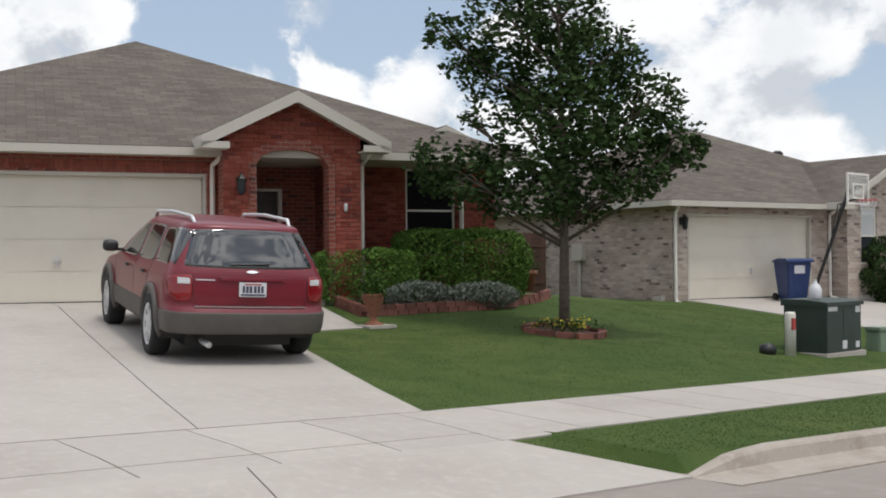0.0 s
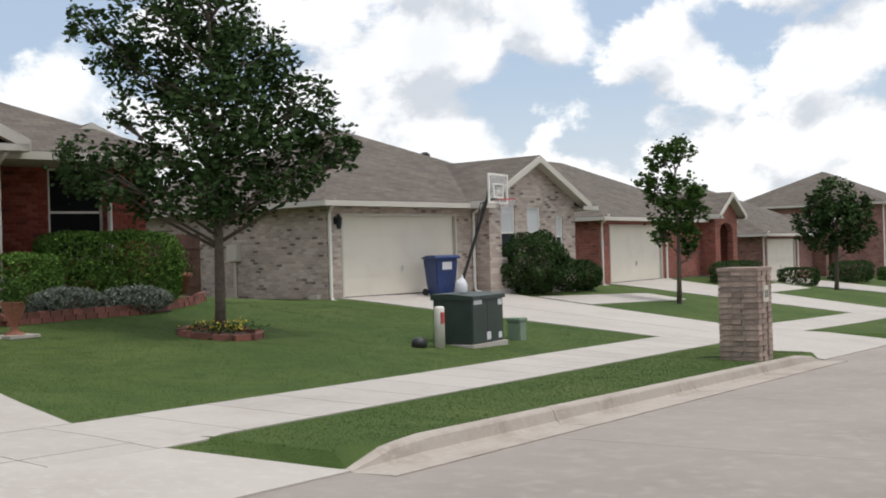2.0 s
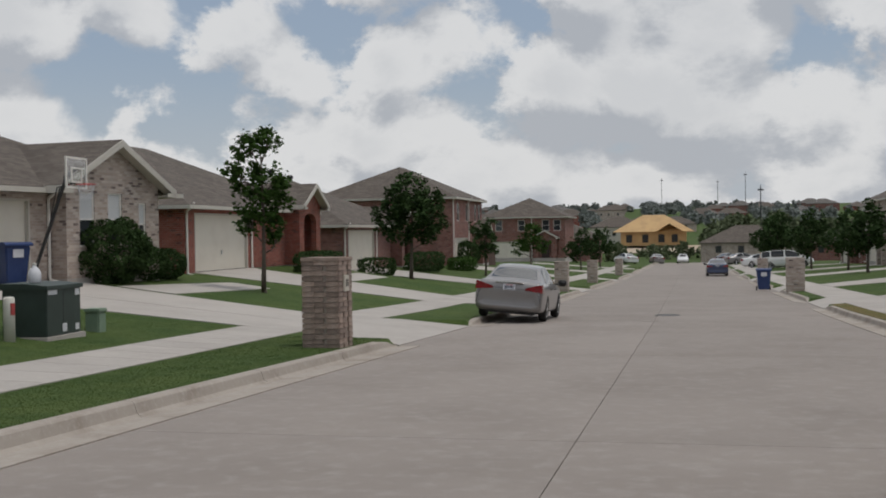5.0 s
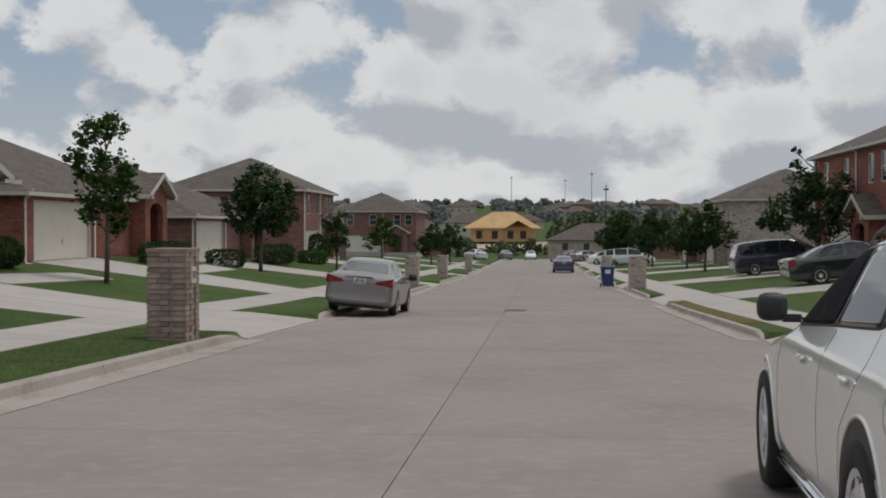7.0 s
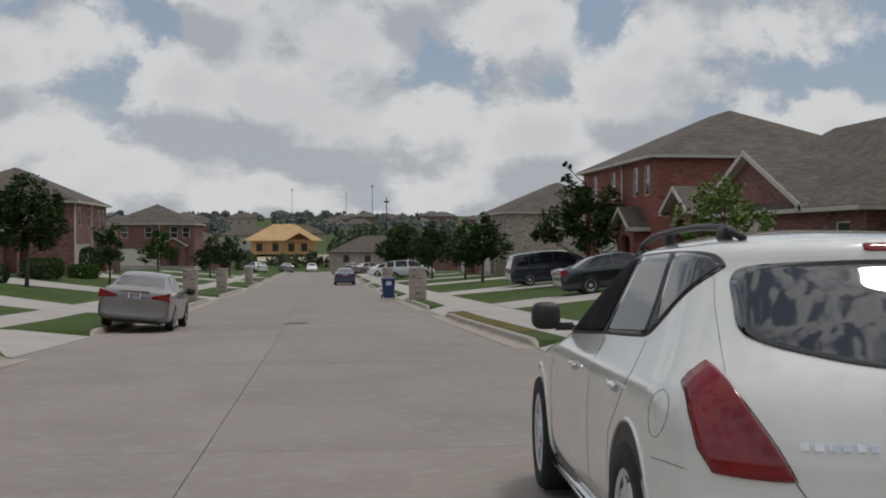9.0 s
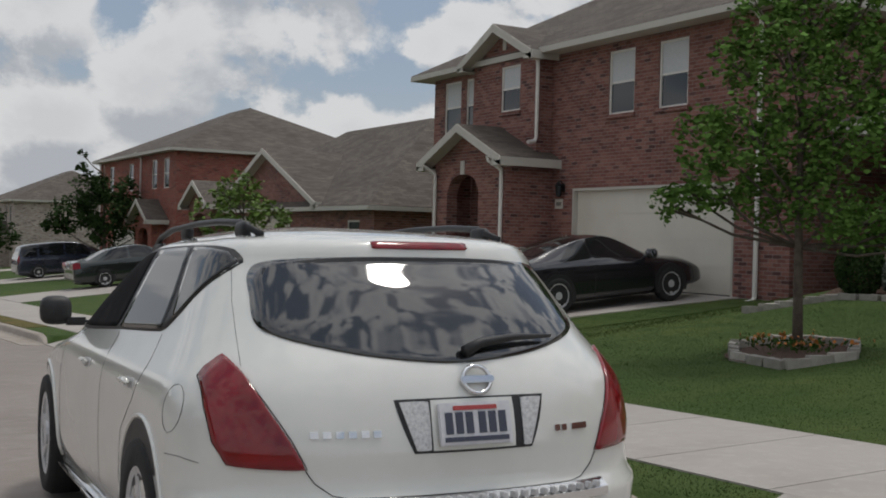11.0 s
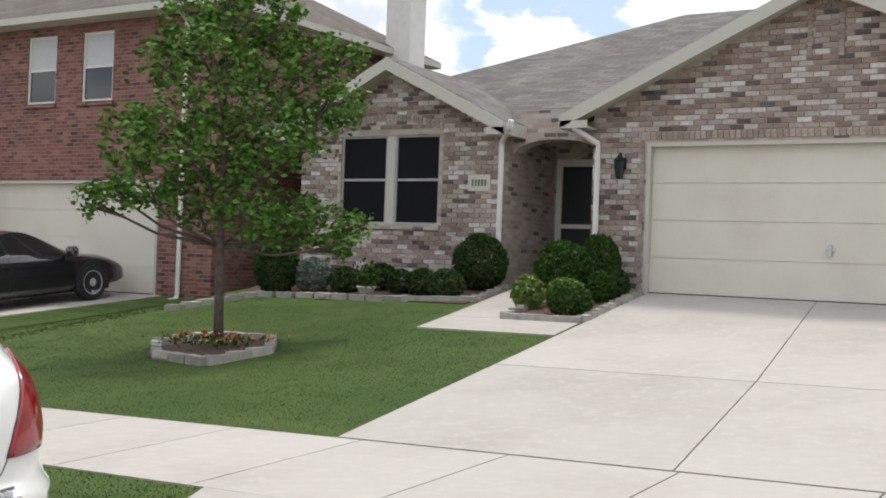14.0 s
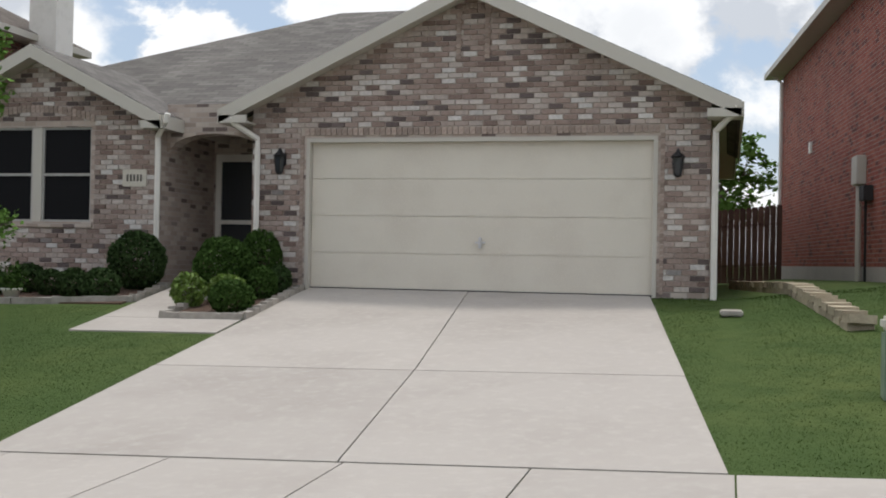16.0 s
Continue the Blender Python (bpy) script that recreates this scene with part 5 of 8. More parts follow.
# hedges by the red house: they stand in line with its front
bush(-16.35, 11.75, 0.42, 0.95, 1.0, M["leaf_light"], "low clipped hedge in front of red brick", 0.05, 3600, boxy=0.5, category="hedge").rotation_euler = (0, 0, radians(-19))
bush(-16.3, 13.95, 0.5, 1.3, 1.38, M["leaf_light"], "tall clipped hedge under the front window", 0.05, 3600, boxy=0.7, category="hedge").rotation_euler = (0, 0, radians(-19))
for x, y, rx, ry, h in ((-15.6, 12.4, 0.45, 0.75, 0.5), (-15.45, 13.75, 0.45, 0.8, 0.5)):
    bush(x, y, rx, ry, h, M["leaf_grey"], "silvery grey shrub spilling over brick edging", 0.06, 1500)
# shrubs down the row
bush(-16.0, 29.3, 1.0, 1.35, 1.75, M["leaf_dark"], "large dark shrub below two windows", 0.10, 900, lumps=3.5)
bush(-15.9, 31.2, 0.7, 0.9, 1.05, M["leaf_dark"], "dark rounded shrub beside a larger one", 0.08, 900)
bush(-15.8, 32.4, 0.6, 0.7, 0.95, M["leaf_dark"], "dark rounded shrub beside a walkway", 0.08, 900)
bush(-15.3, 45.6, 0.8, 1.4, 0.95, M["leaf_dark"], "dark clipped hedge beside a garage", 0.10, 500, boxy=0.6, category="hedge")
bush(-15.0, 60.8 - 7.2, 0.9, 0.7, 0.9, M["leaf_dark"], "dark low hedge by the driveway", 0.12, 350, boxy=0.4, category="hedge")
bush(-15.2, 64.8, 1.0, 1.7, 1.15, M["leaf_dark"], "broad dark hedge by a walkway", 0.12, 300, boxy=0.4, category="hedge")
bush(-15.6, 78.0, 0.8, 1.9, 0.95, M["leaf_mid"], "box hedge beside a driveway", 0.14, 250, boxy=0.9, category="hedge")
bush(-17.0, 87.0, 1.1, 1.1, 1.9, M["leaf_dark"], "tall rounded shrub near a porch", 0.16, 220)


def blades(name, label, x0, x1, y0, y1, n, h, keep=None):
    """Short standing grass over a stretch of lawn."""
    xs, ys = RNG.uniform(x0, x1, n), RNG.uniform(y0, y1, n)
    pts = [(a, b) for a, b in zip(xs, ys) if keep is None or keep(a, b)]
    m = len(pts)
    c = np.array([(a, b, ground_z(a, b)) for a, b in pts])
    ang = RNG.uniform(0, 2 * np.pi, m)
    w = 0.007
    hh = h * RNG.uniform(0.6, 1.3, m)
    dx, dy = np.cos(ang) * w, np.sin(ang) * w
    lean = RNG.normal(size=(m, 2)) * 0.5 * hh[:, None]
    v = np.empty((m, 3, 3))
    v[:, 0] = c + np.stack([dx, dy, np.full(m, -0.01)], 1)
    v[:, 1] = c - np.stack([dx, dy, np.full(m, 0.01)], 1)
    v[:, 2] = c + np.stack([lean[:, 0], lean[:, 1], hh], 1)
    me = bpy.data.meshes.new(name)
    me.vertices.add(3 * m)
    me.vertices.foreach_set("co", v.ravel())
    me.loops.add(3 * m)
    me.loops.foreach_set("vertex_index", np.arange(3 * m, dtype=np.int32))
    me.polygons.add(m)
    me.polygons.foreach_set("loop_start", np.arange(0, 3 * m, 3, dtype=np.int32))
    me.update(calc_edges=True)
    me.materials.append(M["blade"])
    ob = new(name, me)
    return tagged(ob, label, "grass", kind="stuff")


def edge_y(y_a, x_a, y_b, x_b, x):
    return y_a + (y_b - y_a) * (x - x_a) / (x_b - x_a)


blades("grass", "short mown grass on the lawn by the red driveway", -16.5, -8.1, 6.5, 22.0, 95000, 0.010, lambda a, b: a < -8.47 + west_swing(b) and b > edge_y(6.62, -8.4, 9.6, -17.6, a) + 0.02 and b < 21.8 and not (a < -13.6 and b < 9.85 - (a + 13.75) * 0.37))
blades("grass", "short mown grass on the verge by the street", -7.6, -5.45, 6.2, 20.2, 44000, 0.010, lambda a, b: a > -7.0 + west_swing(b) and b > 6.24 + (a + 6.67) * 0.39)
blades("grass", "short mown grass on the tan house's lawn", 6.6, 13.2, 4.8, 15.3, 90000, 0.010, lambda a, b: b > edge_y(4.82, 6.59, 5.9, 15.5, a) + 0.02 and not (11.4 < a and b < 7.45 + (a - 11.4) * 0.15))
blades("grass", "short mown grass on the narrow verge", 4.36, 4.84, 4.5, 15.2, 9000, 0.012)
blades("grass", "short mown grass beside the tan house", 6.6, 15.5, -4.0, 0.9, 50000, 0.010, lambda a, b: b < edge_y(0.0, 6.59, 1.02, 15.5, a) - 0.03)

# ---- vehicles ----
def paint(name, base, rough=0.25, metal=0.0, coat=1.0):
    return material(name, base, rough, metal, 0.5, coat=coat, grain=((2.5, 4, tuple(0.93 * v for v in base), 0.4, 0.7),))


M["car_glass"] = material("car_glass", (0.012, 0.013, 0.014), 0.05, spec=1.0, coat=0.5)
M["side_glass"] = material("tinted_glass", (0.012, 0.013, 0.014), 0.04, spec=0.6)
# near-black colour stands in for the shade inside the car
M["cabin"] = material("cabin_shade", (0.010, 0.010, 0.011), 0.9, spec=0.1, grain=((6, 3, (0.022, 0.022, 0.023), 0.5, 0.7),))
M["lamp_red"] = material("tail_lamp", (0.23, 0.004, 0.010), 0.12, spec=0.5, coat=0.4, grain=((9, 2, (0.16, 0.003, 0.007), 0.4, 0.7),))
M["lamp_clear"] = material("clear_lamp", (0.62, 0.62, 0.62), 0.15, spec=0.6, coat=1.0, grain=((80, 2, (0.42, 0.42, 0.43), 0.4, 0.7),), bump=((120, 0.5, 0.004),))
M["plate"] = material("plate_white", (0.66, 0.66, 0.68), 0.4, grain=((30, 3, (0.58, 0.58, 0.62), 0.4, 0.7),))
M["plate_ink"] = material("plate_ink", (0.05, 0.055, 0.085), 0.5)
M["plate_red"] = material("plate_red", (0.42, 0.06, 0.06), 0.5)
M["seam"] = material("panel_gap", (0.02, 0.02, 0.02), 0.7)


def crom(P, t):
    """Catmull-Rom along the first axis of an array, at t."""
    n = len(P)
    i = min(max(int(math.floor(t)), 0), n - 2)
    f = t - i
    p0, p1, p2, p3 = P[max(i - 1, 0)], P[i], P[i + 1], P[min(i + 2, n - 1)]
    return 0.5 * (2 * p1 + (p2 - p0) * f + (2 * p0 - 5 * p1 + 4 * p2 - p3) * f * f + (3 * p1 - p0 - 3 * p2 + p3) * f ** 3)


class Shell:
    """A car's outer skin: stations from tail to nose (x, half width, sill z, belt z, top z, half width at the top)."""

    def __init__(self, stations):
        rows = []
        for x, w, zb, zs, zt, wt in stations:
            zs = min(zs, zt - 0.02)
            h = zs - zb
            g = zt - zs
            rows.append([(x, 0.82 * w, zb), (x, 0.965 * w, zb + 0.05), (x, w, zb + 0.30 * h), (x, w * 0.995, zb + 0.70 * h), (x, w * 0.96, zs),
                         (x, wt + (0.95 * w - wt) * 0.10, zt - 0.13 * g), (x, wt * 0.90, zt - 0.02 * g), (x, wt * 0.5, zt + 0.012), (x, 0.0, zt + 0.02)])
        self.C = np.array(rows)
        self.n = len(rows)

    def at(self, s, c, side=1, out=0.0):
        row = crom(self.C, s)
        p = crom(row, c)
        if out:
            e = 0.03
            a = crom(crom(self.C, min(s + e, self.n - 1)), c) - crom(crom(self.C, max(s - e, 0)), c)
            b = crom(row, min(c + e, 8)) - crom(row, max(c - e, 0))
            nn = np.cross(a, b)
            l = np.linalg.norm(nn)
            if l > 1e-9:
                nn = nn / l
                if nn[1] * 1.0 + nn[2] * 0.6 + (nn[0] * (1 if s > self.n / 2 else -1)) * 0.6 < 0:
                    nn = -nn
                p = p + nn * out
        return Vector((p[0], p[1] * side, p[2]))

    def body(self, per=6, cols=30):
        bm = bmesh.new()
        ns = (self.n - 1) * per
        grid = []
        for i in range(ns + 1):
            half = [self.at(i / per, 8 * j / cols) for j in range(cols + 1)]
            row = [bm.verts.new(p) for p in half]
            row += [bm.verts.new((p.x, -p.y, p.z)) for p in half[-2::-1]]
            grid.append(row)
        for A, B in zip(grid, grid[1:]):
            for j in range(len(A) - 1):
                bm.faces.new((A[j], A[j + 1], B[j + 1], B[j]))
            bm.faces.new((A[-1], A[0], B[0], B[-1]))
        bm.faces.new(grid[0][::-1])
        bm.faces.new(grid[-1])
        return bm

    def patch(self, a, b, c, d, side=1, n=10, m=8, out=0.006, bm=None, round_=0.0):
        """A curved panel between four (station, column) corners, laid proud of the skin; side 0 spans the middle."""
        bm = bm or bmesh.new()
        if side == 0:
            grid = []
            for i in range(n + 1):
                row = []
                for j in range(2 * m + 1):
                    uu, vv = 2 * i / n - 1, j / m - 1
                    if round_:
                        uu, vv = uu * math.sqrt(1 - round_ * vv * vv / 2), vv * math.sqrt(1 - round_ * uu * uu / 2)
                    k = (uu + 1) / 2
                    s = a[0] + (d[0] - a[0]) * k
                    q = a[1] + (d[1] - a[1]) * k
                    row.append(bm.verts.new(self.at(s, q + (8 - q) * (1 - abs(vv)), 1 if vv >= 0 else -1, out)))
                grid.append(row)
            for A, B in zip(grid, grid[1:]):
                for j in range(2 * m):
                    bm.faces.new((A[j], A[j + 1], B[j + 1], B[j]))
            return bm
        sides = (side,)
        for sd in sides:
            grid = []
            for i in range(n + 1):
                row = []
                for j in range(m + 1):
                    u, v = i / n, j / m
                    if round_:
                        # soften the corners of the panel
                        uu, vv = 2 * u - 1, 2 * v - 1
                        u = 0.5 + 0.5 * uu * math.sqrt(1 - round_ * vv * vv / 2)
                        v = 0.5 + 0.5 * vv * math.sqrt(1 - round_ * uu * uu / 2)
                    s = (a[0] * (1 - u) + b[0] * u) * (1 - v) + (d[0] * (1 - u) + c[0] * u) * v
                    q = (a[1] * (1 - u) + b[1] * u) * (1 - v) + (d[1] * (1 - u) + c[1] * u) * v
                    row.append(bm.verts.new(self.at(s, q, sd, out)))
                grid.append(row)
            for A, B in zip(grid, grid[1:]):
                for j in range(m):
                    bm.faces.new((A[j], A[j + 1], B[j + 1], B[j]))
        return bm

    def line(self, pts, side=1, r=0.004, out=0.003):
        bm = bmesh.new()
        P = []
        for (s0, c0), (s1, c1) in zip(pts, pts[1:]):
            for k in range(6):
                P.append(self.at(s0 + (s1 - s0) * k / 6, c0 + (c1 - c0) * k / 6, side, out))
        P.append(self.at(*pts[-1], side, out))
        add_tube(bm, P, r, 4)
        return bm


def wheel(car, x, y, r, w, spokes=6, rim=None, side=1):
    """A wheel: tyre, rim with spokes, dark drum behind."""
    W = tagged(new("wheel"), "")
    W.parent = car
    W.matrix_basis = Matrix.Translation((x, y, r)) @ pose(0, 0, 0, 90, 0, 0) if side > 0 else Matrix.Translation((x, y, r)) @ pose(0, 0, 0, -90, 0, 0)
    # the axle is local z, outside is -z
    bm = bmesh.new()
    ri = r * 0.66
    prof = [(ri, -w * 0.46), (ri + 0.015, -w * 0.5), (r * 0.93, -w * 0.5), (r, -w * 0.34), (r, w * 0.34), (r * 0.93, w * 0.5), (ri, w * 0.5)]
    rings = [[bm.verts.new((q * math.cos(2 * math.pi * k / 32), q * math.sin(2 * math.pi * k / 32), z)) for k in range(32)] for q, z in prof]
    for A, B in zip(rings, rings[1:]):
        for k in range(32):
            bm.faces.new((A[k], A[(k + 1) % 32], B[(k + 1) % 32], B[k]))
    part("tyre", bm, M["rubber"], W, smooth=True)
    bm = bmesh.new()
    add_lathe(bm, [(ri, -w * 0.2), (ri, -w * 0.16), (0.02, -w * 0.16)], 24)
    part("drum", bm, M["black"], W)
    bm = bmesh.new()
    for a, b in (((ri + 0.004), ri * 0.90),):
        r1 = [[bm.verts.new((q * math.cos(2 * math.pi * k / 32), q * math.sin(2 * math.pi * k / 32), z)) for k in range(32)] for q, z in ((a, -w * 0.2), (a, -w * 0.47), (b, -w * 0.44), (b, -w * 0.2))]
        for A, B in zip(r1, r1[1:]):
            for k in range(32):
                bm.faces.new((A[k], A[(k + 1) % 32], B[(k + 1) % 32], B[k]))
    for k in range(spokes):
        t = 2 * math.pi * k / spokes + 0.3
        c, s = math.cos(t), math.sin(t)
        q0, q1, h0, h1 = 0.04, ri * 0.93, ri * 0.17, ri * 0.13
        vs = []
        for q, hh, z in ((q0, h0, -w * 0.42), (q1, h1, -w * 0.44)):
            for e in (-1, 1):
                for dz in (0, 0.03):
                    vs.append(bm.verts.new((q * c - e * hh * s, q * s + e * hh * c, z + dz)))
        for f in ((0, 2, 6, 4), (1, 5, 7, 3), (0, 4, 5, 1), (2, 3, 7, 6)):
            bm.faces.new([vs[i] for i in f])
    add_lathe(bm, [(0.075, -w * 0.40), (0.07, -w * 0.48), (0.03, -w * 0.5)], 14)
    part("rim", bm, rim or M["alloy"], W)
    return W


def place(x, y, heading, base=1.4, track=0.78):
    """A pose on the ground for a car at (x, y) whose nose points along heading (degrees from +x, counter-clockwise)."""
    a = radians(heading)
    f = Vector((math.cos(a), math.sin(a), 0))
    l = Vector((-f.y, f.x, 0))
    def zz(s, t):
        p = Vector((x, y, 0)) + f * s + l * t
        return ground_z(p.x, p.y) + 0.014
    zf, zr = (zz(base, track) + zz(base, -track)) / 2, (zz(-base, track) + zz(-base, -track)) / 2
    zl, zq = (zz(base, track) + zz(-base, track)) / 2, (zz(base, -track) + zz(-base, -track)) / 2
    F = (f + Vector((0, 0, (zf - zr) / (2 * base)))).normalized()
    L = (l + Vector((0, 0, (zl - zq) / (2 * track)))).normalized()
    U = F.cross(L).normalized()
    L = U.cross(F)
    m = Matrix((F, L, U)).transposed().to_4x4()
    m.translation = (x, y, (zf + zr) / 2)
    return m


def arches(car, sh, axles, r, w, mat=None):
    for x in axles:
        for sd in (1, -1):
            bm = bmesh.new()
            R = r * 1.16
            n = 24
            A, B = [], []
            for k in range(n + 1):
                t = math.pi * (-0.12 + 1.24 * k / n)
                A.append(bm.verts.new((x + R * math.cos(t), sd * (w + 0.006), r + R * math.sin(t))))
                B.append(bm.verts.new((x + R * math.cos(t), sd * (w - 0.30), r + R * math.sin(t))))
            for k in range(n):
                bm.faces.new((A[k], A[k + 1], B[k + 1], B[k]))
            bm.faces.new(A)
            part("wheel_arch", bm, mat or M["black"], car)


def rear_plate(car, x, z, tilt=0, w=0.31, h=0.16):
    P = tagged(new("number_plate"), "white number plate with dark bars")
    P.parent = car
    P.matrix_basis = pose(x, 0, z, 0, tilt, 0)
    part("plate", box(-0.012, 0.0, -w / 2, w / 2, -h / 2, h / 2, 0.004), M["plate"], P)
    for k, y in enumerate((-0.105, -0.065, -0.025, 0.025, 0.065, 0.105)):
        part("bar", box(-0.016, -0.012, y - 0.014, y + 0.014, -0.035, 0.04), M["plate_ink"], P)
    part("stripe", box(-0.0155, -0.012, -w * 0.3, w * 0.3, h * 0.32, h * 0.42), M["plate_red"], P)
    part("stripe", box(-0.0155, -0.012, -w * 0.44, w * 0.44, -h * 0.42, -h * 0.31), M["plate_ink"], P)
    return P


def mirrors(car, x, y, z, mat, s=1.0):
    for sd in (1, -1):
        bm = bmesh.new()
        add_box(bm, x - 0.07 * s, x + 0.08 * s, sd * y + (0.04 if sd > 0 else -0.27), sd * y + (0.27 if sd > 0 else -0.04), z - 0.01, z + 0.17 * s, 0.035)
        add_box(bm, x - 0.02, x + 0.04, sd * y + (-0.05 if sd > 0 else -0.06), sd * y + (0.06 if sd > 0 else 0.05), z + 0.01, z + 0.05)
        part("wing_mirror", bm, mat, car, smooth=True)


def basic_car(label, category, m, stations, body, glass, wheels, lamps, plate, trim=None, mirror=None, extra=None, mirror_mat=None, spokes=6, pillars=()):
    """Body shell with windows, wheels, lamps, plate and mirrors. glass: rows of (corners, side)."""
    sh = Shell(stations)
    car = empty("car", m, label, category)
    part("body", sh.body(), body, car, smooth=True)
    for q, side, name in glass:
        part(name, sh.patch(*q, side=side, n=16, m=12, round_=0.15), M["car_glass"] if name == "rear_window" else M["cabin"] if name == "open_window" else M["side_glass"], car, smooth=True)
    ra, fa, r, w, ww = wheels
    arches(car, sh, (ra, fa), r, ww)
    for x in (ra, fa):
        for sd in (1, -1):
            wheel(car, x, sd * (ww - w * 0.42), r, w, spokes, side=sd)
    for q, mat in lamps:
        for sd in (1, -1):
            part("tail_lamp" if mat is M["lamp_red"] else "lamp", sh.patch(*q, side=sd, n=8, m=8, out=0.008, round_=0.1), mat, car, smooth=True)
    if plate:
        rear_plate(car, *plate)
    if mirror:
        mirrors(car, *mirror, mirror_mat or body)
    part("underbody", box(stations[1][0] + 0.3, stations[-2][0] - 0.2, -0.62, 0.62, 0.16, 0.34), M["black"], car)
    return car, sh


def interp(tab, v):
    """Smooth value from a table of (key, value) rows."""
    n = len(tab)
    if v <= tab[0][0]:
        return tab[0][1]
    for i in range(n - 1):
        a, b = tab[i], tab[i + 1]
        if v <= b[0]:
            k = (v - a[0]) / (b[0] - a[0])
            d = (b[1] - a[1]) / (b[0] - a[0])
            da = (b[1] - tab[i - 1][1]) / (b[0] - tab[i - 1][0]) if i else d
            db = (tab[i + 2][1] - a[1]) / (tab[i + 2][0] - a[0]) if i + 2 < n else d
            h = b[0] - a[0]
            return (2 * k ** 3 - 3 * k ** 2 + 1) * a[1] + (k ** 3 - 2 * k ** 2 + k) * h * da + (3 * k ** 2 - 2 * k ** 3) * b[1] + (k ** 3 - k ** 2) * h * db
    return tab[-1][1]


class Hull:
    """A car's skin as a stack of rounded outlines: at each height its tail, nose and half width."""

    def __init__(self, tail, nose, wide, soft_tail=0.62, soft_nose=0.9, n=2.5):
        self.tail, self.nose, self.wide, self.lt, self.ln, self.n = tail, nose, wide, soft_tail, soft_nose, n

    def rear(self, y, z):
        k = min(1.0, abs(y) / interp(self.wide, z))
        return interp(self.tail, z) + self.lt * (1 - (1 - k ** self.n) ** (1 / self.n))

    def flank(self, x, z):
        t = min(1.0, max(0.0, (x - interp(self.tail, z)) / self.lt))
        f = min(1.0, max(0.0, (interp(self.nose, z) - x) / self.ln))
        return interp(self.wide, z) * (1 - (1 - t) ** self.n) ** (1 / self.n) * (1 - (1 - f) ** self.n) ** (1 / self.n)

    def body(self, levels, cols=44):
        """The closed skin as a bmesh, one outline at each height."""
        bm = bmesh.new()
        grid = []
        for z in levels:
            a, b = interp(self.tail, z), interp(self.nose, z)
            xs = [a + (b - a) * (0.5 - 0.5 * math.cos(math.pi * (j / cols) ** 1.0)) for j in range(cols + 1)]
            left = [(x, self.flank(x, z)) for x in xs]
            ring = left + [(x, -y) for x, y in left[-2:0:-1]]
            grid.append([bm.verts.new((x, y, z)) for x, y in ring])
        n = len(grid[0])
        for A, B in zip(grid, grid[1:]):
            for j in range(n):
                bm.faces.new((A[j], A[(j + 1) % n], B[(j + 1) % n], B[j]))
        bm.faces.new(grid[0])
        bm.faces.new(grid[-1][::-1])
        return bm

    def on_tail(self, y, z, out=0.0):
        e = 0.01
        p = Vector((self.rear(y, z), y, z))
        n = Vector((-1, (self.rear(y + e, z) - self.rear(y - e, z)) / (2 * e), (self.rear(y, z + e) - self.rear(y, z - e)) / (2 * e))).normalized()
        return p + n * out

    def on_side(self, x, z, side=1, out=0.0):
        e = 0.01
        y = self.flank(x, z)
        n = Vector((-(self.flank(x + e, z) - self.flank(x - e, z)) / (2 * e), 1, -(self.flank(x, z + e) - self.flank(x, z - e)) / (2 * e))).normalized()
        p = Vector((x, y, z)) + n * out
        return Vector((p.x, p.y * side, p.z))


def smooth_loop(pts, steps=5, sharp=0.0):
    """A closed outline through points; sharp 1 keeps its corners."""
    out = []
    n = len(pts)
    for i in range(n):
        p0, p1, p2, p3 = [np.array(pts[(i + k) % n], float) for k in (-1, 0, 1, 2)]
        for k in range(steps):
            f = k / steps
            c = 0.5 * (2 * p1 + (p2 - p0) * f + (2 * p0 - 5 * p1 + 4 * p2 - p3) * f * f + (3 * p1 - p0 - 3 * p2 + p3) * f ** 3)
            out.append(c * (1 - sharp) + (p1 + (p2 - p1) * f) * sharp)
    return out


def inlay(put, pts, out=0.005, steps=5, sharp=0.0, rings=8, rim=0.012, bulge=0.0):
    """A panel that follows the skin inside an outline, with a turned-in rim. put(a, b, out) gives a place on the skin."""
    loop = smooth_loop(pts, steps, sharp)
    c = sum(loop) / len(loop)
    bm = bmesh.new()
    mid = bm.verts.new(put(c[0], c[1], out + bulge))
    prev = None
    for r in range(1, rings + 1):
        k = r / rings
        ring = [bm.verts.new(put(*(c + (q - c) * k), out + bulge * (1 - k * k))) for q in loop]
        n = len(ring)
        for j in range(n):
            if prev is None:
                bm.faces.new((mid, ring[j], ring[(j + 1) % n]))
            else:
                bm.faces.new((prev[j], ring[j], ring[(j + 1) % n], prev[(j + 1) % n]))
        prev = ring
    low = [bm.verts.new(put(q[0], q[1], out - rim)) for q in loop]
    for j in range(n):
        bm.faces.new((prev[j], low[j], low[(j + 1) % n], prev[(j + 1) % n]))
    return bm


def skin_line(put, pts, r=0.0025, out=0.001, closed=False):
    """A thin joint drawn along the skin."""
    bm = bmesh.new()
    P = []
    for (a, b), (c, d) in zip(pts, pts[1:]):
        for k in range(6):
            P.append(put(a + (c - a) * k / 6, b + (d - b) * k / 6, out))
    P.append(put(*pts[-1], out))
    add_tube(bm, P, r, 4)
    return bm


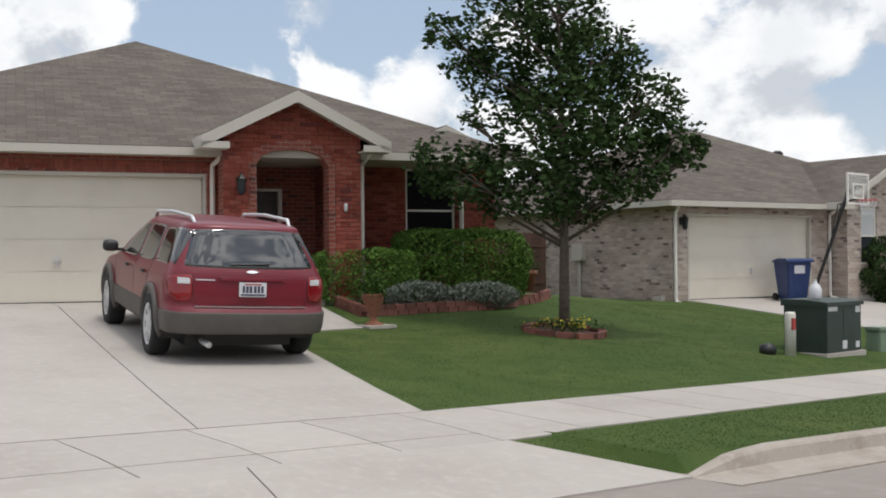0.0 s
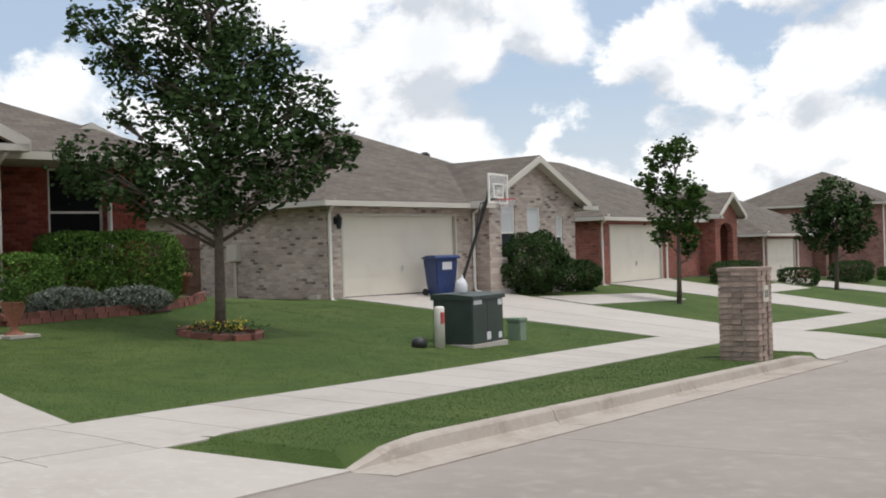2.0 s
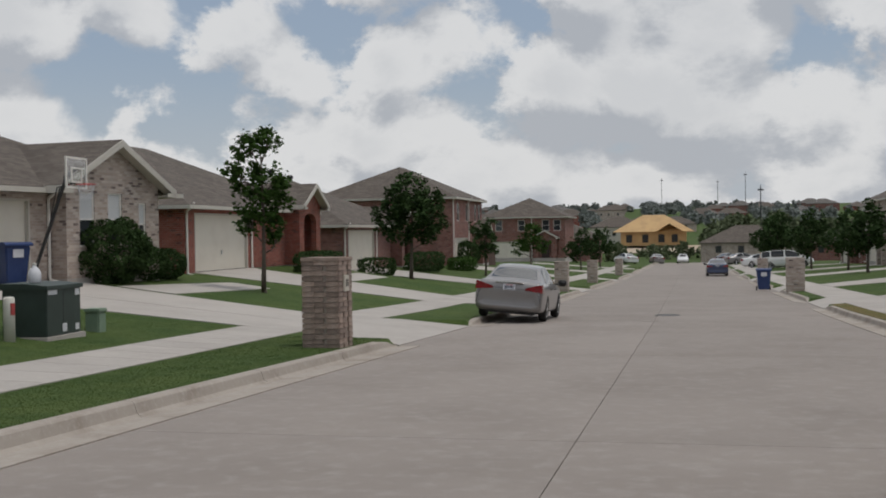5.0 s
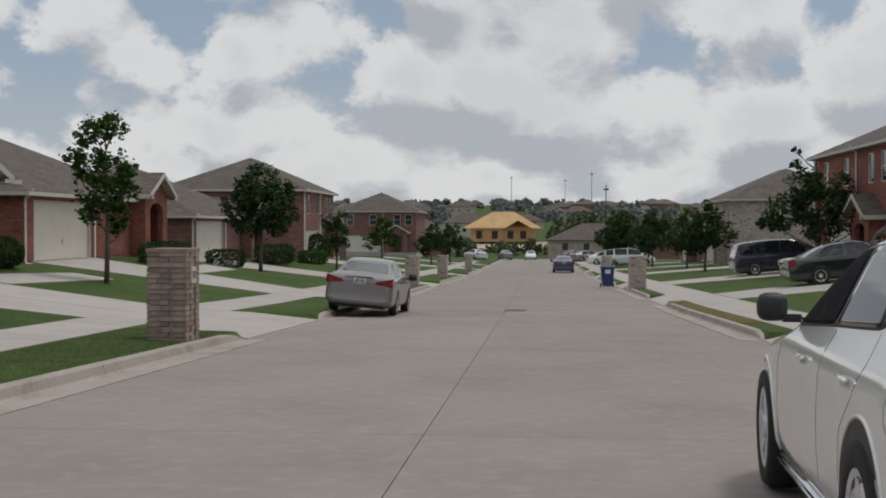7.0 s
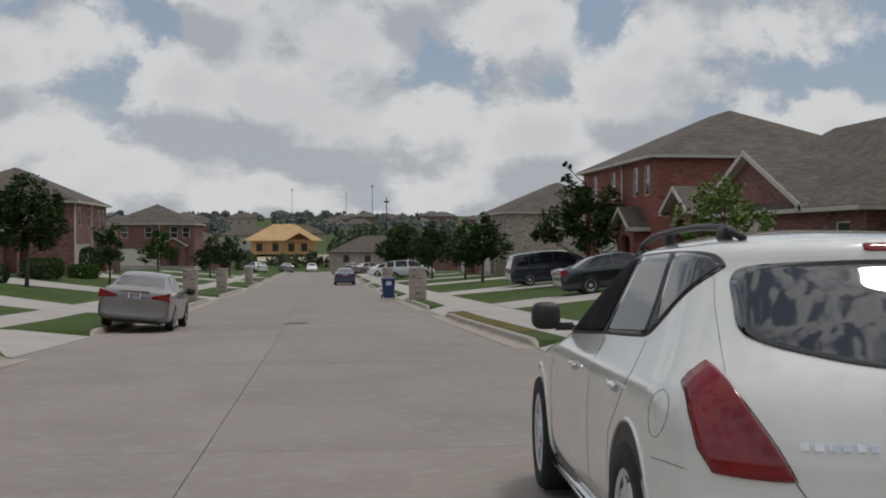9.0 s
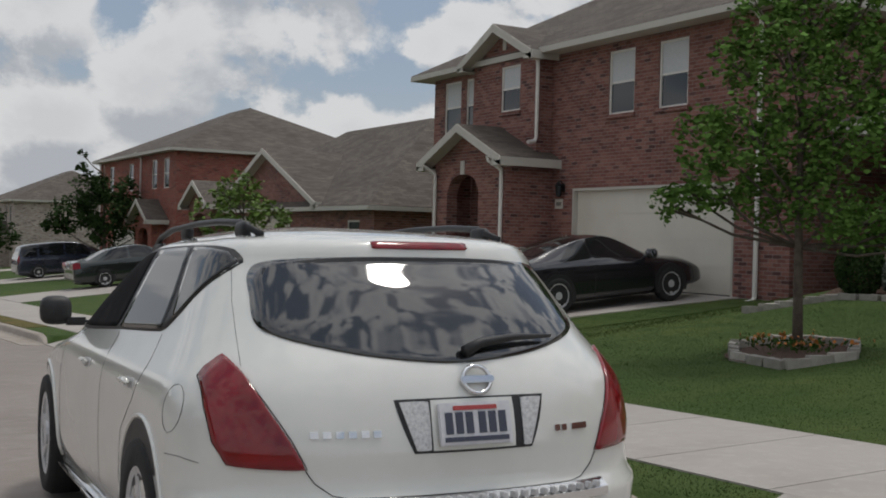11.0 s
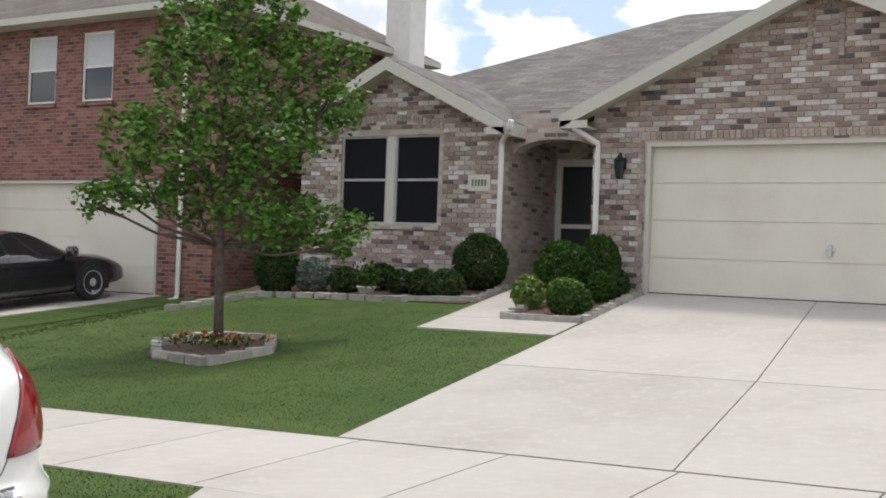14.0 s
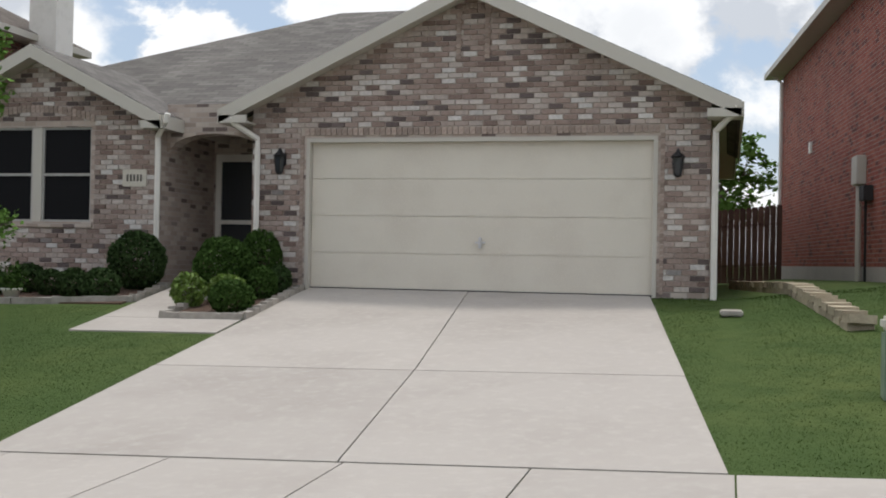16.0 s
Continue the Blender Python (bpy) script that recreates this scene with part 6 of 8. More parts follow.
def pod(x, y, z, rx, ry, rz, p=3.4):
    """A rounded housing: a ball pulled towards a box."""
    bm = bmesh.new()
    bmesh.ops.create_uvsphere(bm, u_segments=20, v_segments=12, radius=1.0)
    for v in bm.verts:
        c = v.co
        k = (abs(c.x) ** p + abs(c.y) ** p + abs(c.z) ** p) ** (-1 / p)
        v.co = Vector((x + c.x * k * rx, y + c.y * k * ry, z + c.z * k * rz))
    return bm


def flare(car, h, x, r, R, mat, side, z=None, lip=0.010):
    """A rounded wheel-arch lip and the dark well inside it."""
    z = r if z is None else z
    w = h.flank(x, 0.6)
    bm = bmesh.new()
    A, B, C = [], [], []
    n = 28
    for k in range(n + 1):
        t = math.pi * (-0.10 + 1.20 * k / n)
        px, pz = x + R * math.cos(t), z + R * math.sin(t)
        A.append(bm.verts.new((px, side * (max(h.flank(px, max(pz, 0.26)), w - 0.05) + 0.004), pz)))
        B.append(bm.verts.new((px, side * (w - 0.32), pz)))
    for k in range(n):
        bm.faces.new((A[k], A[k + 1], B[k + 1], B[k]))
    bm.faces.new(A)
    part("wheel_arch", bm, M["black"], car)
    bm = bmesh.new()
    P = []
    for k in range(n + 1):
        t = math.pi * (-0.06 + 1.12 * k / n)
        px, pz = x + (R + 0.012) * math.cos(t), z + (R + 0.012) * math.sin(t)
        P.append((px, side * (max(h.flank(px, max(pz, 0.26)), w - 0.05) + 0.0), pz))
    add_tube(bm, P, lip, 8)
    part("arch_lip", bm, mat, car, smooth=True)


SUV_TAIL = ((0.24, -2.20), (0.34, -2.36), (0.46, -2.43), (0.56, -2.445), (0.60, -2.44), (0.63, -2.40), (0.80, -2.385), (0.95, -2.35), (1.05, -2.30), (1.15, -2.215), (1.30, -2.09), (1.42, -1.985), (1.46, -1.975), (1.50, -1.955), (1.525, -1.88), (1.55, -1.65), (1.57, -1.35), (1.59, -1.0), (1.605, -0.65))
SUV_NOSE = ((0.24, 2.15), (0.34, 2.28), (0.50, 2.34), (0.70, 2.31), (0.84, 2.20), (0.92, 2.0), (0.98, 1.62), (1.04, 1.36), (1.20, 1.06), (1.35, 0.72), (1.45, 0.45), (1.50, 0.30), (1.525, 0.21), (1.55, 0.10), (1.57, -0.02), (1.59, -0.18), (1.605, -0.4))
SUV_WIDE = ((0.24, 0.87), (0.34, 0.925), (0.50, 0.945), (0.70, 0.95), (0.88, 0.942), (0.98, 0.918), (1.04, 0.885), (1.15, 0.83), (1.30, 0.765), (1.42, 0.71), (1.46, 0.69), (1.50, 0.66), (1.525, 0.61), (1.55, 0.53), (1.57, 0.44), (1.59, 0.31), (1.605, 0.15))


def white_suv():
    white = paint("pearl_white", (0.74, 0.74, 0.70), 0.22)
    h = Hull(SUV_TAIL, SUV_NOSE, SUV_WIDE)
    car = empty("car", place(2.275, 5.72, 90 - 4.4, 1.45, 0.8), "pearl-white crossover parked at the kerb, driver's window open", "car")
    levels = [0.24 + 0.0275 * i for i in range(46)] + [1.50, 1.512, 1.525, 1.537, 1.55, 1.56, 1.57, 1.58, 1.59, 1.598, 1.605]
    part("body", h.body(levels, 60), white, car, smooth=True)
    part("underbody", box(-1.9, 1.9, -0.62, 0.62, 0.16, 0.34), M["black"], car)
    # glass of the tailgate, its black band and the lamp over it
    glass = [(0, 1.447), (0.30, 1.444), (0.55, 1.428), (0.625, 1.385), (0.648, 1.29), (0.655, 1.20), (0.60, 1.158), (0.47, 1.122), (0.28, 1.088), (0, 1.066)]
    glass = glass + [(-y, z) for y, z in glass[-2:0:-1]]
    part("rear_window", inlay(h.on_tail, glass, 0.004, rings=14, bulge=0.022), M["car_glass"], car, "tinted rear window full of sky", smooth=True)
    bm = bmesh.new()
    n = 24
    A = [bm.verts.new(h.on_tail(-0.58 + 1.16 * k / n, 1.446 - 0.05 * (2 * k / n - 1) ** 4, 0.0065)) for k in range(n + 1)]
    B = [bm.verts.new(h.on_tail(-0.59 + 1.18 * k / n, 1.418 - 0.05 * (2 * k / n - 1) ** 4, 0.0065)) for k in range(n + 1)]
    for k in range(n):
        bm.faces.new((A[k], A[k + 1], B[k + 1], B[k]))
    part("window_band", bm, M["black"], car)
    lamp = [(-0.235, 1.503), (0.14, 1.503), (0.15, 1.492), (0.14, 1.478), (-0.235, 1.478), (-0.245, 1.492)]
    lamp = [(y + 0.045, z) for y, z in lamp]
    part("spoiler_lamp", inlay(h.on_tail, lamp, 0.006, 3, 0.6), M["lamp_red"], car, "red high brake lamp bar", smooth=True)
    # tail lamps that wrap the corners
    for sd in (1, -1):
        pts = [(0.772, 1.094), (0.825, 1.052), (0.850, 1.02), (0.852, 0.92), (0.838, 0.81), (0.80, 0.737), (0.70, 0.728), (0.574, 0.727), (0.62, 0.82), (0.681, 0.925), (0.735, 1.04)]
        part("tail_lamp", inlay(lambda a, b, o, sd=sd: h.on_tail(sd * a, b, o), pts, 0.010, 4, 0.75), M["lamp_red"], car, "large red corner tail lamp", smooth=True)
        gap = [(y + (0.006 if y > 0.7 else -0.006), z) for y, z in pts]
        part("lamp_joint", skin_line(lambda a, b, o, sd=sd: h.on_tail(sd * a, b, o), gap + gap[:1], 0.002), M["seam"], car)
        # tailgate shut line from the lamp down to the bumper
        part("tailgate_seam", skin_line(lambda a, b, o, sd=sd: h.on_tail(sd * a, b, o), [(0.574, 0.722), (0.545, 0.68), (0.49, 0.640), (0.44, 0.628), (0.0, 0.626)], 0.002), M["seam"], car)
        part("tailgate_seam", skin_line(lambda a, b, o, sd=sd: h.on_tail(sd * a, b, o), [(0.735, 1.06), (0.72, 1.16), (0.70, 1.28), (0.665, 1.40), (0.63, 1.46)], 0.0009, 0.0), M["seam"], car)
        # side glass
        S = lambda a, b, o, sd=sd: h.on_side(a, b, sd, o)
        part("window_surround", inlay(S, [(0.66, 1.066), (-0.4, 1.107), (-1.24, 1.138), (-1.39, 1.19), (-1.57, 1.30), (-1.725, 1.423), (-1.64, 1.473), (-1.45, 1.489), (-0.9, 1.496), (-0.4, 1.490), (-0.08, 1.462), (0.18, 1.375), (0.43, 1.238)], 0.003, 4, 0.5), M["black"], car, smooth=True)
        # the open window is a panel on the skin, its inner shade painted
        part("open_window" if sd > 0 else "side_window", inlay(S, [(0.60, 1.082), (-0.33, 1.116), (-0.40, 1.30), (-0.43, 1.475), (-0.15, 1.452), (0.12, 1.375), (0.38, 1.245)], 0.006, 4, 0.8), M["cabin"] if sd > 0 else M["side_glass"], car, smooth=True)
        part("side_window", inlay(S, [(-0.41, 1.119), (-0.9, 1.135), (-1.25, 1.150), (-1.22, 1.30), (-1.10, 1.482), (-0.8, 1.486), (-0.51, 1.480), (-0.47, 1.30)], 0.006, 4, 0.85), M["side_glass"], car, smooth=True)
        part("quarter_window", inlay(S, [(-1.36, 1.195), (-1.55, 1.300), (-1.70, 1.420), (-1.62, 1.462), (-1.45, 1.478), (-1.16, 1.484), (-1.26, 1.33)], 0.006, 4, 0.8), M["side_glass"], car, smooth=True)
        # doors, fuel flap, handles
        for line in ([(-0.45, 1.10), (-0.45, 0.80), (-0.44, 0.34)], [(-1.30, 1.13), (-1.33, 1.0), (-1.22, 0.86), (-1.02, 0.72), (-0.96, 0.50), (-0.96, 0.34)], [(0.86, 1.03), (0.90, 0.8), (0.92, 0.34)], [(-0.96, 0.345), (0.92, 0.345)]):
            part("panel_seam", skin_line(S, line, 0.0016, 0.0), M["seam"], car)
        part("bumper_seam", skin_line(S, [(-1.86, 0.74), (-1.98, 0.745), (-2.08, 0.735)], 0.0012, 0.0), M["seam"], car)
        for x in (0.02, -1.10):
            cup = [(x - 0.09, 0.945), (x + 0.09, 0.940), (x + 0.10, 0.920), (x + 0.08, 0.898), (x - 0.08, 0.902), (x - 0.10, 0.92)]
            part("handle_cup", inlay(S, cup, 0.002, 4, 0.3), M["alloy"], car)
            p = S(x, 0.925, 0.022)
            part("door_handle", box(p.x - 0.085, p.x + 0.085, p.y - 0.012, p.y + 0.012, p.z - 0.014, p.z + 0.016, 0.010), white, car, smooth=True)
        if sd > 0:
            ring = [(-1.88 + 0.085 * math.cos(a), 0.90 + 0.085 * math.sin(a)) for a in [2 * math.pi * k / 16 for k in range(17)]]
            part("fuel_flap", skin_line(S, ring, 0.0009, 0.0), M["seam"], car)
        # sill strip, wheels
        bm = bmesh.new()
        add_box(bm, -0.98, 0.98, sd * 0.91 - 0.045, sd * 0.91 + 0.035, 0.245, 0.295, 0.018)
        part("side_step", bm, M["chrome"], car, "bright sill strip", smooth=True)
        for x in (-1.44, 1.47):
            flare(car, h, x, 0.375, 0.425, white, sd, 0.385)
            wheel(car, x, sd * 0.848, 0.375, 0.235, 6, side=sd)
        # mirror
        part("wing_mirror", pod(0.82, sd * 0.99, 1.155, 0.075, 0.085, 0.082), M["black"], car, "black wing mirror", smooth=True)
        y0, y1 = sorted((sd * 0.82, sd * 0.95))
        part("mirror_arm", box(0.74, 0.84, y0, y1, 1.07, 1.115, 0.015), M["black"], car)
        # roof rail
        rail = [(0.30, 0.545, 1.50), (0.10, 0.555, 1.555), (-0.20, 0.56, 1.590), (-0.7, 0.56, 1.603), (-1.1, 0.555, 1.600), (-1.40, 0.545, 1.585), (-1.62, 0.53, 1.535)]
        bm = bmesh.new()
        add_tube(bm, [(x, sd * y, z) for x, y, z in rail], 0.015, 8)
        R = part("roof_rail", bm, M["dark_metal"], car, smooth=True)
        for x, z in ((-1.42, 1.535), (-0.45, 1.545), (0.14, 1.475)):
            part("rail_foot", pod(x, sd * 0.545, z + 0.022, 0.075, 0.022, 0.034), M["dark_metal"], R, smooth=True)
    part("windscreen", inlay(lambda a, b, o: Vector((interp(SUV_NOSE, b) - 0.9 * (1 - (1 - min(1, abs(a) / interp(SUV_WIDE, b)) ** 3) ** (1 / 3)) + o, a, b)), [(-0.72, 1.09), (0, 1.07), (0.72, 1.09), (0.55, 1.46), (0, 1.50), (-0.55, 1.46)], 0.008, 4, 0.5), M["car_glass"], car, smooth=True)
    # plate recess between clear lamps
    def face(y, z, out=0.0):
        return h.on_tail(y, z, out)
    part("plate_recess", inlay(face, [(-0.328, 0.95), (0.268, 0.95), (0.205, 0.768), (-0.262, 0.768)], 0.002, 4, 0.9), M["black"], car)
    part("plate_panel", inlay(face, [(-0.19, 0.945), (0.135, 0.945), (0.135, 0.775), (-0.19, 0.775)], 0.004, 4, 0.95), white, car)
    for pts in ([(0.145, 0.940), (0.252, 0.940), (0.198, 0.778), (0.145, 0.778)], [(-0.225, 0.940), (-0.314, 0.940), (-0.255, 0.778), (-0.225, 0.778)]):
        part("reversing_lamp", inlay(face, pts, 0.008, 4, 0.9), M["lamp_clear"], car)
    P = rear_plate(car, -2.385, 0.862, 14, 0.285, 0.148)
    P.location.y = -0.024
    # round emblem, leaning with the tailgate
    E = tagged(new("emblem"), "round chrome emblem")
    E.parent = car
    E.matrix_basis = Matrix.Translation(face(-0.055, 1.005, 0.012)) @ pose(0, 0, 0, 0, 22, 0)
    bm = bmesh.new()
    n = 28
    add_tube(bm, [(0, 0.054 * math.cos(2 * math.pi * k / n), 0.050 * math.sin(2 * math.pi * k / n)) for k in range(n + 1)], 0.0085, 8)
    part("ring", bm, M["chrome"], E, smooth=True)
    part("bar", box(-0.012, 0.006, -0.066, 0.066, -0.013, 0.013, 0.004), M["chrome"], E)
    # plain chrome bars where the names stand
    for k in range(6):
        y = 0.545 - k * 0.042
        part("badge", inlay(face, [(y - 0.013, 0.850), (y + 0.013, 0.850), (y + 0.013, 0.828), (y - 0.013, 0.828)], 0.006, 2, 0.9, 2), M["chrome"], car)
    for y in (-0.38, -0.412, -0.462, -0.488, -0.514):
        part("badge", inlay(face, [(y - 0.012, 0.836), (y + 0.012, 0.836), (y + 0.012, 0.814), (y - 0.012, 0.814)], 0.006, 2, 0.9, 2), M["chrome"], car)
    # wiper: broad black blade low on the glass
    bm = bmesh.new()
    add_tube(bm, [face(-0.03, 1.088, 0.03), face(-0.10, 1.110, 0.042), face(-0.25, 1.125, 0.044), face(-0.43, 1.130, 0.035)], 0.024, 8, 0.007)
    part("wiper", bm, M["black"], car, smooth=True)
    # ribbed step on the bumper
    bm = bmesh.new()
    n = 30
    A, B = [], []
    for k in range(n + 1):
        y = -0.60 + 1.2 * k / n
        A.append(bm.verts.new((h.rear(y, 0.63) - 0.004, y, 0.626)))
        B.append(bm.verts.new((h.rear(y, 0.57) - 0.010, y, 0.600)))
    C = [bm.verts.new((v.co.x, v.co.y, 0.57)) for v in B]
    for k in range(n):
        bm.faces.new((A[k], A[k + 1], B[k + 1], B[k]))
        bm.faces.new((B[k], B[k + 1], C[k + 1], C[k]))
    part("bumper_step", bm, M["chrome"], car, "ribbed chrome bumper step")
    for k in range(26):
        y = -0.53 + k * 0.0425
        a = h.rear(y, 0.6)
        part("rib", box(a - 0.03, a + 0.0, y - 0.009, y + 0.009, 0.606, 0.628, 0.003), M["alloy"], car)


RED_TAIL = ((0.26, -2.40), (0.34, -2.50), (0.42, -2.53), (0.58, -2.54), (0.62, -2.525), (0.65, -2.49), (0.80, -2.485), (1.0, -2.46), (1.06, -2.44), (1.20, -2.36), (1.35, -2.26), (1.48, -2.18), (1.53, -2.17), (1.56, -2.10), (1.585, -1.85), (1.60, -1.5), (1.615, -1.0))
RED_NOSE = ((0.26, 2.30), (0.40, 2.45), (0.62, 2.46), (0.80, 2.36), (0.92, 2.1), (0.98, 1.70), (1.04, 1.42), (1.20, 1.12), (1.35, 0.80), (1.48, 0.48), (1.53, 0.33), (1.56, 0.22), (1.585, 0.08), (1.60, -0.1), (1.615, -0.4))
RED_WIDE = ((0.26, 0.86), (0.40, 0.905), (0.62, 0.92), (0.80, 0.92), (0.95, 0.91), (1.02, 0.885), (1.20, 0.815), (1.35, 0.755), (1.48, 0.695), (1.53, 0.67), (1.56, 0.63), (1.585, 0.55), (1.60, 0.43), (1.615, 0.25))


def red_suv():
    red = paint("metallic_red", (0.155, 0.004, 0.015), 0.35, 0.0, 0.25)
    grey = material("grey_cladding", (0.075, 0.066, 0.060), 0.6, grain=((5, 4, (0.09, 0.08, 0.072), 0.4, 0.7),))
    h = Hull(RED_TAIL, RED_NOSE, RED_WIDE, 0.45, 0.9, 3.6)
    low = Hull([(z, x - 0.012) for z, x in RED_TAIL], [(z, x + 0.012) for z, x in RED_NOSE], [(z, w + 0.012) for z, w in RED_WIDE], 0.45, 0.9, 3.6)
    car = empty("car", place(-13.5, 7.0, 165.7, 1.5, 0.8), "dark red crossover with grey lower cladding on the driveway", "car")
    part("body", h.body([0.40 + 0.03 * i for i in range(37)] + [1.495] + [1.515, 1.53, 1.545, 1.56, 1.572, 1.585, 1.592, 1.60, 1.608, 1.615], 56), red, car, smooth=True)
    part("cladding", low.body([0.36, 0.375, 0.40, 0.44, 0.48, 0.52, 0.56, 0.585, 0.60], 56), grey, car, "grey plastic lower cladding and bumper", smooth=True)
    part("underbody", box(-2.0, 1.9, -0.62, 0.62, 0.17, 0.34), M["black"], car)
    T = h.on_tail
    half = [(0, 1.505), (0.30, 1.503), (0.555, 1.49), (0.60, 1.46), (0.66, 1.30), (0.725, 1.13), (0.715, 1.095), (0.40, 1.085), (0, 1.082)]
    part("rear_window", inlay(T, half + [(-y, z) for y, z in half[-2:0:-1]], 0.004, 4, 0.7), M["car_glass"], car, smooth=True)
    for sd in (1, -1):
        S = lambda a, b, o, sd=sd: h.on_side(a, b, sd, o)
        B = lambda a, b, o, sd=sd: h.on_tail(sd * a, b, o)
        part("quarter_window", inlay(S, [(-2.24, 1.10), (-1.45, 1.09), (-1.36, 1.28), (-1.33, 1.47), (-1.9, 1.495), (-2.10, 1.48)], 0.004, 4, 0.85), M["car_glass"], car, smooth=True)
        part("side_window", inlay(S, [(-1.32, 1.085), (-0.45, 1.07), (-0.45, 1.485), (-1.18, 1.485)], 0.004, 4, 0.85), M["car_glass"], car, smooth=True)
        part("side_window", inlay(S, [(-0.33, 1.068), (0.72, 1.055), (0.45, 1.22), (0.15, 1.39), (-0.08, 1.465), (-0.33, 1.482)], 0.004, 4, 0.85), M["car_glass"], car, smooth=True)
        lamp = part("tail_lamp", inlay(B, [(0.665, 0.99), (0.80, 0.995), (0.895, 0.96), (0.885, 0.80), (0.80, 0.715), (0.69, 0.72), (0.655, 0.80)], 0.012, 4, 0.7), M["lamp_red"], car, "tall red corner tail lamp", smooth=True)
        part("reversing_lamp", inlay(B, [(0.685, 0.965), (0.80, 0.967), (0.80, 0.905), (0.68, 0.905)], 0.016, 4, 0.85), M["lamp_clear"], lamp)
        for x in (-1.0, 0.05):
            p = S(x, 0.93, 0.02)
            part("door_handle", box(p.x - 0.09, p.x + 0.09, p.y - 0.014, p.y + 0.014, p.z - 0.018, p.z + 0.018, 0.010), M["black"], car)
        for line in ([(-0.39, 1.06), (-0.39, 0.62)], [(-1.36, 1.08), (-1.20, 0.80), (-1.08, 0.62)], [(0.92, 1.02), (0.96, 0.62)]):
            part("panel_seam", skin_line(S, line, 0.003, 0.0), M["seam"], car)
        for x in (-1.52, 1.43):
            flare(car, low, x, 0.36, 0.425, grey, sd, 0.37, 0.038)
            wheel(car, x, sd * 0.84, 0.36, 0.225, 7, side=sd)
        part("wing_mirror", pod(0.80, sd * 1.02, 1.12, 0.08, 0.10, 0.075), M["black"], car, "black wing mirror", smooth=True)
        y0, y1 = sorted((sd * 0.82, sd * 0.96))
        part("mirror_arm", box(0.76, 0.84, y0, y1, 1.055, 1.09, 0.01), M["black"], car)
        bm = bmesh.new()
        add_tube(bm, [(0.15, sd * 0.56, 1.555), (0.05, sd * 0.565, 1.625), (-0.9, sd * 0.57, 1.65), (-1.85, sd * 0.565, 1.625), (-1.98, sd * 0.55, 1.55)], 0.022, 8)
        part("roof_rail", bm, M["alloy"], car, "silver roof rail", smooth=True)
    part("tailgate_bar", inlay(T, [(-0.36, 0.985), (0.36, 0.985), (0.37, 0.965), (0.35, 0.945), (-0.35, 0.945), (-0.37, 0.965)], 0.022, 4, 0.6, 8, 0.03), red, car, smooth=True)
    part("badge", inlay(T, [(-0.07, 1.045), (0, 1.062), (0.07, 1.045), (0, 1.028)], 0.010, 5, 0.0, 3), M["chrome"], car)
    part("badge", inlay(T, [(0.42, 0.958), (0.62, 0.958), (0.62, 0.946), (0.42, 0.946)], 0.007, 3, 0.9, 3), M["alloy"], car)
    part("bumper_strip", inlay(T, [(-0.62, 0.665), (0.62, 0.665), (0.62, 0.645), (-0.62, 0.645)], 0.018, 6, 0.9, 6, 0.02), material("dull_silver", (0.30, 0.24, 0.23), 0.5), car)
    rear_plate(car, -2.50, 0.855, 4)
    part("tailgate_seam", skin_line(T, [(0.66, 1.0), (0.645, 0.80), (0.62, 0.68), (-0.62, 0.68), (-0.645, 0.80), (-0.66, 1.0)], 0.003, 0.0), M["seam"], car)
    bm = bmesh.new()
    add_tube(bm, [T(0.02, 1.10, 0.02), T(-0.2, 1.125, 0.02), T(0.25, 1.115, 0.015)][1:], 0.014, 6, 0.008)
    part("wiper", bm, M["black"], car)
    bm = bmesh.new()
    add_tube(bm, [(-2.45, 0.45, 0.235), (-2.1, 0.45, 0.235)], 0.035, 10)
    part("exhaust", bm, M["alloy"], car, smooth=True)


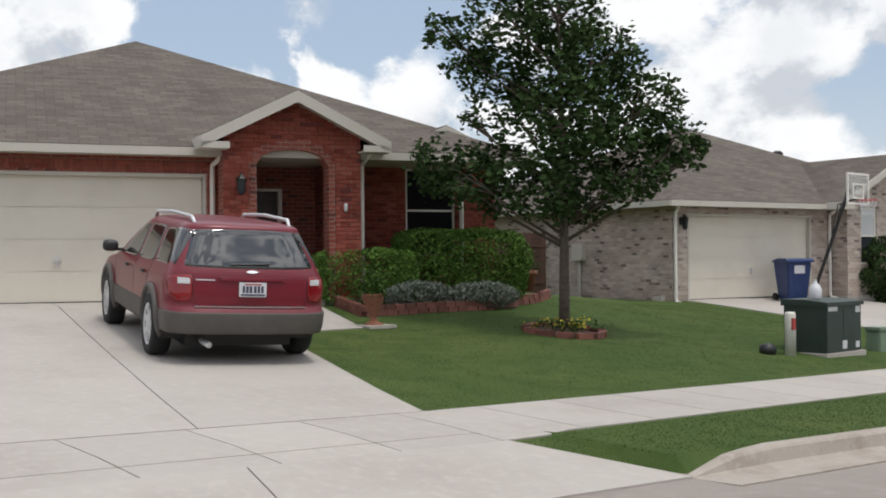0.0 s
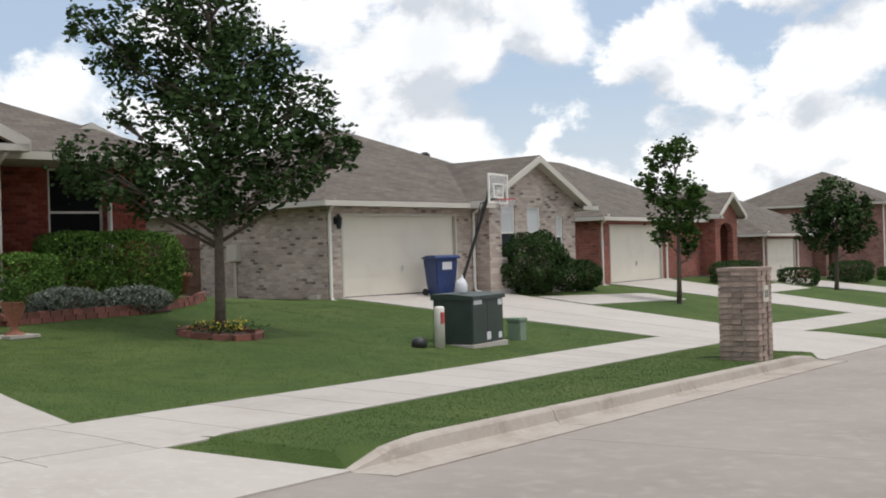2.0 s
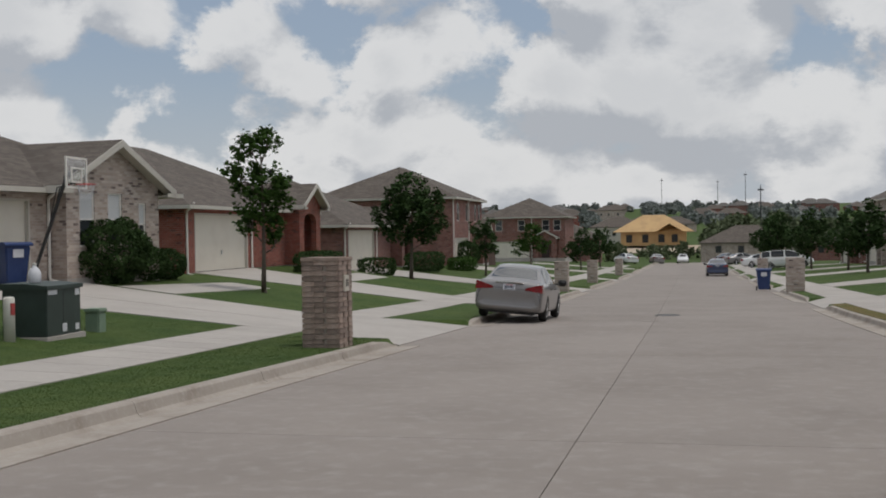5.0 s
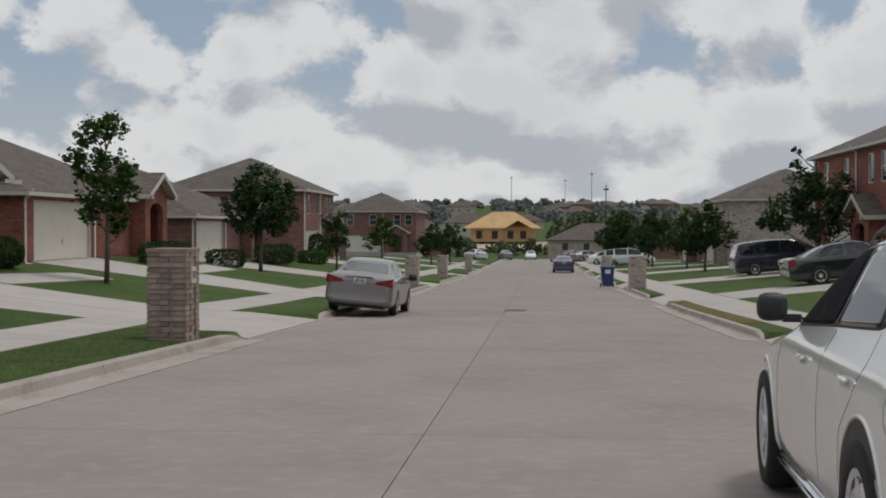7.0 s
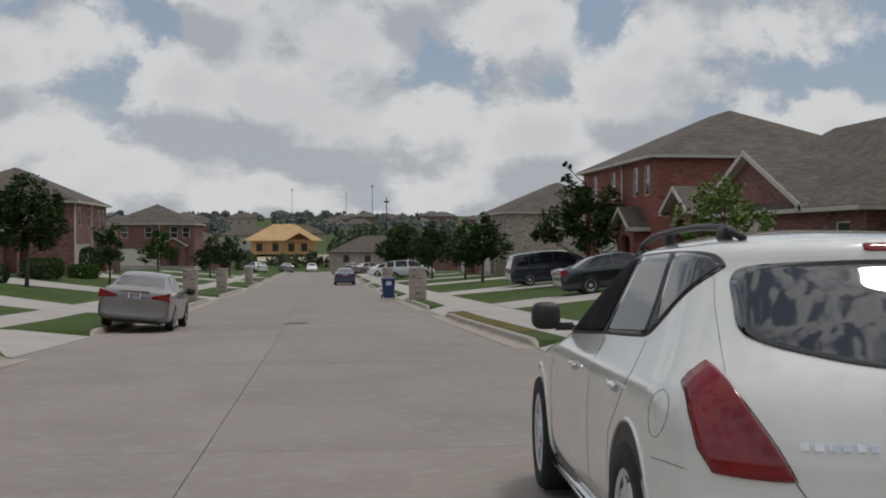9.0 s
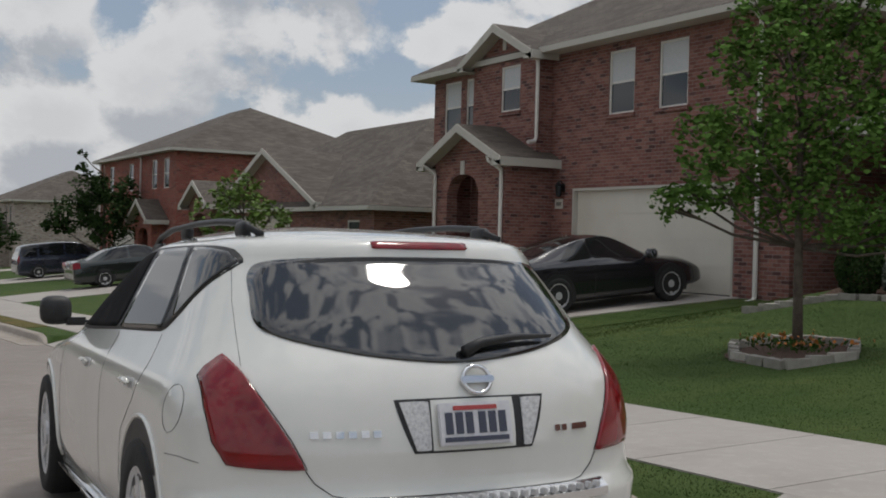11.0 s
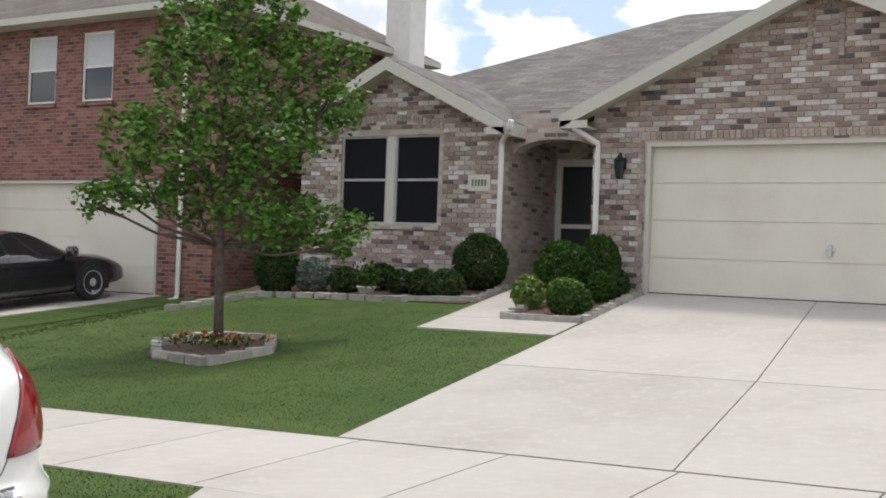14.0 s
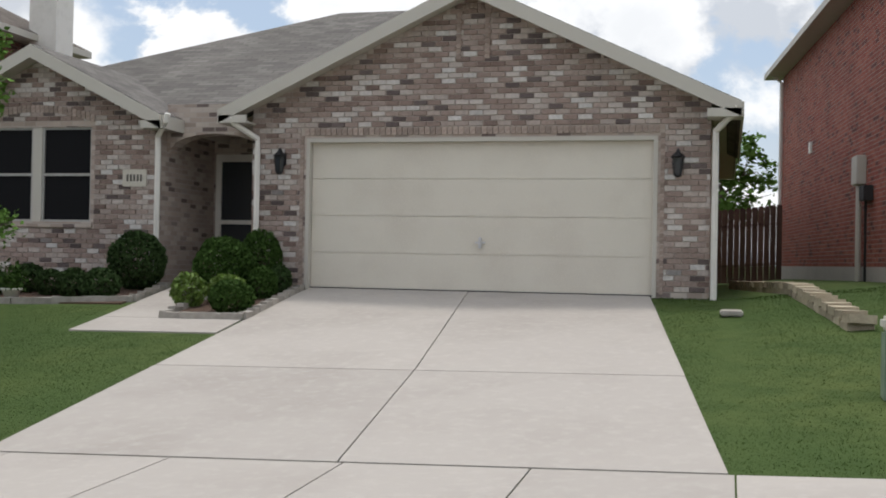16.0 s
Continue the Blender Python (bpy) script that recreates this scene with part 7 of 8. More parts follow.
def sedan(label, m, colour, coupe=False, group=""):
    L = 2.38
    if coupe:
        st_ = [(-2.22, 0.70, 0.40, 0.55, 0.66, 0.62), (-2.23, 0.80, 0.34, 0.66, 0.84, 0.70), (-2.10, 0.85, 0.26, 0.80, 0.95, 0.74), (-1.70, 0.87, 0.22, 0.84, 0.99, 0.70), (-1.0, 0.87, 0.20, 0.85, 1.18, 0.58), (-0.35, 0.87, 0.20, 0.84, 1.29, 0.54),
               (0.15, 0.87, 0.20, 0.82, 1.26, 0.54), (0.95, 0.86, 0.20, 0.78, 0.90, 0.62), (1.6, 0.84, 0.22, 0.72, 0.80, 0.64), (2.05, 0.76, 0.26, 0.58, 0.66, 0.58), (2.24, 0.60, 0.30, 0.44, 0.52, 0.46)]
        glass = [(((3.15, 6.2), (3.15, 8.0), (4.8, 8.0), (4.8, 6.2)), 0, "rear_window"), (((6.15, 6.2), (6.15, 8.0), (6.95, 8.0), (6.95, 6.2)), 0, "windscreen")]
        for sd in (1, -1):
            glass += [(((3.7, 4.2), (4.75, 4.2), (4.75, 5.25), (4.3, 5.1)), sd, "quarter_window"), (((4.85, 4.2), (6.7, 4.2), (6.2, 5.2), (4.85, 5.25)), sd, "side_window")]
        lamps = [(((1.1, 7.0), (1.1, 3.3), (1.75, 3.4), (1.75, 7.0)), M["lamp_red"])]
        wh = (-1.30, 1.26, 0.325, 0.21, 0.87)
        plate = None
        mir = (0.72, 0.83, 0.84)
    else:
        st_ = [(-2.40, 0.70, 0.40, 0.52, 0.60, 0.62), (-2.41, 0.80, 0.34, 0.64, 0.80, 0.72), (-2.36, 0.86, 0.27, 0.80, 0.96, 0.76), (-2.20, 0.88, 0.23, 0.90, 1.03, 0.74), (-1.75, 0.89, 0.21, 0.92, 1.06, 0.72), (-1.05, 0.89, 0.20, 0.92, 1.34, 0.60), (-0.5, 0.89, 0.20, 0.91, 1.42, 0.58),
               (0.25, 0.89, 0.20, 0.90, 1.40, 0.58), (1.15, 0.88, 0.20, 0.88, 1.00, 0.66), (1.8, 0.86, 0.22, 0.80, 0.88, 0.66), (2.2, 0.78, 0.26, 0.64, 0.74, 0.6), (2.40, 0.62, 0.32, 0.48, 0.58, 0.48)]
        glass = [(((4.12, 6.1), (4.12, 8.0), (4.95, 8.0), (4.95, 6.1)), 0, "rear_window"), (((7.15, 6.2), (7.15, 8.0), (7.92, 8.0), (7.92, 6.2)), 0, "windscreen")]
        for sd in (1, -1):
            glass += [(((4.55, 4.2), (6.15, 4.2), (6.15, 5.25), (5.05, 5.15)), sd, "side_window"), (((6.25, 4.2), (7.75, 4.2), (7.15, 5.2), (6.25, 5.25)), sd, "side_window")]
        lamps = []
        wh = (-1.33, 1.33, 0.32, 0.2, 0.885)
        plate = (-2.40, 0.86, 10)
        mir = (0.85, 0.85, 0.92)
    car, sh = basic_car(label, "car", m, st_, colour, glass, wh, lamps, plate, mirror=mir, mirror_mat=colour if coupe else M["black"], spokes=5 if coupe else 7)
    part("bumper_line", sh.line(((1.05, 8.0), (1.1, 5.0), (1.2, 3.0), (1.6, 1.8)), 1, 0.006), M["seam"], car)
    part("bumper_line", sh.line(((1.05, 8.0), (1.1, 5.0), (1.2, 3.0), (1.6, 1.8)), -1, 0.006), M["seam"], car)
    for sd in (1, -1):
        if coupe:
            part("panel_seam", sh.line(((4.8, 4.1), (4.75, 1.2)), sd), M["seam"], car)
        else:
            for s in (5.6, 6.9):
                p = sh.at(s, 3.7, sd, 0.015)
                part("door_handle", box(p.x - 0.08, p.x + 0.08, p.y - 0.012, p.y + 0.012, p.z - 0.015, p.z + 0.015, 0.008), M["black"], car)
    if not coupe:
        for sd in (1, -1):
            bm = bmesh.new()
            add_prism(bm, [(sd * 0.42, 0.80), (sd * 0.42, 0.86), (sd * 0.86, 0.98), (sd * 0.88, 0.76)], "x", -2.425, -2.16)
            part("tail_lamp", bm, M["lamp_red"], car)
        part("boot_strip", box(-2.425, -2.36, -0.36, 0.36, 0.965, 0.99, 0.008), M["chrome"], car)
    return car


def minivan(label, m, colour):
    st_ = [(-2.50, 0.74, 0.40, 0.54, 0.62, 0.66), (-2.50, 0.86, 0.34, 0.62, 0.80, 0.78), (-2.46, 0.93, 0.28, 0.85, 1.0, 0.82), (-2.40, 0.95, 0.26, 1.0, 1.16, 0.80), (-2.26, 0.96, 0.25, 1.06, 1.50, 0.74), (-2.12, 0.96, 0.25, 1.07, 1.66, 0.72), (-1.4, 0.96, 0.24, 1.06, 1.73, 0.71), (-0.3, 0.96, 0.24, 1.03, 1.74, 0.70), (0.5, 0.96, 0.24, 1.0, 1.66, 0.69),
           (1.0, 0.95, 0.24, 0.99, 1.46, 0.69), (1.7, 0.93, 0.26, 0.96, 1.05, 0.70), (2.2, 0.86, 0.30, 0.80, 0.90, 0.62), (2.5, 0.66, 0.36, 0.58, 0.68, 0.5)]
    glass = [(((3.1, 6.0), (3.1, 8.0), (4.8, 8.0), (4.8, 6.0)), 0, "rear_window"), (((8.6, 6.2), (8.6, 8.0), (9.9, 8.0), (9.9, 6.2)), 0, "windscreen")]
    for sd in (1, -1):
        glass += [(((4.0, 4.15), (5.9, 4.15), (5.9, 5.3), (4.7, 5.3)), sd, "quarter_window"), (((6.0, 4.15), (7.1, 4.15), (7.1, 5.3), (6.0, 5.3)), sd, "side_window"), (((7.2, 4.15), (9.5, 4.15), (8.7, 5.2), (7.2, 5.3)), sd, "side_window")]
    lamps = [(((2.0, 5.2), (2.0, 3.2), (3.4, 3.6), (3.4, 5.0)), M["lamp_red"])]
    car, sh = basic_car(label, "car", m, st_, colour, glass, (-1.52, 1.50, 0.335, 0.21, 0.955), lamps, (-2.50, 0.9, 8), mirror=(1.1, 0.93, 1.0), spokes=7)
    return car


white_suv()
red_suv()
silver = paint("metallic_silver", (0.24, 0.228, 0.224), 0.32, 0.45, 0.6)
black = paint("black_paint", (0.012, 0.012, 0.016), 0.15)
navy = paint("dark_blue_paint", (0.03, 0.036, 0.06), 0.25, 0.3)
green = paint("dark_green_paint", (0.015, 0.022, 0.022), 0.2, 0.2)
blue = paint("blue_paint", (0.025, 0.04, 0.10), 0.25, 0.2)
whitep = paint("white_paint", (0.7, 0.7, 0.69), 0.3)
sedan("silver four-door saloon parked against the kerb", place(-4.62, 31.2, 90, 1.33), silver)
sedan("glossy black two-door coupe parked before a garage", place(12.97, 16.78, 0, 1.28), black, coupe=True)
minivan("dark blue minivan parked nose-in on a driveway", place(12.6, 59.6, 0, 1.5), navy)
sedan("very dark green saloon parked nose-in on a driveway", place(11.5, 42.4, 0, 1.33), green)
sedan("dark blue saloon parked far along the kerb", place(2.3, 100.0, 90, 1.33), blue)
for x, y, a, c, t in ((-1.0, 182.0, 270, whitep, "white saloon facing uphill far down the street"), (7.8, 125.0, 0, whitep, "white saloon on a far driveway"), (6.8, 150.0, 20, silver, "silver saloon by the far pavement"), (-9.0, 165.0, 120, whitep, "pale saloon by the far kerb"), (-5.0, 178.0, 100, silver, "grey saloon far down the street"), (5.5, 172.0, 60, black, "dark saloon far down the street")):
    sedan(t, place(x, y, a, 1.33), c)
minivan("white van-bodied car on a far driveway", place(9.0, 112.0, 0, 1.5), whitep)

# ---- things along the street ----
M["utility_green"] = material("utility_green", (0.022, 0.036, 0.030), 0.5, grain=((3, 5, (0.032, 0.05, 0.042), 0.4, 0.7),))
M["pale_green"] = material("pale_green_plastic", (0.17, 0.24, 0.17), 0.6, grain=((6, 4, (0.21, 0.28, 0.2), 0.4, 0.7),))
M["pvc"] = material("white_pvc", (0.62, 0.60, 0.54), 0.5, grain=((6, 4, (0.52, 0.50, 0.45), 0.4, 0.7),))
M["bin_blue"] = material("bin_blue", (0.018, 0.040, 0.135), 0.45, grain=((5, 4, (0.028, 0.055, 0.16), 0.4, 0.7),))
M["terracotta"] = material("terracotta", (0.26, 0.105, 0.062), 0.85, grain=((5, 5, (0.20, 0.08, 0.05), 0.4, 0.7), (30, 3, (0.32, 0.16, 0.11), 0.5, 0.8)))
M["stone_edge"] = material("edging_stone", (0.36, 0.335, 0.30), 0.9, grain=((9, 5, (0.27, 0.25, 0.22), 0.4, 0.7),), bump=((25, 0.5, 0.01),), random_obj=0.18)
M["stone_tan"] = material("tan_limestone", (0.42, 0.36, 0.26), 0.9, grain=((7, 5, (0.30, 0.25, 0.18), 0.4, 0.7),), bump=((18, 0.7, 0.015),), random_obj=0.25)
M["brick_edge"] = material("edging_brick", (0.20, 0.075, 0.055), 0.9, grain=((12, 4, (0.15, 0.06, 0.045), 0.4, 0.7),), bump=((40, 0.4, 0.006),), random_obj=0.3)
M["cedar"] = material("cedar_fence", (0.085, 0.042, 0.030), 0.85, grain=((3, 5, (0.06, 0.03, 0.022), 0.4, 0.7), (40, 3, (0.11, 0.06, 0.045), 0.5, 0.8)), random_obj=0.25)
M["sheathing"] = material("raw_timber", (0.52, 0.34, 0.16), 0.85, grain=((0.6, 4, (0.42, 0.27, 0.13), 0.4, 0.7),))
M["dirt"] = material("bare_earth", (0.50, 0.42, 0.32), 0.95, grain=((0.2, 5, (0.40, 0.33, 0.25), 0.4, 0.7),))
M["sign_white"] = material("cast_plaque", (0.60, 0.56, 0.48), 0.6, grain=((20, 3, (0.52, 0.48, 0.41), 0.4, 0.7),))
M["ink_grey"] = material("plaque_ink", (0.10, 0.09, 0.08), 0.7)
M["flower"] = material("orange_flower", (0.42, 0.15, 0.03), 0.7, random_island=0.4)
M["yellow_flower"] = material("yellow_flower", (0.5, 0.40, 0.04), 0.7, random_island=0.3)
M["clear_board"] = material("clear_board", (0.9, 0.92, 0.93), 0.05, trans=1.0)


def brick_piece(name, size, wob=0.006, seed=0):
    """Mesh data for one rough block, shared by its fellows."""
    bm = bmesh.new()
    x, y, z = [v / 2 for v in size]
    add_box(bm, -x, x, -y, y, -z, z)
    r = random.Random(seed)
    bmesh.ops.subdivide_edges(bm, edges=[e for e in bm.edges if e.calc_length() > max(size) * 0.8], cuts=1)
    for v in bm.verts:
        v.co += Vector((r.uniform(-wob, wob), r.uniform(-wob, wob), r.uniform(-wob, wob)))
    me = bpy.data.meshes.new(name)
    bm.to_mesh(me)
    bm.free()
    return me


def pieces(parent, meshes, mat, poses, name):
    for me in meshes:
        if not me.materials:
            me.materials.append(mat)
    for i, m in enumerate(poses):
        o = new(name, meshes[i % len(meshes)])
        o.parent = parent
        o.matrix_basis = m


# brick letterbox pillar on the verge
def letterbox(x, y, label, w=0.62, d=0.72, h=1.45, near=True):
    z = ground_z(x, y)
    T = empty("letterbox_pillar", pose(x, y, z - 0.02), label, "letterbox", "brick letterboxes")
    part("core", box(-w / 2 + 0.02, w / 2 - 0.02, -d / 2 + 0.02, d / 2 - 0.02, 0, h - 0.03), PILLAR_MORTAR, T)
    if near:
        cell = 0.083
        rows = int(h / cell)
        P = []
        for k in range(rows):
            zc = (k + 0.5) * h / rows
            off = 0.5 if k % 2 else 0.0
            for wall in range(4):
                L = w if wall % 2 == 0 else d
                n = 3
                for i in range(n):
                    t = -L / 2 + 0.105 + (L - 0.21) * (i / 2 if off == 0 or i != 1 else 0.36)
                    q = 0.006 * random.random()
                    if wall == 0:
                        P.append(pose(t, -d / 2 + 0.03 - q, zc, 0, 0, 0))
                    elif wall == 1:
                        P.append(pose(w / 2 - 0.03 + q, t, zc, 0, 0, 90))
                    elif wall == 2:
                        P.append(pose(t, d / 2 - 0.03 + q, zc, 0, 0, 0))
                    else:
                        P.append(pose(-w / 2 + 0.03 - q, t, zc, 0, 0, 90))
        pieces(T, PILLAR_BRICKS, M["brick_rough"], P, "brick")
        part("cap", box(-w / 2 - 0.02, w / 2 + 0.02, -d / 2 - 0.02, d / 2 + 0.02, h - 0.02, h + 0.045, 0.012), M["brick_rough"], T)
    else:
        part("brickwork", box(-w / 2, w / 2, -d / 2, d / 2, 0, h), M["brick_pale"], T)
    bx = part("letter_door", box(w / 2, w / 2 + 0.035, -0.12, 0.12, h - 0.52, h - 0.25, 0.008), M["sign_white"], T)
    for i in range(2):
        part("bar", box(w / 2 + 0.0355, w / 2 + 0.039, -0.07 + 0.09 * i, -0.02 + 0.09 * i, h - 0.44, h - 0.32), M["ink_grey"], T)


M["brick_rough"] = material("rough_brick", (0.27, 0.20, 0.165), 0.92, grain=((5, 5, (0.36, 0.28, 0.235), 0.45, 0.7), (25, 4, (0.17, 0.125, 0.105), 0.5, 0.75)), bump=((30, 0.7, 0.01),), random_obj=0.32)
PILLAR_MORTAR = material("mortar", (0.33, 0.29, 0.25), 0.95, grain=((20, 4, (0.25, 0.22, 0.19), 0.4, 0.7),))
PILLAR_BRICKS = [brick_piece("brick", (0.205, 0.07, 0.073), 0.0035, s) for s in range(5)]
letterbox(-5.85, 17.85, "square rough-brick letterbox pillar on the verge")
letterbox(4.55, 52.0, "square brick letterbox pillar by the kerb", near=False, w=0.75, h=1.5)
letterbox(4.5, 74.0, "square brick letterbox pillar by the far kerb", near=False)
letterbox(-5.9, 53.5, "square brick letterbox pillar by the kerb", near=False)
letterbox(-6.0, 72.0, "square brick letterbox pillar by the far kerb", near=False)
letterbox(-5.9, 98.0, "square brick letterbox pillar by the far kerb", near=False)


# pad-mounted transformer and its neighbours
def transformer():
    x, y = -10.06, 16.22
    z = ground_z(x, y)
    T = empty("transformer_cabinet", pose(x, y, z - 0.03, 0, 0, 3), "dark green steel transformer cabinet on the lawn", "utility cabinet")
    part("pad", box(-0.42, 0.42, -0.62, 0.62, -0.1, 0.05, 0.01), M["concrete"], T)
    part("body", box(-0.37, 0.37, -0.55, 0.55, 0.05, 0.80, 0.015), M["utility_green"], T)
    bm = bmesh.new()
    add_prism(bm, [(-0.40, 0.78), (0.40, 0.78), (0.40, 0.84), (0.0, 0.88), (-0.40, 0.88)], "y", -0.58, 0.58)
    part("lid", bm, M["utility_green"], T)
    part("door_seam", box(0.367, 0.373, -0.03, -0.02, 0.08, 0.74), M["seam"], T)
    for a, b, c, d in ((0.36, 0.50, 0.66, 0.76), (-0.50, -0.22, 0.70, 0.77), (0.36, 0.48, 0.10, 0.2), (-0.06, 0.08, 0.10, 0.23)):
        part("sticker", box(0.37, 0.375, a, b, c, d), M["plate"], T)
    b = empty("water_jug", pose(x - 0.05, y - 0.12, z + 0.843), "white plastic jug standing on the cabinet", "jug")
    bm = bmesh.new()
    add_lathe(bm, [(0.09, 0), (0.1, 0.02), (0.1, 0.16), (0.07, 0.22), (0.03, 0.26), (0.03, 0.29)], 14)
    part("bottle", bm, M["plate"], b, smooth=True)
    bm = bmesh.new()
    add_lathe(bm, [(0.034, 0.285), (0.034, 0.31), (0.01, 0.315)], 12)
    part("cap", bm, M["pvc"], b)


transformer()
px, py = -9.95, 15.15
T = empty("marker_post", pose(px, py, ground_z(px, py) - 0.05), "white round utility marker post with a red label", "marker post")
bm = bmesh.new()
add_lathe(bm, [(0.085, 0), (0.085, 0.68), (0.07, 0.71), (0.01, 0.715)], 16)
part("post", bm, M["pvc"], T, smooth=True)
part("label_patch", box(0.055, 0.088, -0.06, 0.02, 0.44, 0.62, 0.003), M["plate_red"], T)
px, py = -10.15, 14.85
bm = bmesh.new()
add_lathe(bm, [(0.12, 0.0), (0.13, 0.1), (0.1, 0.16), (0.02, 0.18)], 12, (px, py, ground_z(px, py) - 0.02))
tagged(part("valve_cover", bm, M["black"], smooth=True), "black plastic valve cover on the grass", "valve cover")
px, py = -10.0, 17.75
T = empty("telecom_pedestal", pose(px, py, ground_z(px, py) - 0.03), "pale green telecom pedestal on the lawn", "pedestal")
part("body", box(-0.13, 0.13, -0.13, 0.13, 0, 0.36, 0.02), M["pale_green"], T)
part("cap", box(-0.15, 0.15, -0.15, 0.15, 0.36, 0.43, 0.02), M["pale_green"], T)
px, py = 8.75, -1.22
T = empty("telecom_pedestal", pose(px, py, ground_z(px, py) - 0.03), "pale grey-green telecom pedestal by the lawn's edge", "pedestal")
part("body", box(-0.12, 0.12, -0.12, 0.12, 0, 0.52, 0.02), M["pale_green"], T)
part("cap", box(-0.13, 0.13, -0.13, 0.13, 0.52, 0.62, 0.025), M["pvc"], T)


def wheelie_bin(x, y, turn, label):
    T = empty("wheeled_bin", pose(x, y, ground_z(x, y) + 0.015, 0, 0, turn), label, "bin")
    bm = bmesh.new()
    a, b = [], []
    for sx, sy in ((-1, -1), (1, -1), (1, 1), (-1, 1)):
        a.append(bm.verts.new((0.26 * sx, 0.27 * sy, 0.06)))
        b.append(bm.verts.new((0.34 * sx, 0.37 * sy, 1.0)))
    bm.faces.new(a[::-1])
    bm.faces.new(b)
    for i in range(4):
        bm.faces.new((a[i], a[(i + 1) % 4], b[(i + 1) % 4], b[i]))
    bmesh.ops.bevel(bm, geom=list(bm.edges), offset=0.03, segments=2, affect="EDGES")
    part("tub", bm, M["bin_blue"], T)
    bm = bmesh.new()
    add_prism(bm, [(-0.42, 1.0), (0.38, 1.0), (0.38, 1.04), (0.1, 1.10), (-0.3, 1.10), (-0.42, 1.05)], "x", -0.37, 0.37)
    part("lid", bm, M["bin_blue"], T)
    bm = bmesh.new()
    add_tube(bm, [(-0.28, 0.42, 1.0), (0.28, 0.42, 1.0)], 0.018, 6)
    part("handle", bm, M["bin_blue"], T)
    for s in (-1, 1):
        bm = bmesh.new()
        add_tube(bm, [(s * 0.29, 0.3, 0.11), (s * 0.35, 0.3, 0.11)], 0.11, 14)
        part("wheel", bm, M["rubber"], T)
    part("sticker", box(-0.14, 0.14, -0.368, -0.352, 0.72, 0.92), M["plate"], T)
    return T


wheelie_bin(-16.5, 25.25, 62, "blue wheeled recycling bin outside a garage")
wheelie_bin(3.6, 58.5, 0, "blue wheeled recycling bin in the gutter")


def hoop():
    x, y = -15.42, 25.3
    z = ground_z(x, y)
    T = empty("basketball_hoop", pose(x, y, z, 0, 0, 4), "portable basketball hoop leaning over the driveway", "basketball hoop")
    # local x: the way the board faces
    part("base", box(-0.85, 0.0, -0.4, 0.4, 0.015, 0.20, 0.05), M["black"], T)
    bm = bmesh.new()
    add_tube(bm, [(-0.52, -0.12, 0.12), (-0.05, 0.0, 1.50), (0.40, 0.06, 2.80)], 0.045, 8)
    part("pole", bm, M["black"], T)
    bm = bmesh.new()
    for dy in (-0.07, 0.07):
        add_tube(bm, [(0.06, dy, 1.86), (0.22, dy, 2.55), (0.68, dy, 2.68)], 0.016, 6)
        add_tube(bm, [(0.40, dy, 2.80), (0.68, dy, 3.02)], 0.022, 6)
    part("arm", bm, M["black"], T)
    B = tagged(new("backboard"), "clear backboard in a white frame")
    B.parent = T
    bm = bmesh.new()
    for y0, y1, z0, z1 in ((-0.56, -0.51, 2.52, 3.29), (0.51, 0.56, 2.52, 3.29), (-0.51, 0.51, 2.52, 2.57), (-0.51, 0.51, 3.24, 3.29), (-0.28, 0.28, 2.66, 2.70), (-0.28, 0.28, 3.0, 3.04), (-0.28, -0.24, 2.70, 3.0), (0.24, 0.28, 2.70, 3.0)):
        add_box(bm, 0.68, 0.72, y0, y1, z0, z1)
    part("board_frame", bm, M["trim_white"], B)
    part("board", box(0.694, 0.704, -0.51, 0.51, 2.57, 3.24), M["clear_board"], B).visible_shadow = False
    bm = bmesh.new()
    add_tube(bm, [(0.95 + 0.225 * math.cos(2 * math.pi * k / 20), 0.225 * math.sin(2 * math.pi * k / 20), 2.62) for k in range(21)], 0.012, 6)
    part("rim", bm, M["plate_red"], T)
    bm = bmesh.new()
    for k in range(12):
        a = 2 * math.pi * k / 12
        for b in (a + 0.5, a - 0.5):
            add_tube(bm, [(0.95 + 0.22 * math.cos(a), 0.22 * math.sin(a), 2.62), (0.95 + 0.12 * math.cos(b), 0.12 * math.sin(b), 2.26)], 0.004, 4)
    part("net", bm, M["plate"], T)


hoop()


# beds, edging, pots by the red house
def edging(name, label, mat, pts, size, gap, z_up, rows=1, closed=False, seed=3):
    T = tagged(new(name), label, "edging")
    ms = [brick_piece("edging_block", size, 0.006, seed + k) for k in range(4)]
    P = []
    L = size[0] + gap
    for row in range(rows):
        for a, b in zip(pts, pts[1:] + (pts[:1] if closed else [])):
            d = math.hypot(b[0] - a[0], b[1] - a[1])
            n = max(1, round(d / L))
            ang = math.degrees(math.atan2(b[1] - a[1], b[0] - a[0]))
            for i in range(n):
                t = (i + (0.5 if row % 2 == 0 else 0.25)) / n
                x, y = a[0] + (b[0] - a[0]) * t, a[1] + (b[1] - a[1]) * t
                P.append(pose(x, y, ground_z(x, y) + z_up + row * size[2] * 0.97, random.uniform(-2, 2), random.uniform(-2, 2), ang + random.uniform(-3, 3)))
    pieces(T, ms, mat, P, "edging_block")
    return T


def circle(x, y, r, n, a0=0.0):
    return [(x + r * math.cos(a0 + 2 * math.pi * k / n), y + r * math.sin(a0 + 2 * math.pi * k / n)) for k in range(n)]


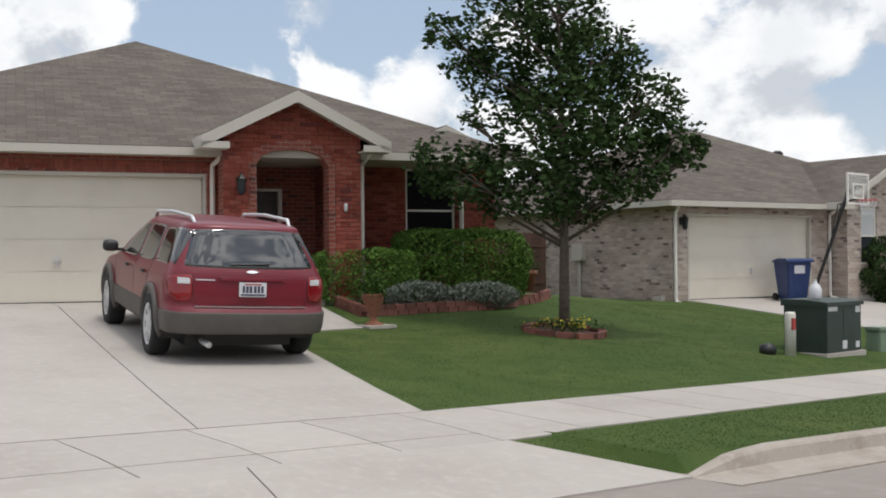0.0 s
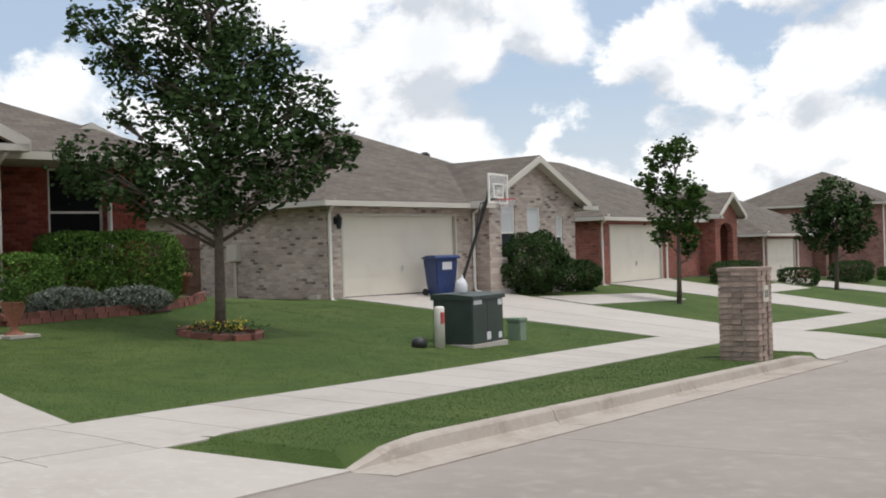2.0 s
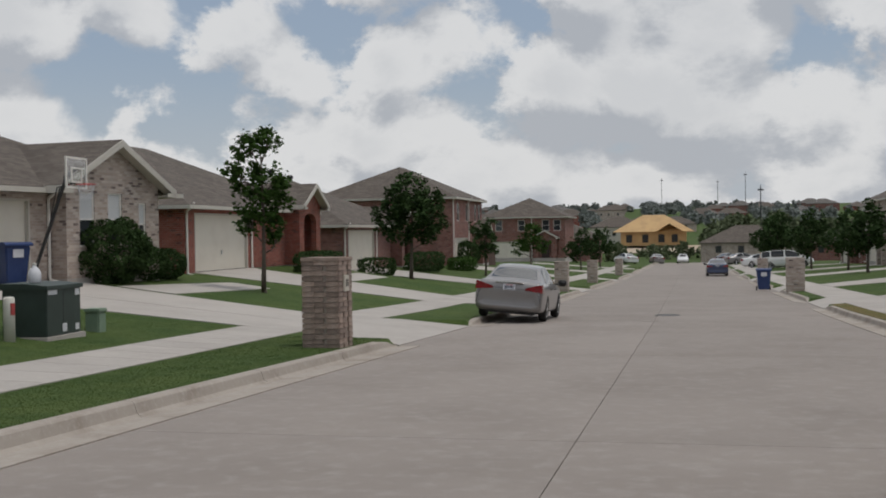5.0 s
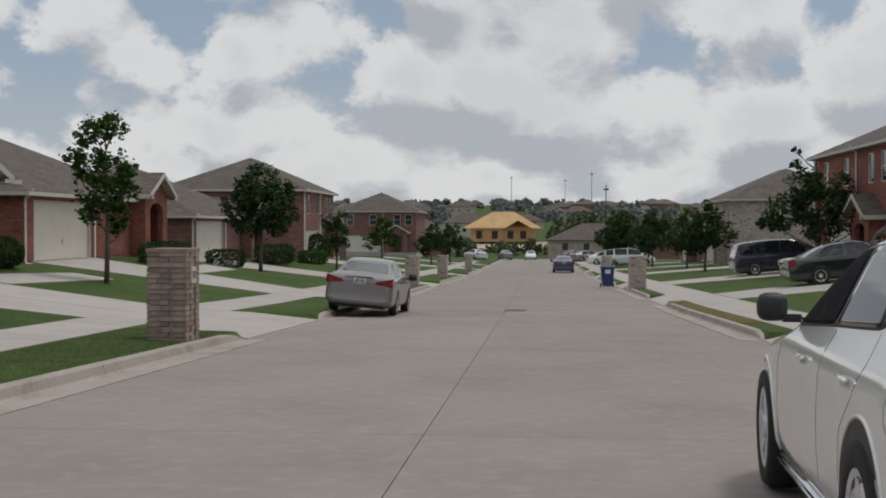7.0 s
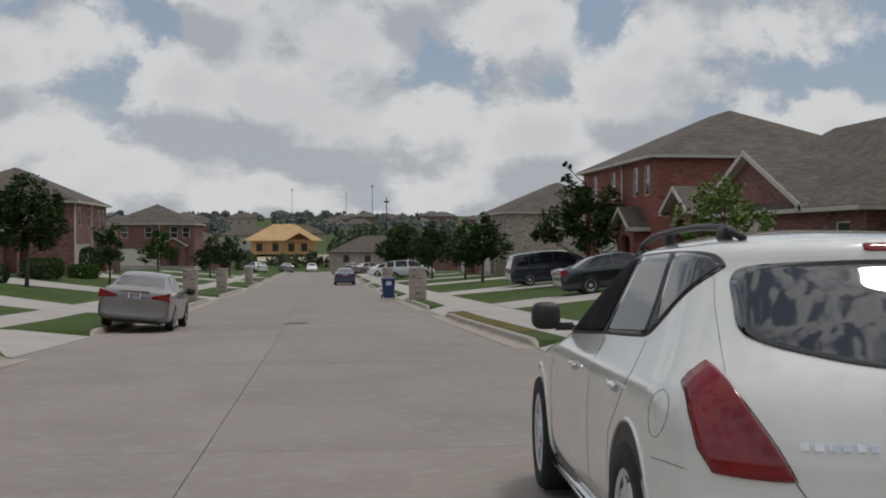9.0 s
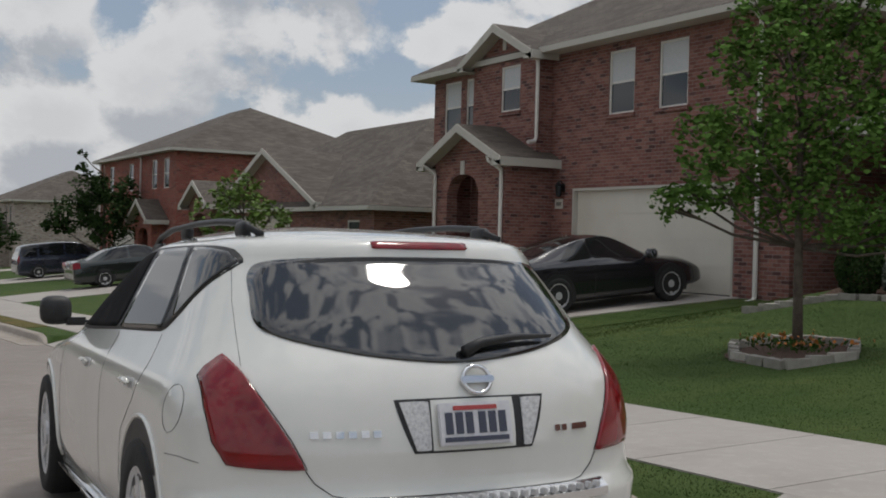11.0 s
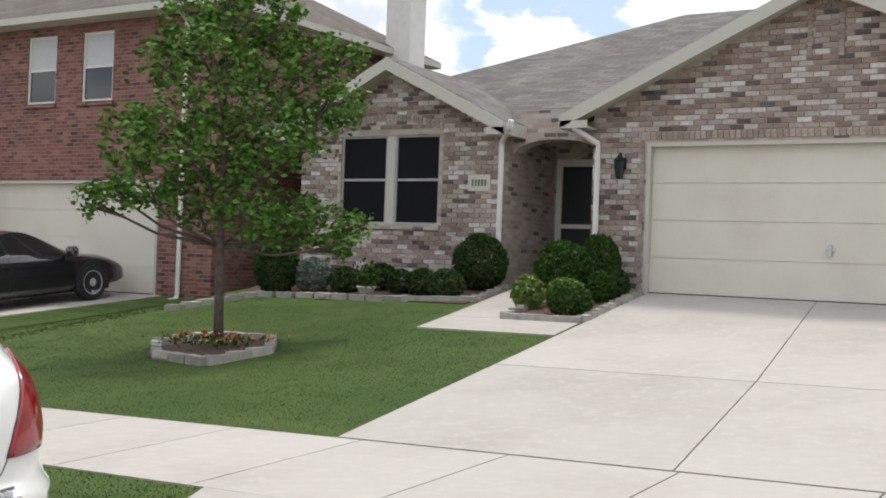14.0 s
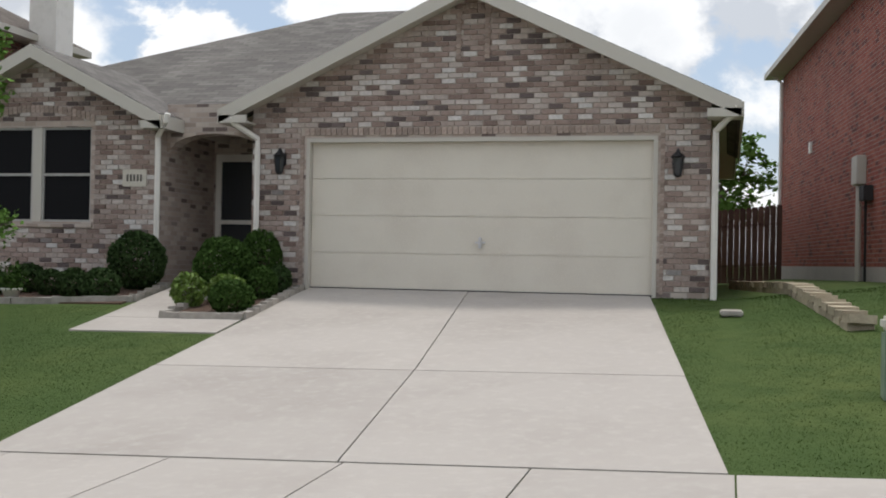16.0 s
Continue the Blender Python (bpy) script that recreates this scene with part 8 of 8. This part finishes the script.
edging("brick_edging", "low red-brick edging round the planted bed", M["brick_edge"], [(-17.1, 11.35), (-14.9, 10.7), (-15.15, 12.4), (-15.2, 13.6), (-15.9, 15.6), (-16.4, 16.4)], (0.22, 0.11, 0.09), 0.012, 0.045, 2)
edging("tree_ring", "ring of weathered red bricks round the oak", M["brick_edge"], circle(-12.56, 12.9, 0.62, 12), (0.26, 0.12, 0.09), 0.01, 0.04, 1, True)
def soil_disc(x, y, r, label, lift=0.02):
    bm = bmesh.new()
    c = bm.verts.new((x, y, ground_z(x, y) + lift + 0.05))
    ring = [bm.verts.new((a, b, ground_z(a, b) + lift)) for a, b in circle(x, y, r, 20)]
    for k in range(20):
        bm.faces.new((c, ring[k], ring[(k + 1) % 20]))
    tagged(part("soil", bm, M["mulch"], smooth=True), label, "soil", kind="structure")


soil_disc(-12.56, 12.9, 0.6, "dark soil inside the brick ring")
sheet("soil", ((-17.4, 11.3), (-14.95, 10.75), (-15.3, 14.5), (-17.2, 16.2)), 8, 8, M["mulch"], None, 0.05, 0.02, "structure", "dark mulch in the planted bed")
soil_disc(9.36, 8.6, 0.68, "dark mulch in the flower bed")
sheet("soil", ((12.45, 5.58), (15.4, 5.92), (15.4, 6.93), (12.45, 6.58)), 6, 6, M["mulch"], None, 0.05, 0.02, "structure", "brown mulch in the corner bed")
sheet("soil", ((13.45, 7.75), (15.4, 8.0), (15.4, 12.6), (13.2, 11.6)), 6, 8, M["mulch"], None, 0.05, 0.02, "structure", "brown mulch under the clipped shrubs")
edging("stone_edging", "grey stone edging round the tree bed", M["stone_edge"], [(8.80, 8.85), (8.64, 7.98), (9.43, 7.82), (10.05, 8.30), (10.0, 9.15), (9.35, 9.40)], (0.27, 0.11, 0.11), 0.004, 0.035, 1, True, 11)
edging("stone_edging", "grey stone edging along the shrub bed", M["stone_edge"], [(15.2, 7.98), (13.7, 7.72), (13.35, 9.0), (13.3, 10.2), (13.15, 11.2), (12.4, 11.35), (11.55, 11.45)], (0.28, 0.10, 0.10), 0.012, 0.035, 1, False, 17)
edging("stone_edging", "grey stone edging round the corner bed", M["stone_edge"], [(15.25, 5.92), (12.42, 5.55), (12.42, 6.6), (13.6, 6.75)], (0.28, 0.10, 0.10), 0.012, 0.035, 1, False, 23)
edging("stone_wall", "low dry-laid tan stone wall between two lawns", M["stone_tan"], [(12.0, -1.3), (16.5, -0.75), (22.0, -0.15)], (0.34, 0.26, 0.085), 0.012, 0.02, 2, False, 31)


def flower_bed(x, y, r, n, mat, label, h=0.16):
    T = empty("flowers", pose(x, y, ground_z(x, y)), label, "flowers")
    pts = np.stack([RNG.normal(size=n) * r * 0.45, RNG.normal(size=n) * r * 0.45, RNG.uniform(0.05, h, n)], 1)
    leaf_mesh("foliage", pts, M["leaf_mid"], T, 0.06, 0.5, 1.0)
    p2 = pts[: n // 3] + np.array([0, 0, 0.05])
    leaf_mesh("blossom", p2, mat, T, 0.045, 0.9, 1.0)


flower_bed(9.45, 8.62, 0.62, 330, M["flower"], "orange and yellow flowers in the tree bed", 0.16)
flower_bed(-12.56, 12.9, 0.6, 300, M["yellow_flower"], "sparse yellow flowers at the oak's foot", 0.2)


def pot(x, y, r, h, plant, label, lift=0.0, urn=False):
    z = ground_z(x, y) + lift
    T = empty("plant_pot", pose(x, y, z), label, "plant pot")
    bm = bmesh.new()
    if urn:
        prof = [(r * 0.9, 0.0), (r * 0.9, 0.05), (r * 0.35, 0.09), (r * 0.3, h * 0.35), (r * 0.55, h * 0.5), (r * 0.9, h * 0.78), (r * 1.05, h * 0.95), (r * 1.12, h), (r * 0.9, h), (r * 0.8, h * 0.9)]
        part("plinth", box(-r * 1.5, r * 1.5, -r * 1.5, r * 1.5, -0.02, 0.035, 0.01), M["stone_edge"], T)
    else:
        prof = [(r * 0.66, 0.0), (r * 0.95, h * 0.8), (r * 1.08, h * 0.8), (r * 1.1, h), (r * 0.92, h), (r * 0.9, h * 0.85)]
    add_lathe(bm, prof, 18)
    part("vessel", bm, M["terracotta"] if not plant == "white" else M["pvc"], T, smooth=True)
    n = 500
    pts = RNG.normal(size=(n, 3)) * np.array([r * 0.6, r * 0.6, 0.11]) + np.array([0, 0, h + 0.1])
    pts[:, 2] = np.maximum(pts[:, 2], h - 0.02)
    leaf_mesh("foliage", pts, M["leaf_mid"], T, 0.06, 0.5, 1.0)
    if plant == "flowers":
        leaf_mesh("blossom", pts[:80] + np.array([0, 0, 0.06]), M["yellow_flower"], T, 0.05, 0.9, 1.0)


pot(-13.85, 10.12, 0.17, 0.5, "green", "tall terracotta urn with trailing plants beside the walk", 0.0, True)
pot(-16.75, 16.05, 0.26, 0.42, "green", "terracotta pot with a leafy plant on brick edging", 0.1)
pot(-16.6, 15.4, 0.28, 0.3, "flowers", "terracotta bowl with yellow flowers", 0.18)
pot(-16.3, 13.4, 0.2, 0.4, "green", "terracotta pot half hidden by shrubs", 0.1)
pot(13.45, 9.4, 0.13, 0.14, "white", "small white planter among the shrubs", 0.05)
for x, y in ((13.35, 9.75), (13.2, 10.05)):
    o = part("stone", box(-0.07, 0.07, -0.06, 0.06, 0, 0.07, 0.02), M["stone_edge"])
    o.location = (x, y, ground_z(x, y))
    tagged(o, "pale loose stone on the bed's edge", "stone")


# number plaques, with plain bars
def plaque(m, w, h, label):
    T = empty("house_plaque", m, label, "plaque")
    part("tablet", box(-w / 2, w / 2, -0.02, 0.0, -h / 2, h / 2, 0.006), M["sign_white"], T)
    for k in range(5):
        part("bar", box(-w * 0.32 + k * w * 0.14, -w * 0.32 + k * w * 0.14 + w * 0.08, -0.024, -0.0205, -h * 0.2, h * 0.2), M["ink_grey"], T)


plaque(pose(15.39, 8.68, 2.58, 0, 0, -90), 0.40, 0.26, "cast stone number plaque set in tan brick")
plaque(pose(15.39, 21.1, 2.3, 0, 0, -90), 0.30, 0.22, "cast stone number plaque beside a garage")
T = empty("wall_ornament", house_frame(-18.3, 7.0, 0.74, -1, 19) @ pose(4.72, -0.58, 1.58), "small white ornament on the red brick", "ornament")
bm = bmesh.new()
add_lathe(bm, [(0.02, -0.06), (0.04, -0.02), (0.03, 0.03), (0.045, 0.06), (0.01, 0.09)], 8)
part("figure", bm, M["plate"], T, smooth=True)
px, py = 13.7, -0.05
o = part("splash_block", box(-0.3, 0.3, -0.13, 0.13, 0, 0.06, 0.015), M["stone_edge"])
o.location = (px, py, ground_z(px, py))
tagged(o, "grey splash block under a downspout", "splash block")


# red two-storey side wall, fence and tree beyond the tan house
def house_side():
    H = empty("house", pose(30.0, -1.3, 1.3, 0, 0, 180 + 5.6), "two-storey red-brick house seen from its side", "house")
    # local x runs to the street, local y away from the tan house
    L = 14.5
    bm = bmesh.new()
    add_box(bm, 0, L, 0, 0.2, 0.15, 4.95)
    add_box(bm, 0, 0.2, 0.2, 9, 0.15, 4.95)
    add_box(bm, L - 0.2, L, 0.2, 9, 0.15, 4.95)
    add_box(bm, 0.2, L - 0.2, 8.8, 9, 0.15, 4.95)
    part("wall", bm, M["brick_red"], H)
    part("foundation", box(0.02, L - 0.02, -0.01, 9, -1.5, 0.15), M["concrete"], H)
    hip_roof(H, 0, L, 0, 9, 5.1, 0.5, 0.4, M["roof"])
    bm = bmesh.new()
    add_tube(bm, [(0.15, -0.3, 5.0), (0.12, -0.06, 4.8), (0.12, -0.06, 0.1)], 0.05, 6)
    part("downspout", bm, M["trim_white"], H)
    bm = bmesh.new()
    add_box(bm, 9.3, 9.75, -0.16, 0, 1.55, 2.05, 0.015)
    add_tube(bm, [(9.55, -0.08, -0.6), (9.55, -0.08, 1.6)], 0.05, 8)
    part("meter_box", bm, M["trim"], H, "grey electric meter with conduit")
    bm = bmesh.new()
    add_tube(bm, [(10.1, -0.08, -0.5), (10.1, -0.08, 1.3)], 0.025, 6)
    add_box(bm, 9.95, 10.3, -0.16, 0, 1.25, 1.5, 0.01)
    part("gas_pipe", bm, M["black"], H)
    part("vent", box(4.2, 4.4, -0.05, 0, 2.6, 2.85, 0.01), M["trim_white"], H)


house_side()


def fence(x0, y0, x1, y1, label, h=1.8):
    T = tagged(new("fence"), label, "fence")
    d = math.hypot(x1 - x0, y1 - y0)
    n = int(d / 0.138)
    me = bpy.data.meshes.new("board")
    bm = bmesh.new()
    add_prism(bm, [(-0.07, 0), (0.07, 0), (0.07, h - 0.04), (0.045, h), (-0.045, h), (-0.07, h - 0.04)], "y", -0.01, 0.01)
    bm.to_mesh(me)
    bm.free()
    a = math.degrees(math.atan2(y1 - y0, x1 - x0))
    P = []
    for i in range(n):
        x, y = x0 + (x1 - x0) * (i + 0.5) / n, y0 + (y1 - y0) * (i + 0.5) / n
        P.append(pose(x, y, ground_z(x, y) - 0.03, 0, 0, a))
    pieces(T, [me], M["cedar"], P, "board")
    bm = bmesh.new()
    for z in (0.4, 1.4):
        add_tube(bm, [(x0, y0, ground_z(x0, y0) + z), (x1, y1, ground_z(x1, y1) + z)], 0.04, 4)
    part("rail", bm, M["cedar"], T)


fence(29.6, 0.6, 29.4, -1.3, "dark stained cedar board fence between two houses", 1.9)
fence(-22.5, 20.3, -22.0, 21.9, "dark board fence between two houses")
fence(-19.0, 98.0, -19.0, 112.0, "brown board fence far down the row")
tree(33.0, 0.3, [(0, 0, 2.6, 1.0), (-0.9, 0, 2.2, 0.8), (0.9, 0.2, 2.4, 0.9), (0.2, 0, 3.6, 0.9), (-0.5, 0.2, 3.4, 0.7), (0.9, 0, 3.3, 0.7)], M["leaf_light"], "leafy tree behind the cedar fence", 0.12, 1.2, 500, 0.2)


# ---- the distance ----
def far_house(m, w, d, h, wall, roof, label, group="far houses"):
    H = empty("far_house", m, label, "house", group)
    part("wall", box(-w / 2, w / 2, -d / 2, d / 2, -2, h), wall, H)
    bm = bmesh.new()
    r = min(w, d) / 2 + 0.4
    a, b = w / 2 + 0.4, d / 2 + 0.4
    z = h + r * 0.5
    k = max(0.1, a - r)
    add_slope(bm, [(-a, -b, h), (a, -b, h), (k, 0, z), (-k, 0, z)])
    add_slope(bm, [(a, b, h), (-a, b, h), (-k, 0, z), (k, 0, z)])
    add_slope(bm, [(-a, b, h), (-a, -b, h), (-k, 0, z)])
    add_slope(bm, [(a, -b, h), (a, b, h), (k, 0, z)])
    part("roof", bm, roof, H)
    for x in (-w * 0.3, -w * 0.05, w * 0.28):
        part("window", box(x - 0.5, x + 0.5, -d / 2 - 0.05, -d / 2 + 0.01, h * 0.45, h * 0.45 + 1.2), M["glass"], H)
    return H


far_wall = [M["brick_wine"], M["brick_pale"], M["trim"], M["brick_red"]]
rf = random.Random(5)
for k in range(46):
    y = rf.uniform(430, 1000)
    x = y * math.tan(radians(rf.uniform(-13, 13)))
    h = rf.choice((3.0, 3.2, 5.6))
    far_house(pose(x, y, ground_z(x, y), 0, 0, rf.uniform(-25, 25)), rf.uniform(13, 19), rf.uniform(10, 13), h, far_wall[k % 4], M["roof"] if k % 2 else M["roof_grey"], "distant brick house on the hillside")
for x, y in ((-24, 215), (-30, 250), (-38, 285), (-50, 300), (-20, 330), (10, 205), (-58, 240), (30, 230), (-45, 350), (-70, 330)):
    far_house(pose(x, y, ground_z(x, y) + 0.2, 0, 0, rf.uniform(-15, 15)), 15, 11, 3.2 if x > 0 else 4.6, far_wall[int(abs(x)) % 3], M["roof"], "brick house in the valley below")
# house under construction
H = empty("unfinished_house", pose(-8.9, 300, -2.4) @ Matrix.Scale(1.27, 4), "large unfinished house clad in raw yellow timber sheathing", "house")
part("wall", box(-6.5, 6.5, -5, 5, 0, 2.9), M["sheathing"], H)
# openings are black boxes on the solid wall, their inner shade painted
for u in (-4.8, -1.6, 1.6, 4.2):
    part("opening", box(u - 0.6, u + 0.6, -5.06, -4.95, 0.6, 2.2), M["black"], H)
bm = bmesh.new()
add_slope(bm, [(-8, -6, 2.8), (8, -6, 2.8), (2.2, 0, 6.2), (-2.2, 0, 6.2)])
add_slope(bm, [(8, 6, 2.8), (-8, 6, 2.8), (-2.2, 0, 6.2), (2.2, 0, 6.2)])
add_slope(bm, [(-8, 6, 2.8), (-8, -6, 2.8), (-2.2, 0, 6.2)])
add_slope(bm, [(8, -6, 2.8), (8, 6, 2.8), (2.2, 0, 6.2)])
part("roof", bm, M["sheathing"], H)
bm = bmesh.new()
add_slope(bm, [(0.5, -7.2, 2.8), (3.2, -7.2, 4.4), (3.2, -2, 4.4), (0.5, -2, 2.8)])
add_slope(bm, [(3.2, -7.2, 4.4), (5.9, -7.2, 2.8), (5.9, -2, 2.8), (3.2, -2, 4.4)])
part("gable_roof", bm, M["sheathing"], H)
sheet("building_plot", ((-24, 272), (6, 272), (8, 306), (-26, 306)), 8, 8, M["dirt"], None, 0.1, 0.25, "structure", "pale bare earth of a building plot")
for x, y, h, t in ((15.0, 250.0, 15.5, 0.14), (38, 800, 28, 0.22), (22, 900, 24, 0.22), (-20, 880, 26, 0.22)):
    T = empty("utility_pole", pose(x, y, ground_z(x, y)), "thin utility pole standing far off", "utility pole", "utility poles")
    bm = bmesh.new()
    add_tube(bm, [(0, 0, -1), (0, 0, h)], t, 6, t * 0.7)
    part("pole", bm, M["dark_metal"], T)
    part("crossarm", box(-h * 0.04, h * 0.04, -t, t, h * 0.93, h * 0.95), M["dark_metal"], T)


def woods(label, x0, x1, y0, y1, n, r, leaf, mat):
    """A belt of far trees as one leafy mass."""
    bl = []
    for k in range(n):
        x, y = rf.uniform(x0, x1), rf.uniform(y0, y1)
        z = ground_z(x, y)
        s = r * rf.uniform(0.7, 1.25)
        bl.append((x, y, z + s * 0.7, s))
        bl.append((x + rf.uniform(-s, s) * 0.6, y, z + s * 1.35, s * 0.65))
    pts = blob_points(bl, 90 / r * 2, 0.5)
    o = leaf_mesh("woods", pts, mat, None, leaf, 0.8, 1.0)
    tagged(o, label, "trees", kind="stuff")


# the belts look hazy through their pale leaf colours alone
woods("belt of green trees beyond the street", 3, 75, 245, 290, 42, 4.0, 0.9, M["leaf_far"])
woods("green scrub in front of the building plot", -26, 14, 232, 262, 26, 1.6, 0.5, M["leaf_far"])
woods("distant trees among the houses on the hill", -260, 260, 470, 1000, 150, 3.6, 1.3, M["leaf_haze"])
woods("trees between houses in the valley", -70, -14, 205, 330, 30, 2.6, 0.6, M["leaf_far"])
